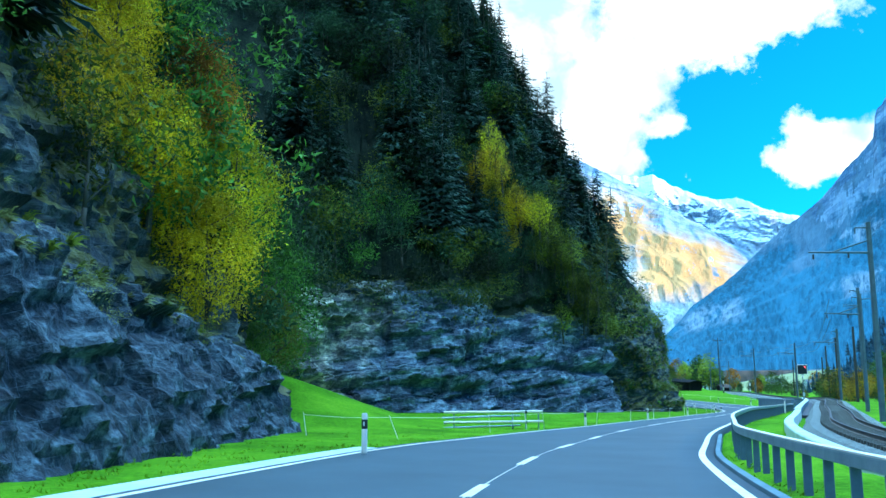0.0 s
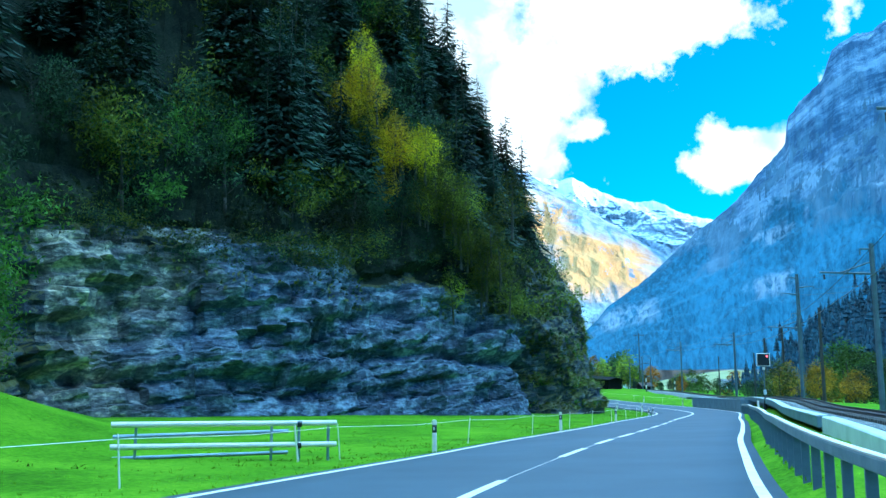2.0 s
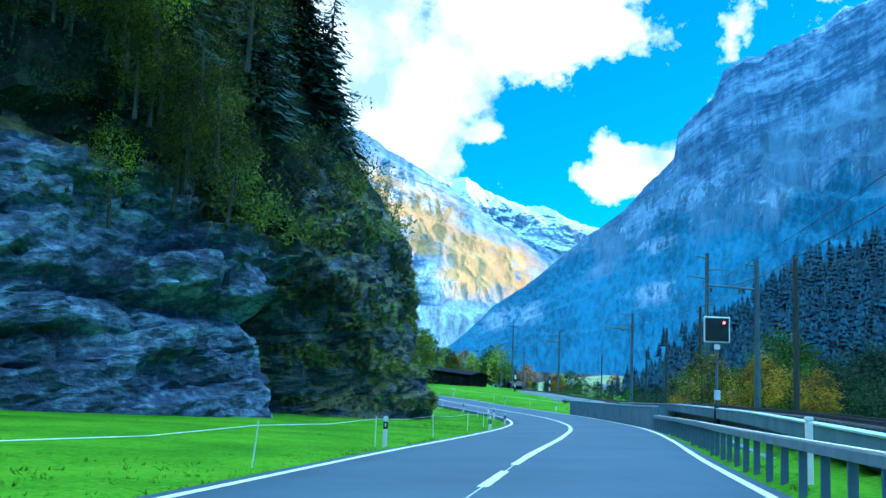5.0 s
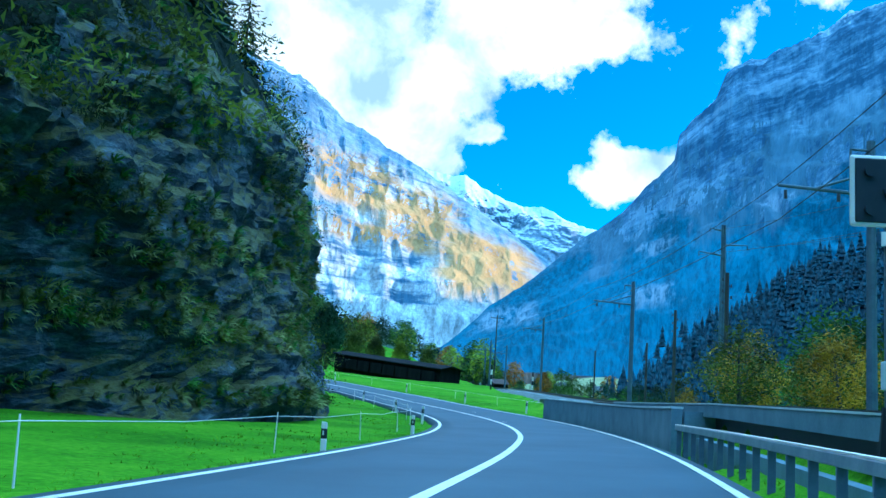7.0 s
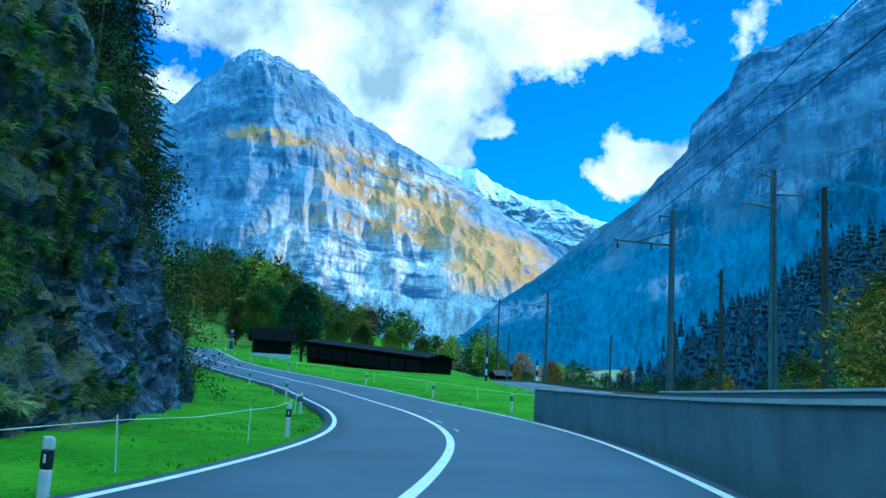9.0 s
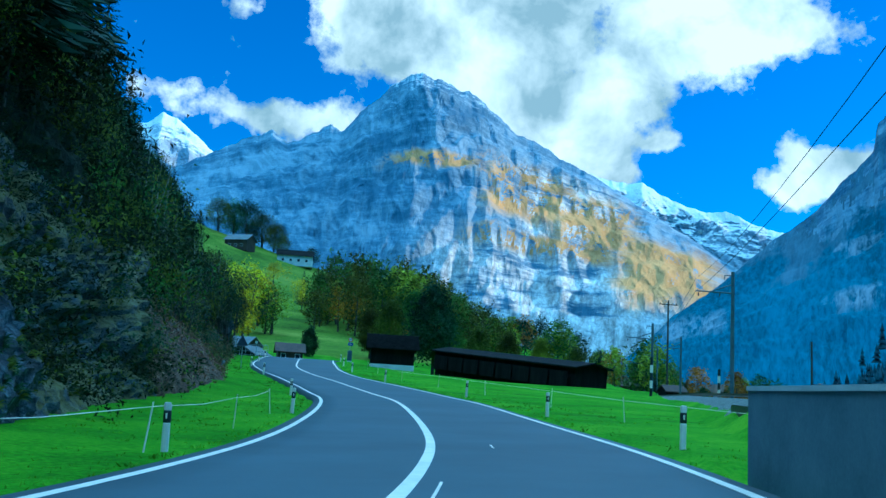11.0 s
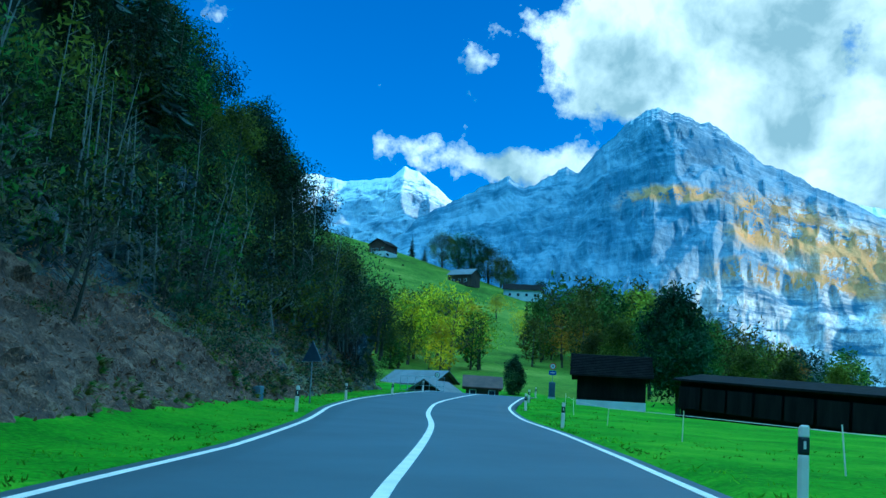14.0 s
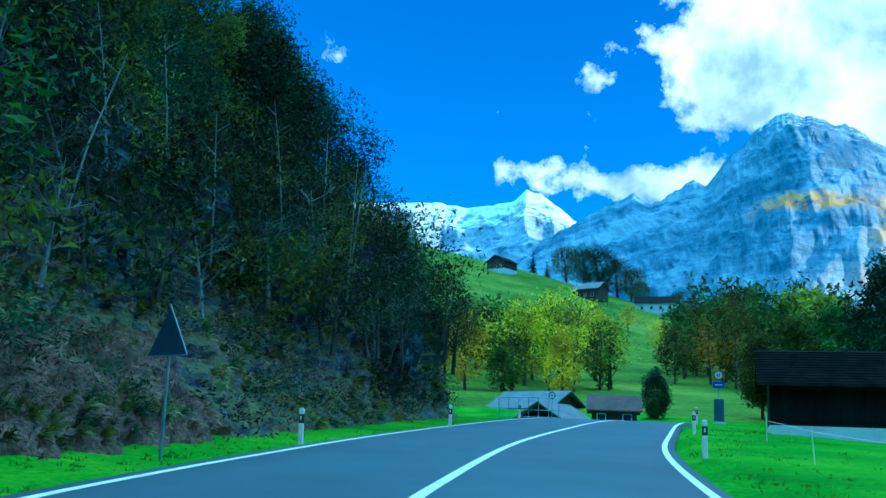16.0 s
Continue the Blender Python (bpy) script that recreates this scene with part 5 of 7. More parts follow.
for k in range(40):
    s = (k % 20) / 19
    p = Vector((4.8 + 13.5 * s, 105.0 + 1.8 * s, 31.0 - 18 * s)) + Vector((ra.normal(0, 1.4), ra.normal(0, 0.4), ra.normal(0, 1.3) - 3.0))
    put_tree(p, ra.uniform(4.6, 7.0), ["leaf_yellow", "leaf_yellow", "leaf_orange", "leaf_yellow"][int(ra.integers(4))] if s < 0.45 else ["leaf_olive", "leaf_lime", "leaf_olive"][int(ra.integers(3))], "over the spur", 1.0, FINE_CROWNS)
for x, y, h, tall in [(20.5, 109.5, 52, 15), (20.6, 110, 58, 13), (22, 114, 46, 14), (23, 118, 50, 14), (24, 119, 42, 15), (26, 120.5, 38, 13), (28, 121.8, 35, 13), (30, 124, 32, 12), (31, 126, 27, 11), (21, 112, 62, 14), (33, 129, 24, 9), (20, 109, 66, 15), (25, 120, 55, 14), (27, 121, 46, 13),
                      (37.1, 167, 13, 14), (38, 158, 26, 13), (37.5, 163, 30, 14), (37, 168, 22, 13), (36.6, 171, 27, 15), (36, 175, 20, 14), (35.4, 179, 24, 13), (34, 187, 22, 10)]:
    put_spruce(cliff_at(cliff_index(x, y), h) - Vector((0, 0, 1.0)), tall, "on the ridge of the slope", 1.25, FINE_SPRUCES if 155 < y < 176 and h < 14 else None)
for k in range(26):
    x, y = ra.uniform(9, 20), ra.uniform(226, 252)
    p = cliff_at(cliff_index(x + 12, y), ra.uniform(16, 25))
    put_tree(p - Vector((0, 0, 1.2)), ra.uniform(5, 8), ["leaf_dark", "leaf_olive", "leaf_dark", "leaf_green"][k % 4], "on the crest of the slope", 1.1, FULL_CROWNS)
for k in range(16):                                # trees that lean out over the end of the slope
    i = cliff_index(25.0, 236 + 1.5 * k)
    out = Vector((-cl_in[i, 0], -cl_in[i, 1], 0))
    p = cliff_at(i, float(ra.uniform(3.5, 9.5))) + out * float(ra.uniform(0.2, 1.2))
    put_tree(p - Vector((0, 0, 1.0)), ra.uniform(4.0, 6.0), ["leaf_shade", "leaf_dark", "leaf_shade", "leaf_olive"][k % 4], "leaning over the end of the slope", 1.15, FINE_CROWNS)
join_piles("slope", "woodland", "dense dark woodland clinging to the steep slope")


def small_spruce(seed):
    rng = np.random.default_rng(seed)
    v, f = [], []
    for k in range(4):
        z, r = 1.0 + k * 2.8, 2.5 * (1 - k / 4.6)
        b = len(v)
        v.append((0, 0, z + 4.0))
        for j in range(6):
            a = 6.283 * j / 6 + k
            q = r * rng.uniform(0.7, 1.2)
            v.append((math.cos(a) * q, math.sin(a) * q, z - rng.uniform(0, 0.7)))
        f += [(b, b + 1 + j, b + 1 + (j + 1) % 6) for j in range(6)]
    me = bpy.data.meshes.new("far_spruce")
    me.from_pydata(v, [], f)
    return me


def far_tree(x, y, height, mat, wide=1.2):
    """A tree too far off to stand alone."""
    s = height / 9.0
    m = pose(x, y, gz(x, y) - 0.08 * height, *rngp.uniform(-6, 6, 2), float(rngp.uniform(0, 360))) @ Matrix.Diagonal((s * wide, s * wide * float(rngp.uniform(0.8, 1.2)), s, 1))
    pile("distant", FAR_CROWNS[int(rngp.integers(4))], mat, m)
    pile("distant", STEMS[0], "bark", m)


FAR = [small_spruce(s) for s in range(3)]
hill = bpy.data.objects["wooded_hill"]
rw = np.random.default_rng(8)
hv = [v.co.copy() for v in hill.data.vertices]
hv = [v for v in hv if math.degrees(math.atan2(v.x, v.y)) < 75]
for _ in range(8000):
    p = hv[int(rw.integers(len(hv)))] + Vector((rw.normal(0, 6), rw.normal(0, 6), 0))
    sc = rw.uniform(0.38, 0.72)
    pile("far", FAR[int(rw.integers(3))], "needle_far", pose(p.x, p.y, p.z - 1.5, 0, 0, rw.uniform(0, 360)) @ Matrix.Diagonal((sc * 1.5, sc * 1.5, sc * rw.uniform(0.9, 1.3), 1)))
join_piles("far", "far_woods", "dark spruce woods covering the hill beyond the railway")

# ---- roadside ----
def delineator(at, turn, tall=1.0):
    root = thing("delineator_post", "white plastic roadside delineator post with a black band", "road post", "delineator posts", at=at, turn=turn)
    bm = box(bmesh.new(), 0.140, 0.10, 0.60, bevel=0.036)
    part("post", bm, M["white"], root)
    bm = box(bmesh.new(), 0.146, 0.106, 0.25, z=0.58, bevel=0.037)
    band = part("band", bm, M["black"], root, "black band")
    bm = box(bmesh.new(), 0.034, 0.012, 0.10, y=-0.056, z=0.665, bevel=0.004)
    part("reflector", bm, M["white"], band, "pale reflector")
    bm = box(bmesh.new(), 0.140, 0.10, 0.19, z=0.80, bevel=0.036)
    for v in bm.verts:
        if v.co.z > 0.95:
            v.co.z -= (v.co.y + 0.05) * 0.45
    part("cap", bm, M["white"], root)
    return root


LEFT_POSTS = [(-3.15, 14.75), (7.6, 48.7), (15.7, 67.8), (25.1, 90.9), (33.4, 108.7), (38.1, 122.0), (41.6, 137.1), (42.9, 152.8), (43.0, 170.1), (40.8, 186.2), (35.5, 209.3), (31.5, 226.2), (29.6, 241.6), (27.6, 258)]
RIGHT_POSTS = [(53.4, 155.2), (52.8, 171.9), (50.55, 189.8), (45.0, 212.5), (41.05, 229.7), (38.9, 246), (37.2, 262)]
first_post = None
for x, y in LEFT_POSTS + RIGHT_POSTS:
    i, _ = near_road([x], [y])
    turn = math.degrees(math.atan2(-road_way[i[0], 0], road_way[i[0], 1])) + float(rngp.uniform(-8, 8))
    z = gz(x, y) if y < 200 else max(gz(x, y), float(road_z[i[0]]) + 0.02)
    m = pose(x, y, z - 0.03, *rngp.uniform(-1.5, 1.5, 2), turn)
    if first_post is None:
        first_post = delineator((x, y, 0.36), turn)      # on the raised road edge
    else:
        copy_thing(first_post, m)

# guard rail on the track side of the road
rail = thing("guard_rail", "galvanised steel box-beam guard rail on closely set posts", "guard rail")
GR = 4.95
line = road_line(-30, 116.0, GR)
sweep("beam", line, [(-0.06, 0.60), (0.06, 0.60), (0.07, 0.62), (0.07, 0.74), (0.06, 0.76), (-0.06, 0.76), (-0.07, 0.74), (-0.07, 0.62)], M["steel"], rail)
sweep("beam_edge", line, [(-0.062, 0.762), (-0.062, 0.785), (0.062, 0.785), (0.062, 0.762)], M["paint"], rail)
post_bm = box(bmesh.new(), 0.13, 0.06, 0.98, z=-0.36, bevel=0.008)
post_me = None
run = 0.0
for a, b in zip(line[:-1], line[1:]):
    run += float(np.linalg.norm(b[:2] - a[:2]))
    if run > 1.34:
        run = 0.0
        if post_me is None:
            ob = part("post", post_bm, M["rail_post"], rail, "dark blue-grey post")
            post_me = ob.data
        else:
            ob = new("post", post_me)
            ob.parent = rail
        ob.matrix_basis = pose(a[0], a[1], a[2] - 0.02, 0, 0, math.degrees(math.atan2(-(b[0] - a[0]), b[1] - a[1])))

stake = thing("marker_post", "short white marker post on the grass beside the track", "road post", at=(30.1, 76.6, gz(30.1, 76.6)))
part("post", box(bmesh.new(), 0.13, 0.08, 1.25, z=-0.2, bevel=0.025), M["white"], stake)
part("cap", box(bmesh.new(), 0.14, 0.09, 0.08, z=1.051, bevel=0.02), M["white"], stake)

# gutter and kerb on the inside of the first bend, pale gutter on the rock side
kerb = sweep("kerb", road_line(-40, 30, half_right + 0.42), [(-0.07, 0.05), (0.07, 0.06), (0.08, -0.2), (-0.08, -0.2)], M["concrete"])
tagged(kerb, "pale concrete kerb along the carriageway", "kerb", kind="structure")
gut = sweep("gutter", road_line(-40, 17, -half_left - 0.48), [(-0.30, 0.03), (0.26, 0.004), (0.26, -0.2), (-0.30, -0.2)], M["pale"])
tagged(gut, "pale concrete gutter between the road and the rock", "gutter", kind="structure")

# parapet wall
WALL_T = 0.35
wall = sweep("parapet_wall", road_line(116.4, 149.4, half_right + 0.85), [(-WALL_T / 2, -0.6), (-WALL_T / 2, 1.27), (WALL_T / 2, 1.27), (WALL_T / 2, -0.6)], M["concrete"])
tagged(wall, "smooth grey concrete parapet wall beside the road", "wall", kind="structure")
cope = sweep("wall_coping", road_line(116.3, 149.5, half_right + 0.85), [(-WALL_T / 2 - 0.03, 1.272), (-WALL_T / 2 - 0.03, 1.34), (WALL_T / 2 + 0.03, 1.34), (WALL_T / 2 + 0.03, 1.272)], M["pale"])
tagged(cope, "pale coping on the parapet wall", "coping", kind="structure")
a = road_point(116.6, 5.3)
b = road_point(116.6, 8.2)
ret = sweep("return_wall", [a, tuple((np.array(a) + np.array(b)) / 2), b], [(-0.15, -0.8), (-0.15, 1.2), (0.15, 1.2), (0.15, -0.8)], M["concrete"])
tagged(ret, "short concrete return wall running from the parapet to the track", "wall", kind="structure")


# ---- railway ----
def track_line(y0, y1, e=0.0, dz=0.0):
    sel = np.where((TRACK[:, 1] >= y0) & (TRACK[:, 1] <= y1))[0]
    w = np.gradient(TRACK, axis=0)[sel]
    w /= np.linalg.norm(w, axis=1)[:, None]
    p = TRACK[sel] + np.stack([w[:, 1], -w[:, 0]], 1) * e
    return np.c_[p, np.interp(TRACK[sel, 1], TRACK_Y, TRACK_Z) + dz]


railway = thing("railway_track", "single railway track on grey ballast", "railway", kind="structure")
sweep("ballast_bed", track_line(-65, 425), [(-2.3, -0.9), (-1.45, -0.12), (1.45, -0.12), (2.6, -0.9)], M["ballast"], railway)
for e in (-0.53, 0.53):
    sweep("running_rail", track_line(-65, 425, e), [(-0.06, -0.02), (-0.06, 0.0), (-0.015, 0.02), (-0.015, 0.10), (-0.035, 0.115), (-0.035, 0.14), (0.035, 0.14), (0.035, 0.115), (0.015, 0.10), (0.015, 0.02), (0.06, 0.0), (0.06, -0.02)], M["rail"], railway)
tie_me = None
tl = track_line(-20, 150)
for a, b in zip(tl[:-1], tl[1:]):
    for s in (0.0, 0.62):
        p = a + (b - a) * s
        if tie_me is None:
            ob = part("sleeper", box(bmesh.new(), 2.0, 0.24, 0.16, z=-0.16, bevel=0.015), M["tie"], railway)
            tie_me = ob.data
        else:
            ob = new("sleeper", tie_me)
            ob.parent = railway
        ob.matrix_basis = pose(p[0], p[1], p[2], 0, 0, math.degrees(math.atan2(-(b[0] - a[0]), b[1] - a[1])))
edge = sweep("track_retaining_wall", track_line(-60, 52, -2.35), [(-0.2, -1.6), (-0.2, 0.02), (-0.16, 0.06), (0.2, 0.06), (0.2, -1.6)], M["pale"])
tagged(edge, "low pale concrete retaining wall beside the track", "wall", kind="structure")
edge = sweep("track_edge_beam", track_line(52, 134, -2.4), [(-0.22, -0.36), (-0.22, 0.03), (0.2, 0.03), (0.2, -0.36)], M["concrete"])
cap = sweep("track_edge_cap", track_line(52, 134, -2.4), [(-0.24, 0.034), (-0.24, 0.075), (0.2, 0.075), (0.2, 0.034)], M["pale"])
tagged(cap, "thin pale cap on the track edge beam", "edge beam", kind="structure")
tagged(edge, "pale concrete edge beam along the raised track", "edge beam", kind="structure")
# black strip added in place of the shade under the edge beam
dark = sweep("track_beam_shade", track_line(52, 172, -2.1), [(-0.12, -2.6), (-0.12, -0.37), (0.3, -0.37), (0.3, -2.6)], M["black"])
tagged(dark, "black strip put in for the shade below the edge beam of the track", "footing", kind="structure")
duct = sweep("cable_duct", track_line(40, 112, -3.05), [(-0.16, -1.8), (-0.16, -0.98), (0.14, -0.98), (0.14, -1.8)], M["concrete"])
tagged(duct, "concrete cable duct below the track", "cable duct", kind="structure")


def catenary_mast(x, y, tall, arm, drop=1.5, base=None):
    """Steel mast with a hinged bracket reaching over the track."""
    z = gz(x, y) if base is None else base
    root = thing("catenary_mast", "grey steel railway catenary mast with a bracket arm", "mast", "catenary masts", at=(x, y, z - 0.3))
    bm = rod(bmesh.new(), (0, 0, 0), (0, 0, tall + 0.3), 0.18, 0.14, 10)
    part("pole", bm, M["mast"], root)
    d = Vector((-0.97, 0.24, 0)) * arm
    top = Vector((0, 0, tall - drop))
    bm = rod(bmesh.new(), top, top + d + Vector((0, 0, 0.15)), 0.07, 0.055, 6)
    rod(bm, top + Vector((0, 0, 0.75)), top + d * 0.62 + Vector((0, 0, 0.09)), 0.045, 0.045, 6)
    br = part("bracket", bm, M["mast"], root)
    for f in (0.35, 0.92):
        p = top + d * f
        part("insulator", rod(bmesh.new(), p, p + Vector((0, 0, -0.28)), 0.05, 0.06, 6), M["rail"], br)
    bm = rod(bmesh.new(), Vector((0, 0, tall - 0.02)), Vector((0, 0, tall)) + d * 0.22, 0.05, 0.04, 6)
    rod(bm, Vector((0, 0, tall)) + d * 0.22, Vector((0, 0, tall - 0.35)) + d * 0.22, 0.04, 0.04, 6)
    part("top_arm", bm, M["mast"], root)
    return root


def wood_pole(x, y, tall, arms=0, base=None, label="dark wooden telegraph pole"):
    z = gz(x, y) if base is None else base
    root = thing("utility_pole", label, "pole", "utility poles", at=(x, y, z - 0.3), turn=float(rngp.uniform(-10, 10)))
    part("pole", rod(bmesh.new(), (0, 0, 0), (0, 0, tall + 0.3), 0.19, 0.14, 9), M["pole_wood"], root)
    if arms == 1:
        h = tall - 0.5
        arm = part("crossarm", box(bmesh.new(), 3.4, 0.12, 0.14, z=h, bevel=0.01), M["pole_wood"], root)
        for s in (-1.5, -0.8, 0.8, 1.5):
            part("insulator", rod(bmesh.new(), (s, 0, h + 0.13), (s, 0, h + 0.36), 0.05, 0.06, 6), M["rail"], arm)
    if arms == 2:
        for k in range(5):
            s = 1 if k % 2 else -1
            bm = rod(bmesh.new(), (s * 0.1, 0, tall - 0.3 - 0.42 * k), (s * 0.32, 0, tall - 0.3 - 0.42 * k), 0.02, 0.02, 6)
            rod(bm, (s * 0.32, 0, tall - 0.32 - 0.42 * k), (s * 0.32, 0, tall - 0.1 - 0.42 * k), 0.06, 0.05, 8)
            part("insulator", bm, M["rail"], root, "small insulator on an iron hook")
    return root


catenary_mast(23.9, 45.0, 11.2, 3.4, base=0.6)
catenary_mast(35.5, 72.0, 9.9, 3.0, base=0.7)
catenary_mast(50.8, 112.5, 8.9, 3.0, base=1.6)
catenary_mast(61.0, 153.5, 9.2, 3.0, base=1.9)
catenary_mast(73.4, 210.9, 10.3, 3.0, base=2.9)
catenary_mast(74.2, 240.3, 7.8, 3.0)
catenary_mast(86.5, 272, 9.5, 3.0)
catenary_mast(98, 330, 10.5, 3.0)
wood_pole(51.9, 110.2, 9.3, 0, 1.3)
POLES = [(91.5, 298, 17.5, 1), (104.2, 267.6, 11.5, 0), (75.3, 174.8, 10.5, 2), (91.6, 216.2, 10.5, 0), (65.6, 147.5, 10.5, 2)]
for x, y, h, arms in POLES:
    wood_pole(x, y, h, arms)
pyl = thing("power_pole", "tall twin-post power line pole with staggered steel crossarms", "power pole", at=(91.2, 193.7, 0.5))
for s in (-0.28, 0.28):
    part("post", rod(bmesh.new(), (s, 0, -0.5), (s * 0.6, 0, 25.0), 0.22, 0.16, 10), M["mast"], pyl)
for h, side in ((24.2, -1.9), (22.4, 3.4), (21.0, -3.4)):
    bm = rod(bmesh.new(), (0, 0, h), (side, 0, h + 0.25), 0.14, 0.06, 8)
    rod(bm, (side, 0, h + 0.25), (side, 0, h - 0.35), 0.06, 0.06, 6)
    part("crossarm", bm, M["mast"], pyl)


def wire(points, radius, label, sag=0.02):
    """Cable sagging between supports."""
    bm = bmesh.new()
    for a, b in zip(points[:-1], points[1:]):
        a, b = Vector(a), Vector(b)
        ln = (b - a).length
        prev = a
        for k in range(1, 11):
            s = k / 10
            p = a.lerp(b, s) - Vector((0, 0, sag * ln * 4 * s * (1 - s)))
            rod(bm, prev, p, radius, radius, 4)
            prev = p
    return tagged(part("cable", bm, M["black"]), label, "cable", "cables")


for dx, dz in ((-1.9, 24.0), (3.4, 22.2), (-3.4, 20.8)):
    wire([(91.2 + dx, 193.7, dz + 0.5), (78 + dx, 60, dz - 3.5)], 0.022, "thin dark power line high over the track")
wire([(21.7, 45.9, 6.2), (47.9, 113.2, 7.7), (58.1, 154.2, 9.2), (70.5, 211.6, 11.5), (81.5, 262.7, 12.5), (95, 331, 13.5)], 0.018, "thin dark contact wire over the railway track", 0.006)
wire([(21.7, 45.9, 7.4), (47.9, 113.2, 8.9), (58.1, 154.2, 10.4), (70.5, 211.6, 12.6), (81.5, 262.7, 13.6), (95, 331, 14.6)], 0.016, "thin dark suspension wire over the railway track", 0.012)

# railway signal
sig = thing("railway_signal", "black square railway signal with a white rim on a dark post", "signal", at=(40.6, 98.8, 0.6), turn=-16)
part("post", rod(bmesh.new(), (0, 0, -0.5), (0, 0, 3.7), 0.06, 0.05, 10), M["mast"], sig)
part("base", rod(bmesh.new(), (0, 0, -0.4), (0, 0, 1.0), 0.22, 0.09, 10), M["black"], sig)
board = part("rim", box(bmesh.new(), 1.12, 0.10, 1.12, z=3.7, bevel=0.045), M["white"], sig, "white rim of the signal board")
part("face", box(bmesh.new(), 1.0, 0.06, 1.0, y=-0.045, z=3.76, bevel=0.02), M["black"], board, "black face of the signal board")
for sx, sz in ((-0.28, 4.55), (0.28, 4.55), (-0.28, 3.95), (0.28, 3.95), (0.0, 4.25)):
    part("lens_hood", rod(bmesh.new(), (sx, -0.07, sz), (sx, -0.13, sz), 0.085, 0.095, 12), M["black"], board)
lamp_mat = bpy.data.materials.new("red_signal_lamp")
lamp_mat.use_nodes = True
lamp_mat.node_tree.nodes["Principled BSDF"].inputs["Emission Color"].default_value = (1, 0.03, 0.02, 1)
lamp_mat.node_tree.nodes["Principled BSDF"].inputs["Emission Strength"].default_value = 6.0
part("lamp", rod(bmesh.new(), (0.28, -0.125, 4.55), (0.28, -0.137, 4.55), 0.06, 0.06, 12), lamp_mat, board, "lit red signal lamp")
part("number_plate", box(bmesh.new(), 0.24, 0.03, 0.22, y=-0.07, z=3.4, bevel=0.01), M["white"], sig, "small white plate")
part("relay_box", box(bmesh.new(), 0.24, 0.2, 0.42, y=-0.1, z=1.25, bevel=0.02), M["pale"], sig, "pale relay box")

# ---- fence and gate on the meadow ----
fence = thing("pasture_fence", "thin white pasture fence cord on slim plastic stakes", "fence")
stakes = []
stake_me = None
places = [(-6.7, 30.4, -9), (-2.9, 28.6, -21)]        # two leaning stakes near the rock
for y in list(np.arange(35, 178, 9.0)):
    d = -5.2 - 1.2 * float(step(y, 20, 34) * (1 - step(y, 40, 60)))
    x, yy, _ = road_point(y, d)
    places.append((x, yy, float(rngp.uniform(-5, 5))))
for x, yy, lean in places:
    z = gz(x, yy)
    if stake_me is None:
        ob = part("stake", rod(bmesh.new(), (0, 0, -0.15), (0, 0, 0.95), 0.019, 0.014, 6), M["white"], fence)
        stake_me = ob.data
    else:
        ob = new("stake", stake_me)
        ob.parent = fence
    ob.matrix_basis = pose(x, yy, z, float(rngp.uniform(-4, 4)), lean, 0)
    stakes.append((x + 0.86 * math.sin(radians(lean)), yy, z + 0.86 * math.cos(radians(lean))))
for a, b in zip(stakes[:-1], stakes[1:]):
    a, b = Vector(a), Vector(b)
    m = (a + b) / 2 - Vector((0, 0, 0.07))
    part("cord", rod(rod(bmesh.new(), a, m, 0.007, 0.007, 4), m, b, 0.007, 0.007, 4), M["white"], fence, "white cord")

fence2 = thing("pasture_fence", "thin pasture fence cord on slim stakes along the meadow", "fence")
prev = None
for y in np.arange(158, 252, 12.0):
    x, yy, _ = road_point(y, 8.2)
    z = gz(x, yy)
    ob = new("stake", stake_me)
    ob.parent = fence2
    ob.matrix_basis = pose(x, yy, z, *rngp.uniform(-5, 5, 2), 0)
    if prev is not None:
        part("cord", rod(bmesh.new(), prev, (x, yy, z + 0.8), 0.008, 0.008, 4), M["white"], fence2, "pale cord")
    prev = (x, yy, z + 0.8)

gate = thing("field_gate", "field barrier of thick pale timber rails on galvanised posts", "gate", at=(2.0, 45.6, gz(2.0, 45.6)), turn=8)
for z in (0.90, 0.34):
    part("rail", rod(bmesh.new(), (-3.0, 0, z), (2.75, 0, z + 0.02), 0.075, 0.07, 10), M["paint"], gate)
    part("clamp", rod(bmesh.new(), (1.7, 0, z), (1.82, 0, z), 0.085, 0.085, 10), M["black"], gate, "black clamp")
for z in (0.66, 0.10):
    part("rail", rod(bmesh.new(), (-3.0, 0.55, z - 0.08), (1.5, 0.35, z + 0.04), 0.05, 0.05, 8), M["steel"], gate, "galvanised rail")
for x, y, mat in ((1.76, 0.10, "steel"), (-2.4, 0.10, "steel"), (1.05, 0.3, "steel"), (2.55, 0.2, "steel")):
    part("post", box(bmesh.new(), 0.07, 0.07, 1.15, x=x, y=y, z=-0.2, bevel=0.012), M[mat], gate)
part("stake", rod(bmesh.new(), (1.72, -0.35, -0.15), (1.6, -0.35, 0.95), 0.028, 0.022, 6), M["white"], gate, "white stake")

# ---- warning sign seen from behind ----
SIGN_AT = (31.55, 220.6, gz(31.55, 220.6))
tri = thing("warning_sign", "triangular road sign seen from behind, on a steel post", "road sign", at=SIGN_AT, turn=-8)
tri.matrix_basis = tri.matrix_basis @ pose(0, 0, 0, 0, -1.5, 0)
part("post", rod(bmesh.new(), (0, 0.05, -0.3), (0, 0.05, 2.85), 0.032, 0.032, 8), M["steel"], tri)
bm = bmesh.new()
vs = [bm.verts.new(c) for c in ((-0.56, 0, 2.05), (0.56, 0, 2.05), (0, 0, 3.08))]
bm.faces.new(vs)
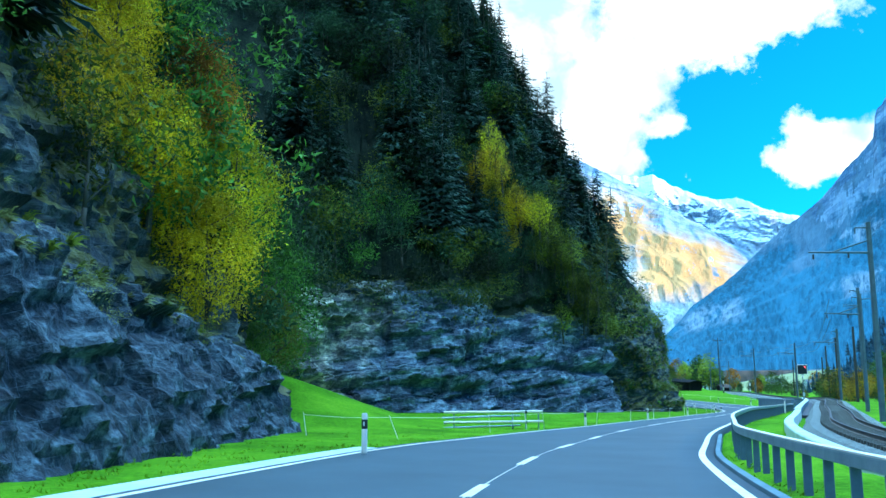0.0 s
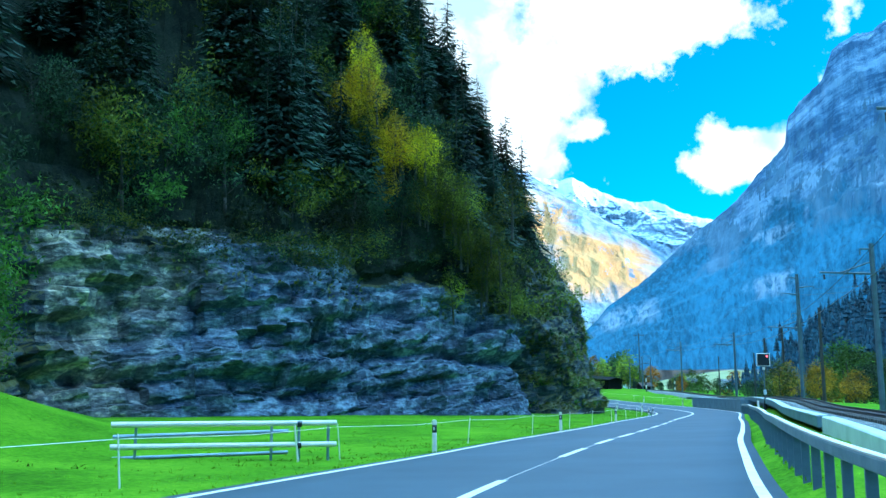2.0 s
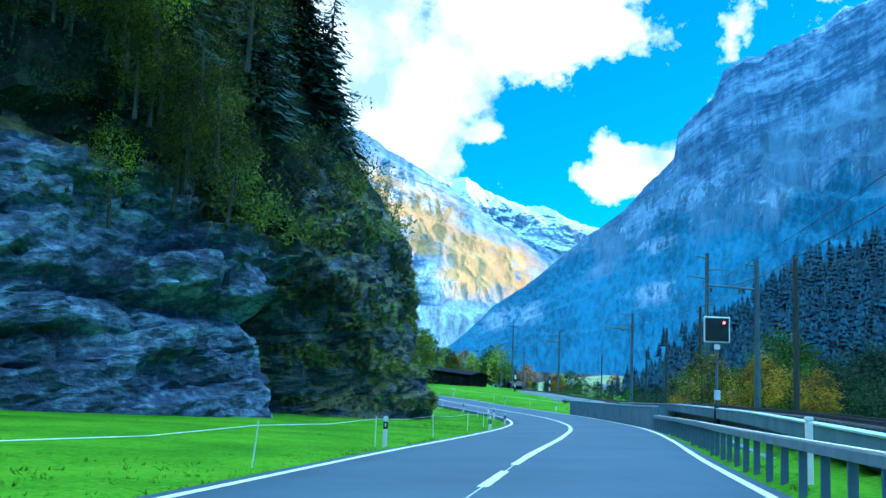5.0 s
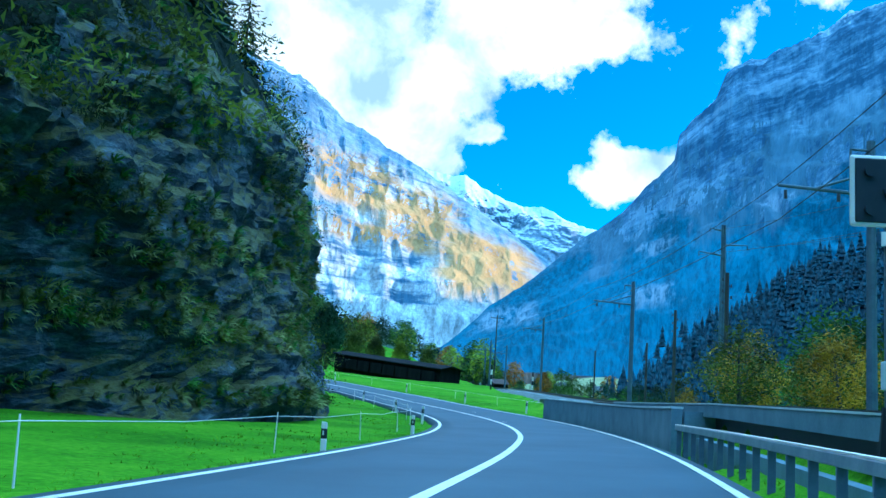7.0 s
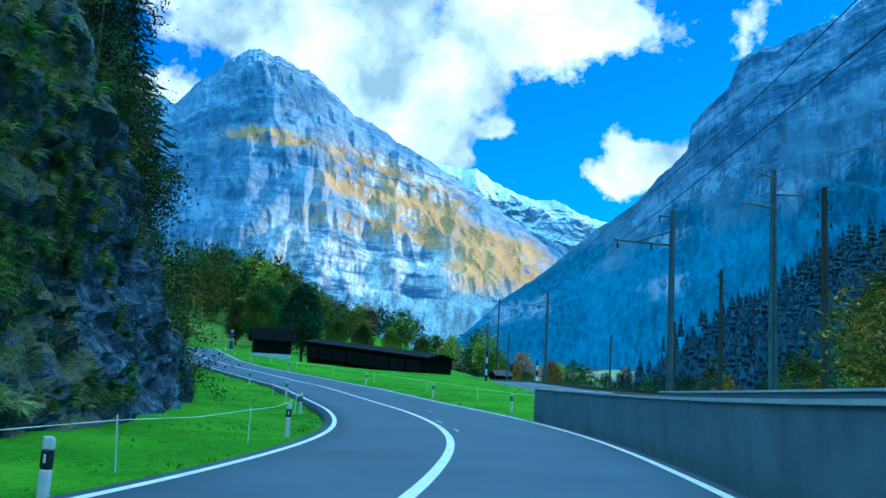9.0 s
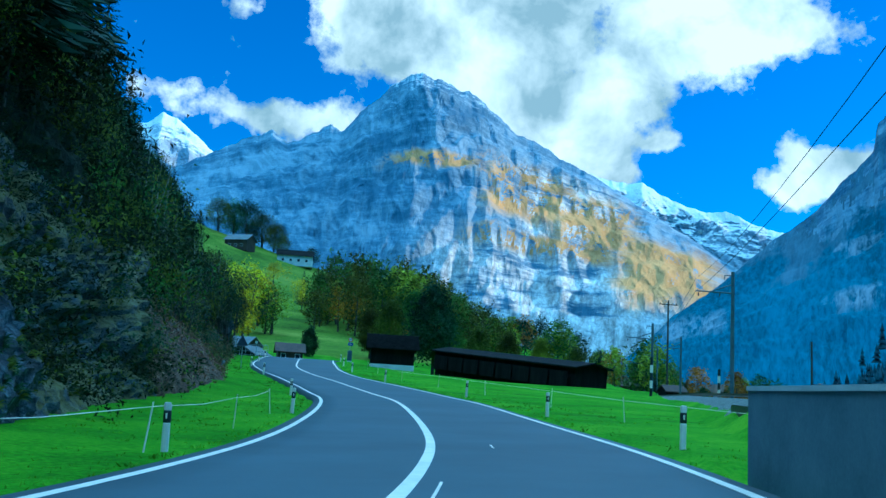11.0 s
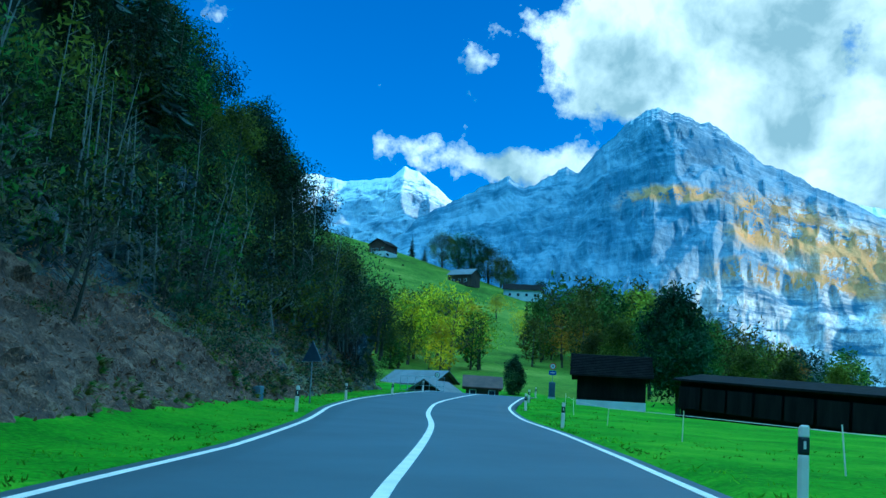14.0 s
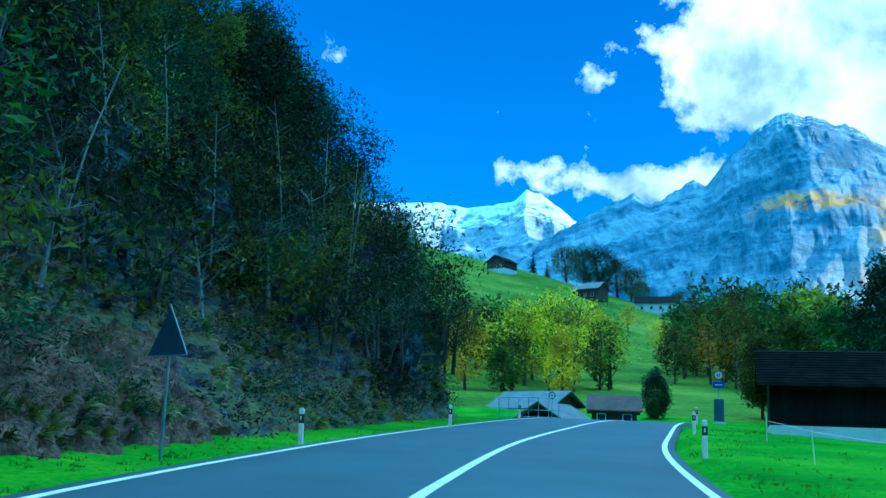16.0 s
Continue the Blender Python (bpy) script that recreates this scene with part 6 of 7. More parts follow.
bmesh.ops.solidify(bm, geom=bm.faces[:], thickness=0.03)
plate = part("plate", bm, M["sign_back"], tri)
bm = rod(bmesh.new(), (0.57, -0.02, 2.05), (0.0, -0.02, 3.10), 0.014, 0.014, 5)
rod(bm, (-0.57, -0.02, 2.05), (0.57, -0.02, 2.05), 0.014, 0.014, 5)
part("rim", bm, M["steel"], plate, "bright metal rim")


def round_sign(x, y, disc_h, label, blue=False):
    root = thing("road_sign", label, "road sign", at=(x, y, gz(x, y)), turn=8)
    part("post", rod(bmesh.new(), (0, 0.06, -0.3), (0, 0.06, disc_h + 0.3), 0.035, 0.035, 8), M["steel"], root)
    disc = part("disc", rod(bmesh.new(), (0, 0.0, disc_h), (0, 0.03, disc_h), 0.32, 0.32, 24), M["black"] if not blue else M["sign_red"], root, "dark rimmed round sign")
    part("disc_face", rod(bmesh.new(), (0, -0.012, disc_h), (0, -0.002, disc_h), 0.24, 0.24, 24), M["pale"], disc)
    bm = box(bmesh.new(), 0.06, 0.008, 0.2, x=-0.06, y=-0.018, z=disc_h - 0.1)
    box(bm, 0.06, 0.008, 0.2, x=0.06, y=-0.018, z=disc_h - 0.1)
    part("number_bar", bm, M["black"], disc)
    if blue:
        pl = part("plate", box(bmesh.new(), 0.72, 0.03, 0.42, z=disc_h - 0.85, bevel=0.01), M["sign_blue"], root, "blue plate")
        part("text_bar", box(bmesh.new(), 0.46, 0.006, 0.06, y=-0.02, z=disc_h - 0.66), M["white"], pl)
        part("cabinet", box(bmesh.new(), 0.62, 0.4, 1.5, y=0.1, z=0.15, bevel=0.03), M["sign_back"], root, "dark grey cabinet")
        part("plinth", box(bmesh.new(), 0.7, 0.5, 0.3, y=0.1, z=-0.1, bevel=0.02), M["pale"], root)
    return root


round_sign(37.9, 268.5, 3.2, "round road sign above a blue plate and a dark cabinet", True)
round_sign(20.5, 292, 2.6, "dark round road sign on a steel post")
mile = thing("marker_stone", "small weathered concrete marker stone on the grass verge", "marker", at=(30.65, 216.5, gz(30.65, 216.5)), turn=-20)
part("stone", box(bmesh.new(), 0.46, 0.30, 0.72, z=-0.1, bevel=0.05), M["concrete"], mile)


MARK = (-9.75, 12.86)
block = thing("marker_block", "small white marker block at the foot of the netted rock", "marker", at=(MARK[0], MARK[1], gz(MARK[0], MARK[1])), turn=12)
part("block", box(bmesh.new(), 0.26, 0.2, 0.42, z=-0.1, bevel=0.03), M["white"], block)


# ---- buildings ----
def gable_roof(bm, lx, ly, z0, rise, over=0.5, thick=0.14, axis="x"):
    """Two slabs; the ridge runs along axis."""
    half = ly / 2 + over if axis == "x" else lx / 2 + over
    ln = lx / 2 + over if axis == "x" else ly / 2 + over
    drop = rise * over / (half - over)
    for s in (-1, 1):
        pts = [(-ln, 0, z0 + rise), (ln, 0, z0 + rise), (ln, s * half, z0 - drop), (-ln, s * half, z0 - drop)]
        if axis == "y":
            pts = [(b, a, c) for a, b, c in pts]
        lo = [bm.verts.new(p) for p in pts]
        hi = [bm.verts.new((p[0], p[1], p[2] + thick)) for p in pts]
        bm.faces.new(lo)
        bm.faces.new(hi)
        for i in range(4):
            bm.faces.new((lo[i], lo[(i + 1) % 4], hi[(i + 1) % 4], hi[i]))
    bmesh.ops.recalc_face_normals(bm, faces=bm.faces)
    return bm


def walls(bm, lx, ly, z, axis, rise):
    """A hollow-looking body with gables."""
    box(bm, lx, ly, z)
    n = 0.02
    if axis == "x":
        for s in (-1, 1):
            vs = [bm.verts.new((s * (lx / 2 - n), a, b)) for a, b in ((-ly / 2, z), (ly / 2, z), (0, z + rise))]
            bm.faces.new(vs)
    else:
        for s in (-1, 1):
            vs = [bm.verts.new((a, s * (ly / 2 - n), b)) for a, b in ((-lx / 2, z), (lx / 2, z), (0, z + rise))]
            bm.faces.new(vs)
    return bm


def chalet(x, y, lx, ly, tall, rise, wall_mat, roof_mat, label, turn=0.0, axis="x", plinth=0.0, windows=(), z=None, over=0.7, name="chalet"):
    root = thing(name, label, "house" if name == "chalet" else "barn", at=(x, y, (gz(x, y) if z is None else z) - 0.2), turn=turn)
    if plinth:
        part("plinth", box(bmesh.new(), lx + 0.04, ly + 0.04, plinth + 0.2, bevel=0.01), M["plaster"], root, "white plastered base")
    bm = walls(bmesh.new(), lx, ly, tall, axis, rise)
    bmesh.ops.translate(bm, verts=bm.verts, vec=(0, 0, 0.0))
    part("wall", bm, M[wall_mat], root)
    part("roof", gable_roof(bmesh.new(), lx, ly, tall + 0.02, rise, over, 0.16, axis), M[roof_mat], root)
    for wx, wz, ww, wh in windows:
        w = part("window", box(bmesh.new(), ww, 0.06, wh, x=wx, y=-ly / 2 - 0.03, z=wz), M["glass"], root)
        bm = bmesh.new()
        for s in (-1, 1):
            box(bm, 0.09, 0.1, wh + 0.18, x=wx + s * (ww / 2 + 0.045), y=-ly / 2 - 0.04, z=wz - 0.09)
        box(bm, ww, 0.1, 0.09, x=wx, y=-ly / 2 - 0.04, z=wz + wh)
        box(bm, ww + 0.18, 0.14, 0.09, x=wx, y=-ly / 2 - 0.05, z=wz - 0.09)
        part("frame", bm, M["plaster"], w)
    return root


hut = chalet(44.2, 257.5, 5.6, 4.6, 3.0, 1.5, "planks", "roof_dark", "small black timber barn on a pale concrete base", 4, "x", 0.5, name="barn", over=0.6)
for k in range(12):
    part("roof_batten", box(bmesh.new(), 6.8, 0.05, 0.05, y=-2.82 + k * 0.235, z=2.86 + k * 0.153), M["roof_dark"], hut)
for k in range(9):
    part("wall_board", box(bmesh.new(), 0.5, 0.03, 2.15, x=-2.48 + k * 0.62, y=-2.32, z=0.95), M["planks"], hut)
p0, p1 = Vector((50.5, 264, 0)), Vector((68.6, 237.5, 0))
mid = (p0 + p1) / 2
shed = chalet(mid.x, mid.y, 27, 5.0, 2.5, 0.5, "planks", "roof_dark", "long low black timber shed across the meadow", math.degrees(math.atan2(p1.y - p0.y, p1.x - p0.x)), "x", name="barn", z=min(gz(p0.x, p0.y), gz(p1.x, p1.y)) + 0.5, over=0.5)
shed.matrix_basis = Matrix.Translation((mid.x, mid.y, 4.25)) @ Matrix.Rotation(math.atan2(p1.y - p0.y, p1.x - p0.x), 4, "Z") @ Matrix.Rotation(radians(4.4), 4, "Y")
part("skirting", box(bmesh.new(), 26.8, 4.8, 1.5, z=-1.5), M["planks"], shed)
for k in range(8):
    part("wall_board", box(bmesh.new(), 2.9, 0.04, 1.8, x=-11.4 + 3.25 * k, y=-3.03, z=0.15), M["planks"], shed)
chalet(10.5, 322, 9.5, 7, 2.2, 2.0, "brown", "roof_grey", "timber farmhouse with a grey sheet roof", -22, "x", name="chalet", z=gz(10.5, 322) - 2.2)
chalet(17.0, 306, 5.0, 5, 1.9, 1.4, "planks", "roof_grey", "open timber shed with a grey sheet roof", -20, "y", name="barn", z=gz(17.0, 306) - 1.4)
chalet(25.6, 296, 4.2, 4.4, 2.3, 1.3, "brown", "roof_red", "small brown timber chalet with a shallow roof", 12, "x", name="chalet", windows=[(-1.2, 1.0, 0.7, 0.8), (1.2, 1.0, 0.7, 0.8)], z=gz(25.6, 296) - 0.6, over=0.5)
chalet(-19, 615, 18, 9, 5.6, 3.0, "plaster", "roof_dark", "white chalet with a dark roof on the hillside", 5, "x", windows=[(-6, 2.3, 1.2, 1.3), (-2, 2.3, 1.2, 1.3), (2, 2.3, 1.2, 1.3), (6, 2.3, 1.2, 1.3)], z=gz(-19, 615) - 1.2)
chalet(-46, 604, 12.5, 9, 5.8, 3.0, "brown", "roof_grey", "dark timber chalet with a grey roof on the hillside", -18, "x", windows=[(-3.4, 2.2, 1.2, 1.2), (0, 2.2, 1.2, 1.2), (3.4, 2.2, 1.2, 1.2)], z=gz(-46, 604) - 1.8)
chalet(-90, 612, 10, 10, 6.4, 2.8, "roof_red", "roof_dark", "red-brown timber chalet on a white base on the hillside", -20, "y", plinth=2.6, windows=[(-3, 3.2, 1.2, 1.2), (0, 3.2, 1.2, 1.2), (3, 3.2, 1.2, 1.2)], z=gz(-90, 612) - 2.0)
chalet(110, 560, 14, 10, 5.0, 3.5, "plaster", "roof_grey", "white house with a grey roof in the valley", 10, "x", windows=[(-3, 2, 1.4, 1.4), (3, 2, 1.4, 1.4)])
chalet(128, 470, 12, 9, 4.5, 3.0, "brown", "roof_red", "brown timber house in the valley", -12, "x", windows=[(-3, 2, 1.3, 1.3), (3, 2, 1.3, 1.3)])
chalet(150, 520, 13, 9, 5.0, 3.2, "plaster", "roof_red", "white house with a red-brown roof in the valley", 20, "x", windows=[(-3, 2, 1.3, 1.3), (3, 2, 1.3, 1.3)])


# cattle pen of tubes by the farm
pen = thing("cattle_pen", "galvanised tubular cattle pen beside the road", "fence", at=(22.0, 279, gz(22, 279)), turn=-4)
for z in (0.2, 0.75, 1.75):
    part("rail", rod(bmesh.new(), (-2.6, 0, z), (2.6, 0, z), 0.03, 0.03, 6), M["steel"], pen)
for k in range(7):
    part("post", rod(bmesh.new(), (-2.6 + k * 0.866, 0, -0.2), (-2.6 + k * 0.866, 0, 1.75), 0.03, 0.03, 6), M["steel"], pen)

# ---- trees on the hillside and in the valley ----
rh = np.random.default_rng(21)
for x, y, h, mat in [(50, 277, 15.0, "leaf_dark"), (58, 300, 10, "leaf_olive"), (64, 304, 9.5, "leaf_olive"), (70, 302, 9, "leaf_lime"), (76, 300, 8, "leaf_olive"), (42, 318, 13, "leaf_olive"), (46, 335, 15, "leaf_green"), (38, 322, 11, "leaf_olive"), (54, 312, 11, "leaf_green")]:
    put_tree((x, y, gz(x, y) - 0.8), h, mat, "beside the meadow barns", 0.95, DENSE_CROWNS)
for _ in range(60):
    x, y = rh.uniform(18, 62), rh.uniform(385, 490)
    far_tree(x, y, rh.uniform(13, 26), ["leaf_green", "leaf_olive", "leaf_green", "leaf_olive", "leaf_lime", "leaf_lime"][int(rh.integers(6))], rh.uniform(0.8, 1.1))
for x, y, h, mat in [(25, 395, 13, "leaf_orange"), (33, 440, 15, "leaf_green"), (8, 445, 10, "leaf_yellow"), (-2, 358, 15, "leaf_yellow"), (3, 362, 17, "leaf_lime"), (6, 356, 15, "leaf_yellow"), (-6, 366, 16, "leaf_lime"), (12, 362, 13, "leaf_lime"), (-10, 380, 12, "leaf_dark"), (60, 318, 13, "leaf_olive"), (52, 325, 14, "leaf_green")]:
    put_tree((x, y, gz(x, y) - 0.3), h, mat, "on the far hillside", 1.0)
put_tree((26.8, 314, gz(26.8, 314) - 1.2), 7.0, "leaf_dark", "clipped to a cone beside the road", 0.95, DENSE_CROWNS)
for x, y, h, wide in [(17, 432, 11, 1.0), (14, 440, 9, 1.1)]:
    put_spruce((x, y, gz(x, y) - 0.3), h, "standing alone on the hillside", wide)
for _ in range(70):
    x, y = rh.uniform(40, 130), rh.uniform(330, 560)
    mat = ["leaf_olive", "leaf_dark", "leaf_green", "leaf_lime", "leaf_lime", "leaf_orange", "leaf_green"][int(rh.integers(7))]
    far_tree(x, y, rh.uniform(8, 15), mat)
for x, y, h, mat in [(-20, 470, 9, "leaf_yellow"), (-26, 480, 9, "leaf_lime"), (-14, 520, 10, "leaf_yellow"),
                     (-36, 430, 11, "leaf_yellow"), (-22, 415, 10, "leaf_lime"), (-44, 440, 12, "leaf_lime"), (-6, 410, 8, "leaf_green"), (-12, 372, 6, "leaf_lime"), (-26, 395, 9, "leaf_dark"), (0, 365, 7, "leaf_yellow"), (4, 352, 7, "leaf_lime")]:
    put_tree((x, y, gz(x, y) - 0.4), h, mat, "on the far hillside", 1.1)
for _ in range(46):
    x, y = rh.uniform(-40, 14), rh.uniform(340, 440)
    if x > 14 - (y - 345) * 0.22:
        continue
    put_tree((x, y, gz(x, y) - rh.uniform(0.8, 2.0)), rh.uniform(8, 16), ["leaf_lime", "leaf_yellow", "leaf_green", "leaf_olive", "leaf_olive", "leaf_dark"][int(rh.integers(6))], "on the far hillside", rh.uniform(0.9, 1.4), FAR_CROWNS)
for x, y, h, mat in [(-64, 632, 20, "leaf_olive"), (-57, 640, 23, "leaf_green"), (-49, 636, 25, "leaf_dark"), (-41, 640, 22, "leaf_olive"), (-34, 636, 18, "leaf_olive"), (-29, 630, 12, "leaf_olive"), (-12, 628, 12, "leaf_dark"), (2, 622, 13, "leaf_olive"), (12, 616, 13, "leaf_green")]:
    put_tree((x, y, gz(x, y) - 1.0), h, mat, "behind the hillside houses", 1.45, BIG_CROWNS)
for x, y, h in [(8, 352, 15), (-20, 425, 13), (-5, 398, 12), (12, 360, 9), (-30, 440, 11), (15, 600, 20), (30, 600, 16), (5, 560, 12)]:
    put_bare((x, y, gz(x, y) - 0.3), h)
for x, y, h in [(-83, 640, 14), (-77, 644, 11), (5, 470, 14), (12, 476, 10), (8, 500, 15)]:
    put_spruce((x, y, gz(x, y) - 0.3), h, "on the far hillside")
for _ in range(48):
    y = rh.uniform(225, 420)
    e = rh.uniform(8, 40)
    i = int(np.argmin(np.abs(TRACK[:, 1] - y)))
    x = TRACK[i, 0] + e
    mat = ["leaf_orange", "leaf_olive", "leaf_green", "leaf_dark", "leaf_dark", "leaf_green", "leaf_dark"][int(rh.integers(7))]
    put_tree((x, y, gz(x, y) - 0.4), rh.uniform(3.0, 6.5), mat, "beyond the railway", 1.2, FAR_CROWNS)
for x, y, h, mat in [(104, 208, 11, "leaf_olive"), (112, 214, 12, "leaf_green"), (120, 208, 12, "leaf_green"), (128, 214, 11, "leaf_dark"), (136, 208, 11, "leaf_olive"), (98, 196, 7, "leaf_orange"), (93, 206, 6, "leaf_orange"), (112, 190, 9, "leaf_olive"), (124, 192, 9, "leaf_orange"), (134, 190, 10, "leaf_dark"), (146, 200, 12, "leaf_green"), (118, 232, 13, "leaf_dark"), (132, 236, 13, "leaf_olive"), (150, 226, 12, "leaf_dark"), (106, 232, 10, "leaf_olive")]:
    put_tree((x, y, gz(x, y) - 0.4), h * 0.85, mat, "beyond the railway", 1.3, FAR_CROWNS)
for _ in range(45):
    y = rh.uniform(330, 700)
    x = rh.uniform(110, 330)
    mat = ["leaf_orange", "leaf_olive", "leaf_yellow", "leaf_green"][int(rh.integers(4))]
    far_tree(x, y, rh.uniform(7, 12), mat, 1.3)

join_piles("distant", "far_trees", "mixed autumn trees over the far hillside and valley")


for x, y, h, mat, wide in [(-13.2, 57, 17, "leaf_dark", 1.0), (-15.4, 66, 14, "leaf_green", 1.1), (-16.2, 73, 10, "leaf_green", 1.0), (-12.5, 50, 11, "leaf_green", 1.0), (-10.8, 45, 6, "leaf_olive", 1.2)]:
    put_tree((x, y, gz(x, y) - 0.2), h, mat, "at the top of the grass bank", wide, BIG_CROWNS)

for x, y, h, mat in [(57.4, 131.6, 4.8, "leaf_olive"), (59.6, 134.6, 4.6, "leaf_orange"), (62.8, 131.0, 4.4, "leaf_olive"), (60.4, 127.2, 4.6, "leaf_orange"), (63.5, 125.0, 4.0, "leaf_orange"), (65.5, 137.0, 4.6, "leaf_olive"), (66.4, 128.5, 5.0, "leaf_dark"),
                     (72, 142, 8, "leaf_green"), (79, 139, 8.5, "leaf_dark"), (76, 150, 9, "leaf_green"), (86, 148, 9, "leaf_dark"), (83, 158, 9, "leaf_green"), (94, 158, 10, "leaf_dark"), (92, 168, 9, "leaf_olive"), (70, 131, 6, "leaf_dark"), (76, 128, 7, "leaf_dark")]:
    put_tree((x, y, gz(x, y) - 0.6), h * 1.22, mat, "beside the railway", 1.35, FULL_CROWNS)
for x, y, h in [(70.8, 227.0, 3.8), (79.2, 232.0, 3.5)]:
    root = thing("striped_post", "black and white striped post beside the railway", "post", "striped posts", at=(x, y, gz(x, y)))
    for k in range(5):
        part("band", rod(bmesh.new(), (0, 0, h * k / 5 - (0.3 if k == 0 else 0.0)), (0, 0, h * (k + 1) / 5), 0.14, 0.14, 10), M["black"] if k % 2 == 0 else M["white"], root)
put_spruce((87.5, 291, gz(87.5, 291) - 0.2), 5.0, "beside a small shed", 1.5)
chalet(90.0, 289, 3.4, 3.0, 1.7, 0.9, "planks", "roof_red", "small dark shed with a pinkish red roof", 10, "x", name="barn", over=0.3)

# pale meadow far down the valley, its sunlight put into the colour
mx, my = np.meshgrid(np.linspace(-180, 180, 37), np.linspace(-260, 260, 41))
mz = 4.0 + 25 * np.exp(-(mx / 75) ** 2 - (my / 110) ** 2) * (1 + 0.12 * np.sin(mx * 0.05) * np.cos(my * 0.04)) - 6
ids = np.arange(mx.size).reshape(mx.shape)
quads = np.stack([ids[:-1, :-1], ids[:-1, 1:], ids[1:, 1:], ids[1:, :-1]], -1).reshape(-1, 4)
knoll = mesh_object("meadow_knoll", np.c_[mx.ravel() + 300, my.ravel() + 760, mz.ravel()].tolist(), quads.tolist(), M["sunlit_straw"])
tagged(knoll, "meadow on a far knoll in the valley, its sunlight put into the pale yellow", "meadow", kind="structure")
for x, y, turn in [(268, 660, 10), (292, 655, -15), (318, 668, 25), (250, 690, 5)]:
    chalet(x, y, 12, 9, 4.6, 3.0, "plaster", "roof_grey", "pale house with a grey roof below the far meadow", turn, "x", windows=[(-3, 2, 1.4, 1.4), (3, 2, 1.4, 1.4)], z=float(4.0 + 25 * math.exp(-((x - 300) / 75) ** 2 - ((y - 760) / 110) ** 2) - 6.2))

# ---- slender saplings and fallen leaves on the bank ----
rs = np.random.default_rng(91)
for k in range(26):
    y = rs.uniform(196, 246)
    i = cliff_index(30, y)
    p = cliff_at(i, rs.uniform(4.5, 9.5))
    ob = thing("sapling", "slender pale-stemmed sapling on the steep bank", "sapling", "saplings on the bank", at=(p.x + 0.8, p.y, p.z - 0.4), turn=float(rs.uniform(0, 360)))
    ln = rs.uniform(5.5, 9.0)
    lx, ly = rs.normal(0, 0.09, 2) * ln
    bm = rod(bmesh.new(), (0, 0, 0), (lx * 0.4, ly * 0.4, ln * 0.5), 0.045, 0.032, 6)
    rod(bm, (lx * 0.4, ly * 0.4, ln * 0.5), (lx, ly, ln), 0.032, 0.012, 5)
    for _ in range(5):
        s = rs.uniform(0.45, 0.95)
        a = rs.uniform(0, 6.283)
        rod(bm, (lx * s, ly * s, ln * s), (lx * s + math.cos(a) * 0.7, ly * s + math.sin(a) * 0.7, ln * s + 0.6), 0.012, 0.005, 4)
    part("stem", bm, M["pale_bark"], ob)
    lv, lf = [], []
    for _ in range(10):
        s = rs.uniform(0.5, 1.0)
        leaves_into(lv, lf, (lx * s + rs.normal(0, 0.4), ly * s + rs.normal(0, 0.4), ln * s + 0.2), 5, 0.22, 0.09, rs)
    me = bpy.data.meshes.new("foliage")
    me.from_pydata([tuple(v) for v in lv], [], lf)
    me.materials.append(M[["leaf_olive", "leaf_green", "leaf_lime"][k % 3]])
    new("foliage", me).parent = ob
for k in range(46):                                # leafless shrubs tangled over the bank
    y = rs.uniform(190, 252)
    p = cliff_at(cliff_index(30, y), rs.uniform(2.5, 8.5))
    ob = thing("shrub", "leafless grey-brown shrub tangled on the steep bank", "shrub", "bare shrubs on the bank", at=(p.x + 0.3, p.y, p.z - 0.4))
    sc = rs.uniform(0.28, 0.5)
    ob.matrix_basis = pose(p.x + 0.3, p.y, p.z - 0.4, *rs.uniform(-14, 14, 2), rs.uniform(0, 360)) @ Matrix.Diagonal((sc * 1.3, sc * 1.3, sc, 1))
    me = BARE[k % 3].copy()
    me.materials.clear()
    me.materials.append(M["pale_bark"] if k % 3 == 0 else M["bark"])
    new("branchwork", me).parent = ob
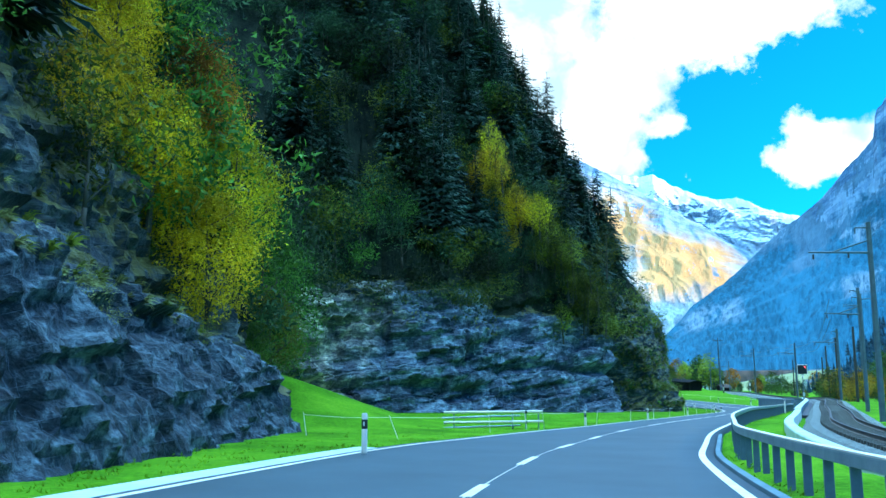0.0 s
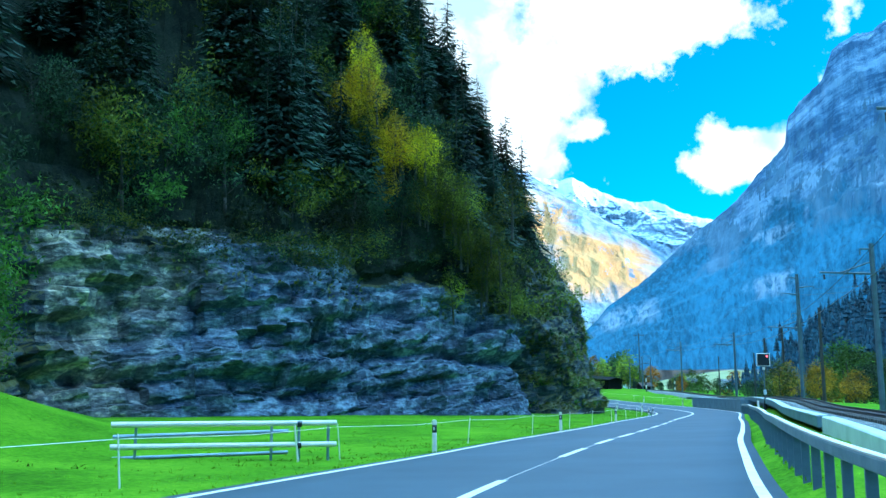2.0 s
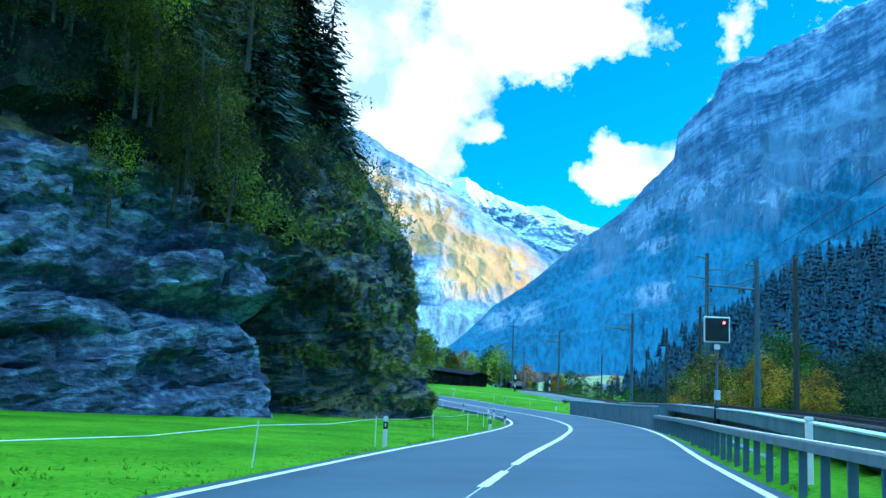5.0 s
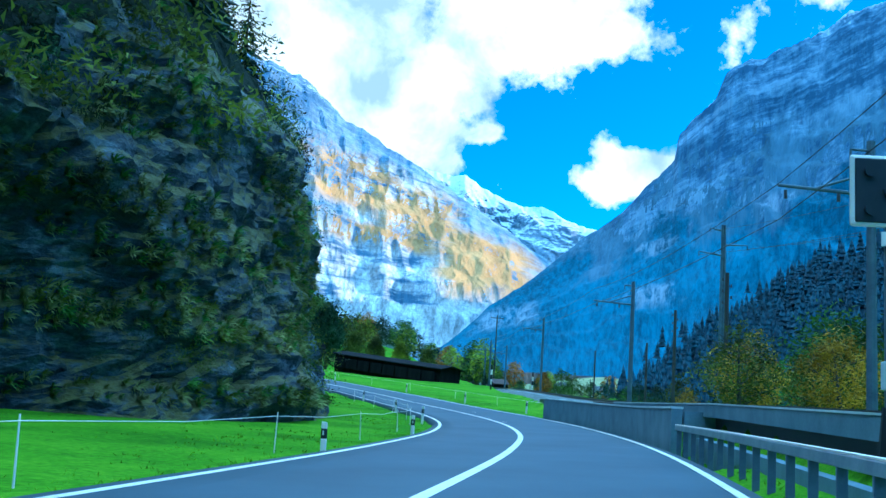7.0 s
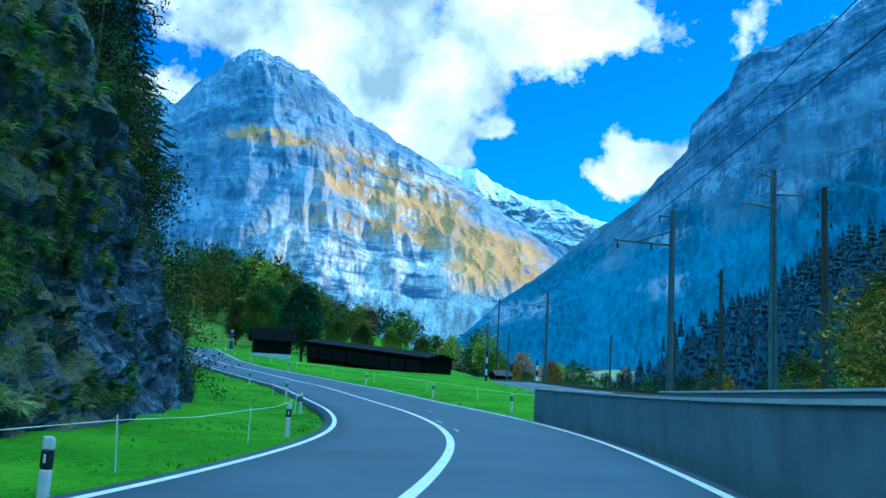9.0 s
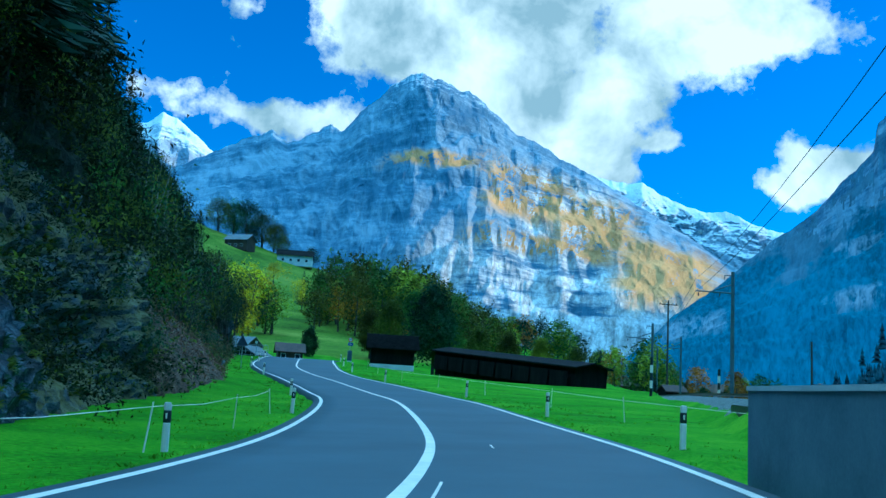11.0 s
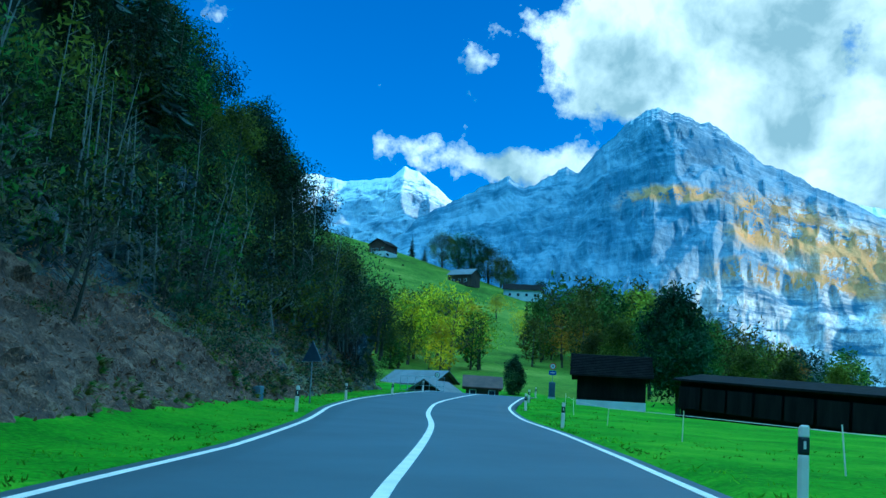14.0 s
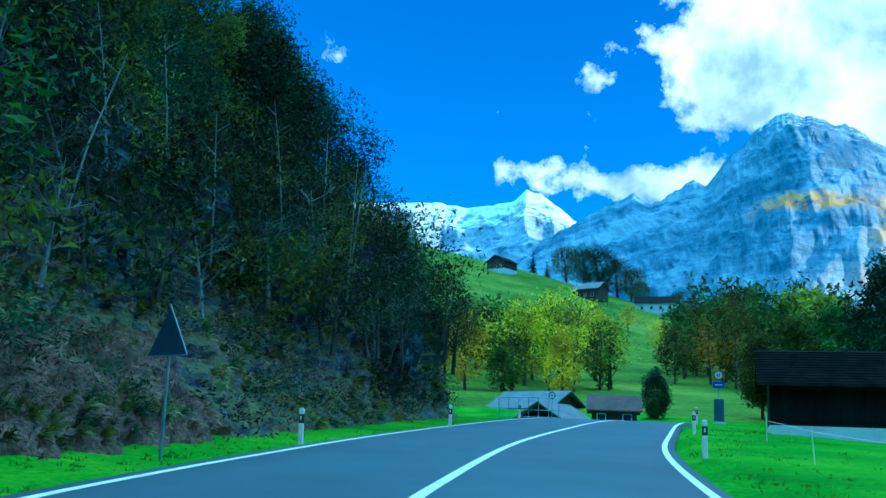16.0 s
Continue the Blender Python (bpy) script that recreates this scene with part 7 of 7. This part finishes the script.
for y, h, sx, sz in [(236, 7.2, 1.3, 2.2), (231, 9.0, 1.6, 1.8), (240, 4.6, 1.0, 1.6), (224, 10.5, 1.8, 2.0), (246, 6.4, 1.2, 2.6), (228, 5.2, 0.9, 1.2), (214, 8.0, 1.5, 1.6), (250, 3.0, 1.1, 1.8)]:
    i = cliff_index(30, y)
    p = cliff_at(i, h)
    bm = bmesh.new()
    bmesh.ops.create_icosphere(bm, subdivisions=4, radius=1.0)
    for v in bm.verts:
        q = v.co.copy()
        k = 1.0 + 0.35 * noise.noise((q * 1.3 + Vector((y, h, 0)))) + 0.22 * (noise.cell(q * 2.2 + Vector((y, 0, h))) - 0.5) + 0.10 * noise.noise(q * 6.0)
        v.co = Vector((q.x * sx * 0.7, q.y * sx, q.z * sz)) * k
    rockm = part("rock_outcrop", bm, M["rock_net"])
    rockm.matrix_basis = pose(p.x - 0.1, p.y, p.z, 0, 18, float(rs.uniform(-20, 20)))
    tagged(rockm, "jutting slab of bare grey rock on the wooded bank", "rock", "rock outcrops")
lv, lf = [], []
for _ in range(9000):
    i = cliff_index(30, rs.uniform(186, 250))
    p = cliff_at(i, rs.uniform(0.0, 5.0)) + Vector((rs.uniform(-0.1, 0.35), 0, rs.uniform(-0.05, 0.15)))
    leaves_into(lv, lf, tuple(p), 1, 0.15, rs.uniform(0.05, 0.12), rs)
litter = mesh_object("leaf_litter", lv, lf, M["litter"], False)
tagged(litter, "fallen brown leaves and twigs over the bank", "leaf litter", kind="stuff")


# ---- grass tufts along the verges ----
rg = np.random.default_rng(31)
tv, tf = [], []
for _ in range(6000):
    y = rg.uniform(-8, 262)
    i = int(np.argmin(np.abs(ROAD[:, 1] - y)))
    left = rg.uniform() < 0.62
    away = rg.exponential(3.2)
    d = -(half_left[i] + 0.75 + away) if left else half_right[i] + 0.7 + away * 0.8
    if not left and (y < 108 and d > 5.7 or 108 < y < 151):
        continue
    x, yy = ROAD[i] + road_right[i] * d
    tv.append((x, yy))
tz_ = ground_z([p[0] for p in tv], [p[1] for p in tv])
blades, faces_ = [], []
for (x, y), z in zip(tv, tz_):
    for _ in range(5):
        a, h, w = rg.uniform(0, 6.283), rg.uniform(0.02, 0.07), rg.uniform(0.012, 0.03)
        px, py = x + rg.normal(0, 0.08), y + rg.normal(0, 0.08)
        lx, ly = rg.normal(0, 0.06, 2)
        k = len(blades)
        blades += [(px - math.cos(a) * w, py - math.sin(a) * w, z - 0.03), (px + math.cos(a) * w, py + math.sin(a) * w, z - 0.03), (px + lx, py + ly, z + h)]
        faces_.append((k, k + 1, k + 2))
tufts = mesh_object("grass_tufts", blades, faces_, M["blade"], False)
tagged(tufts, "loose tufts of green grass along the road verges", "grass", kind="stuff")
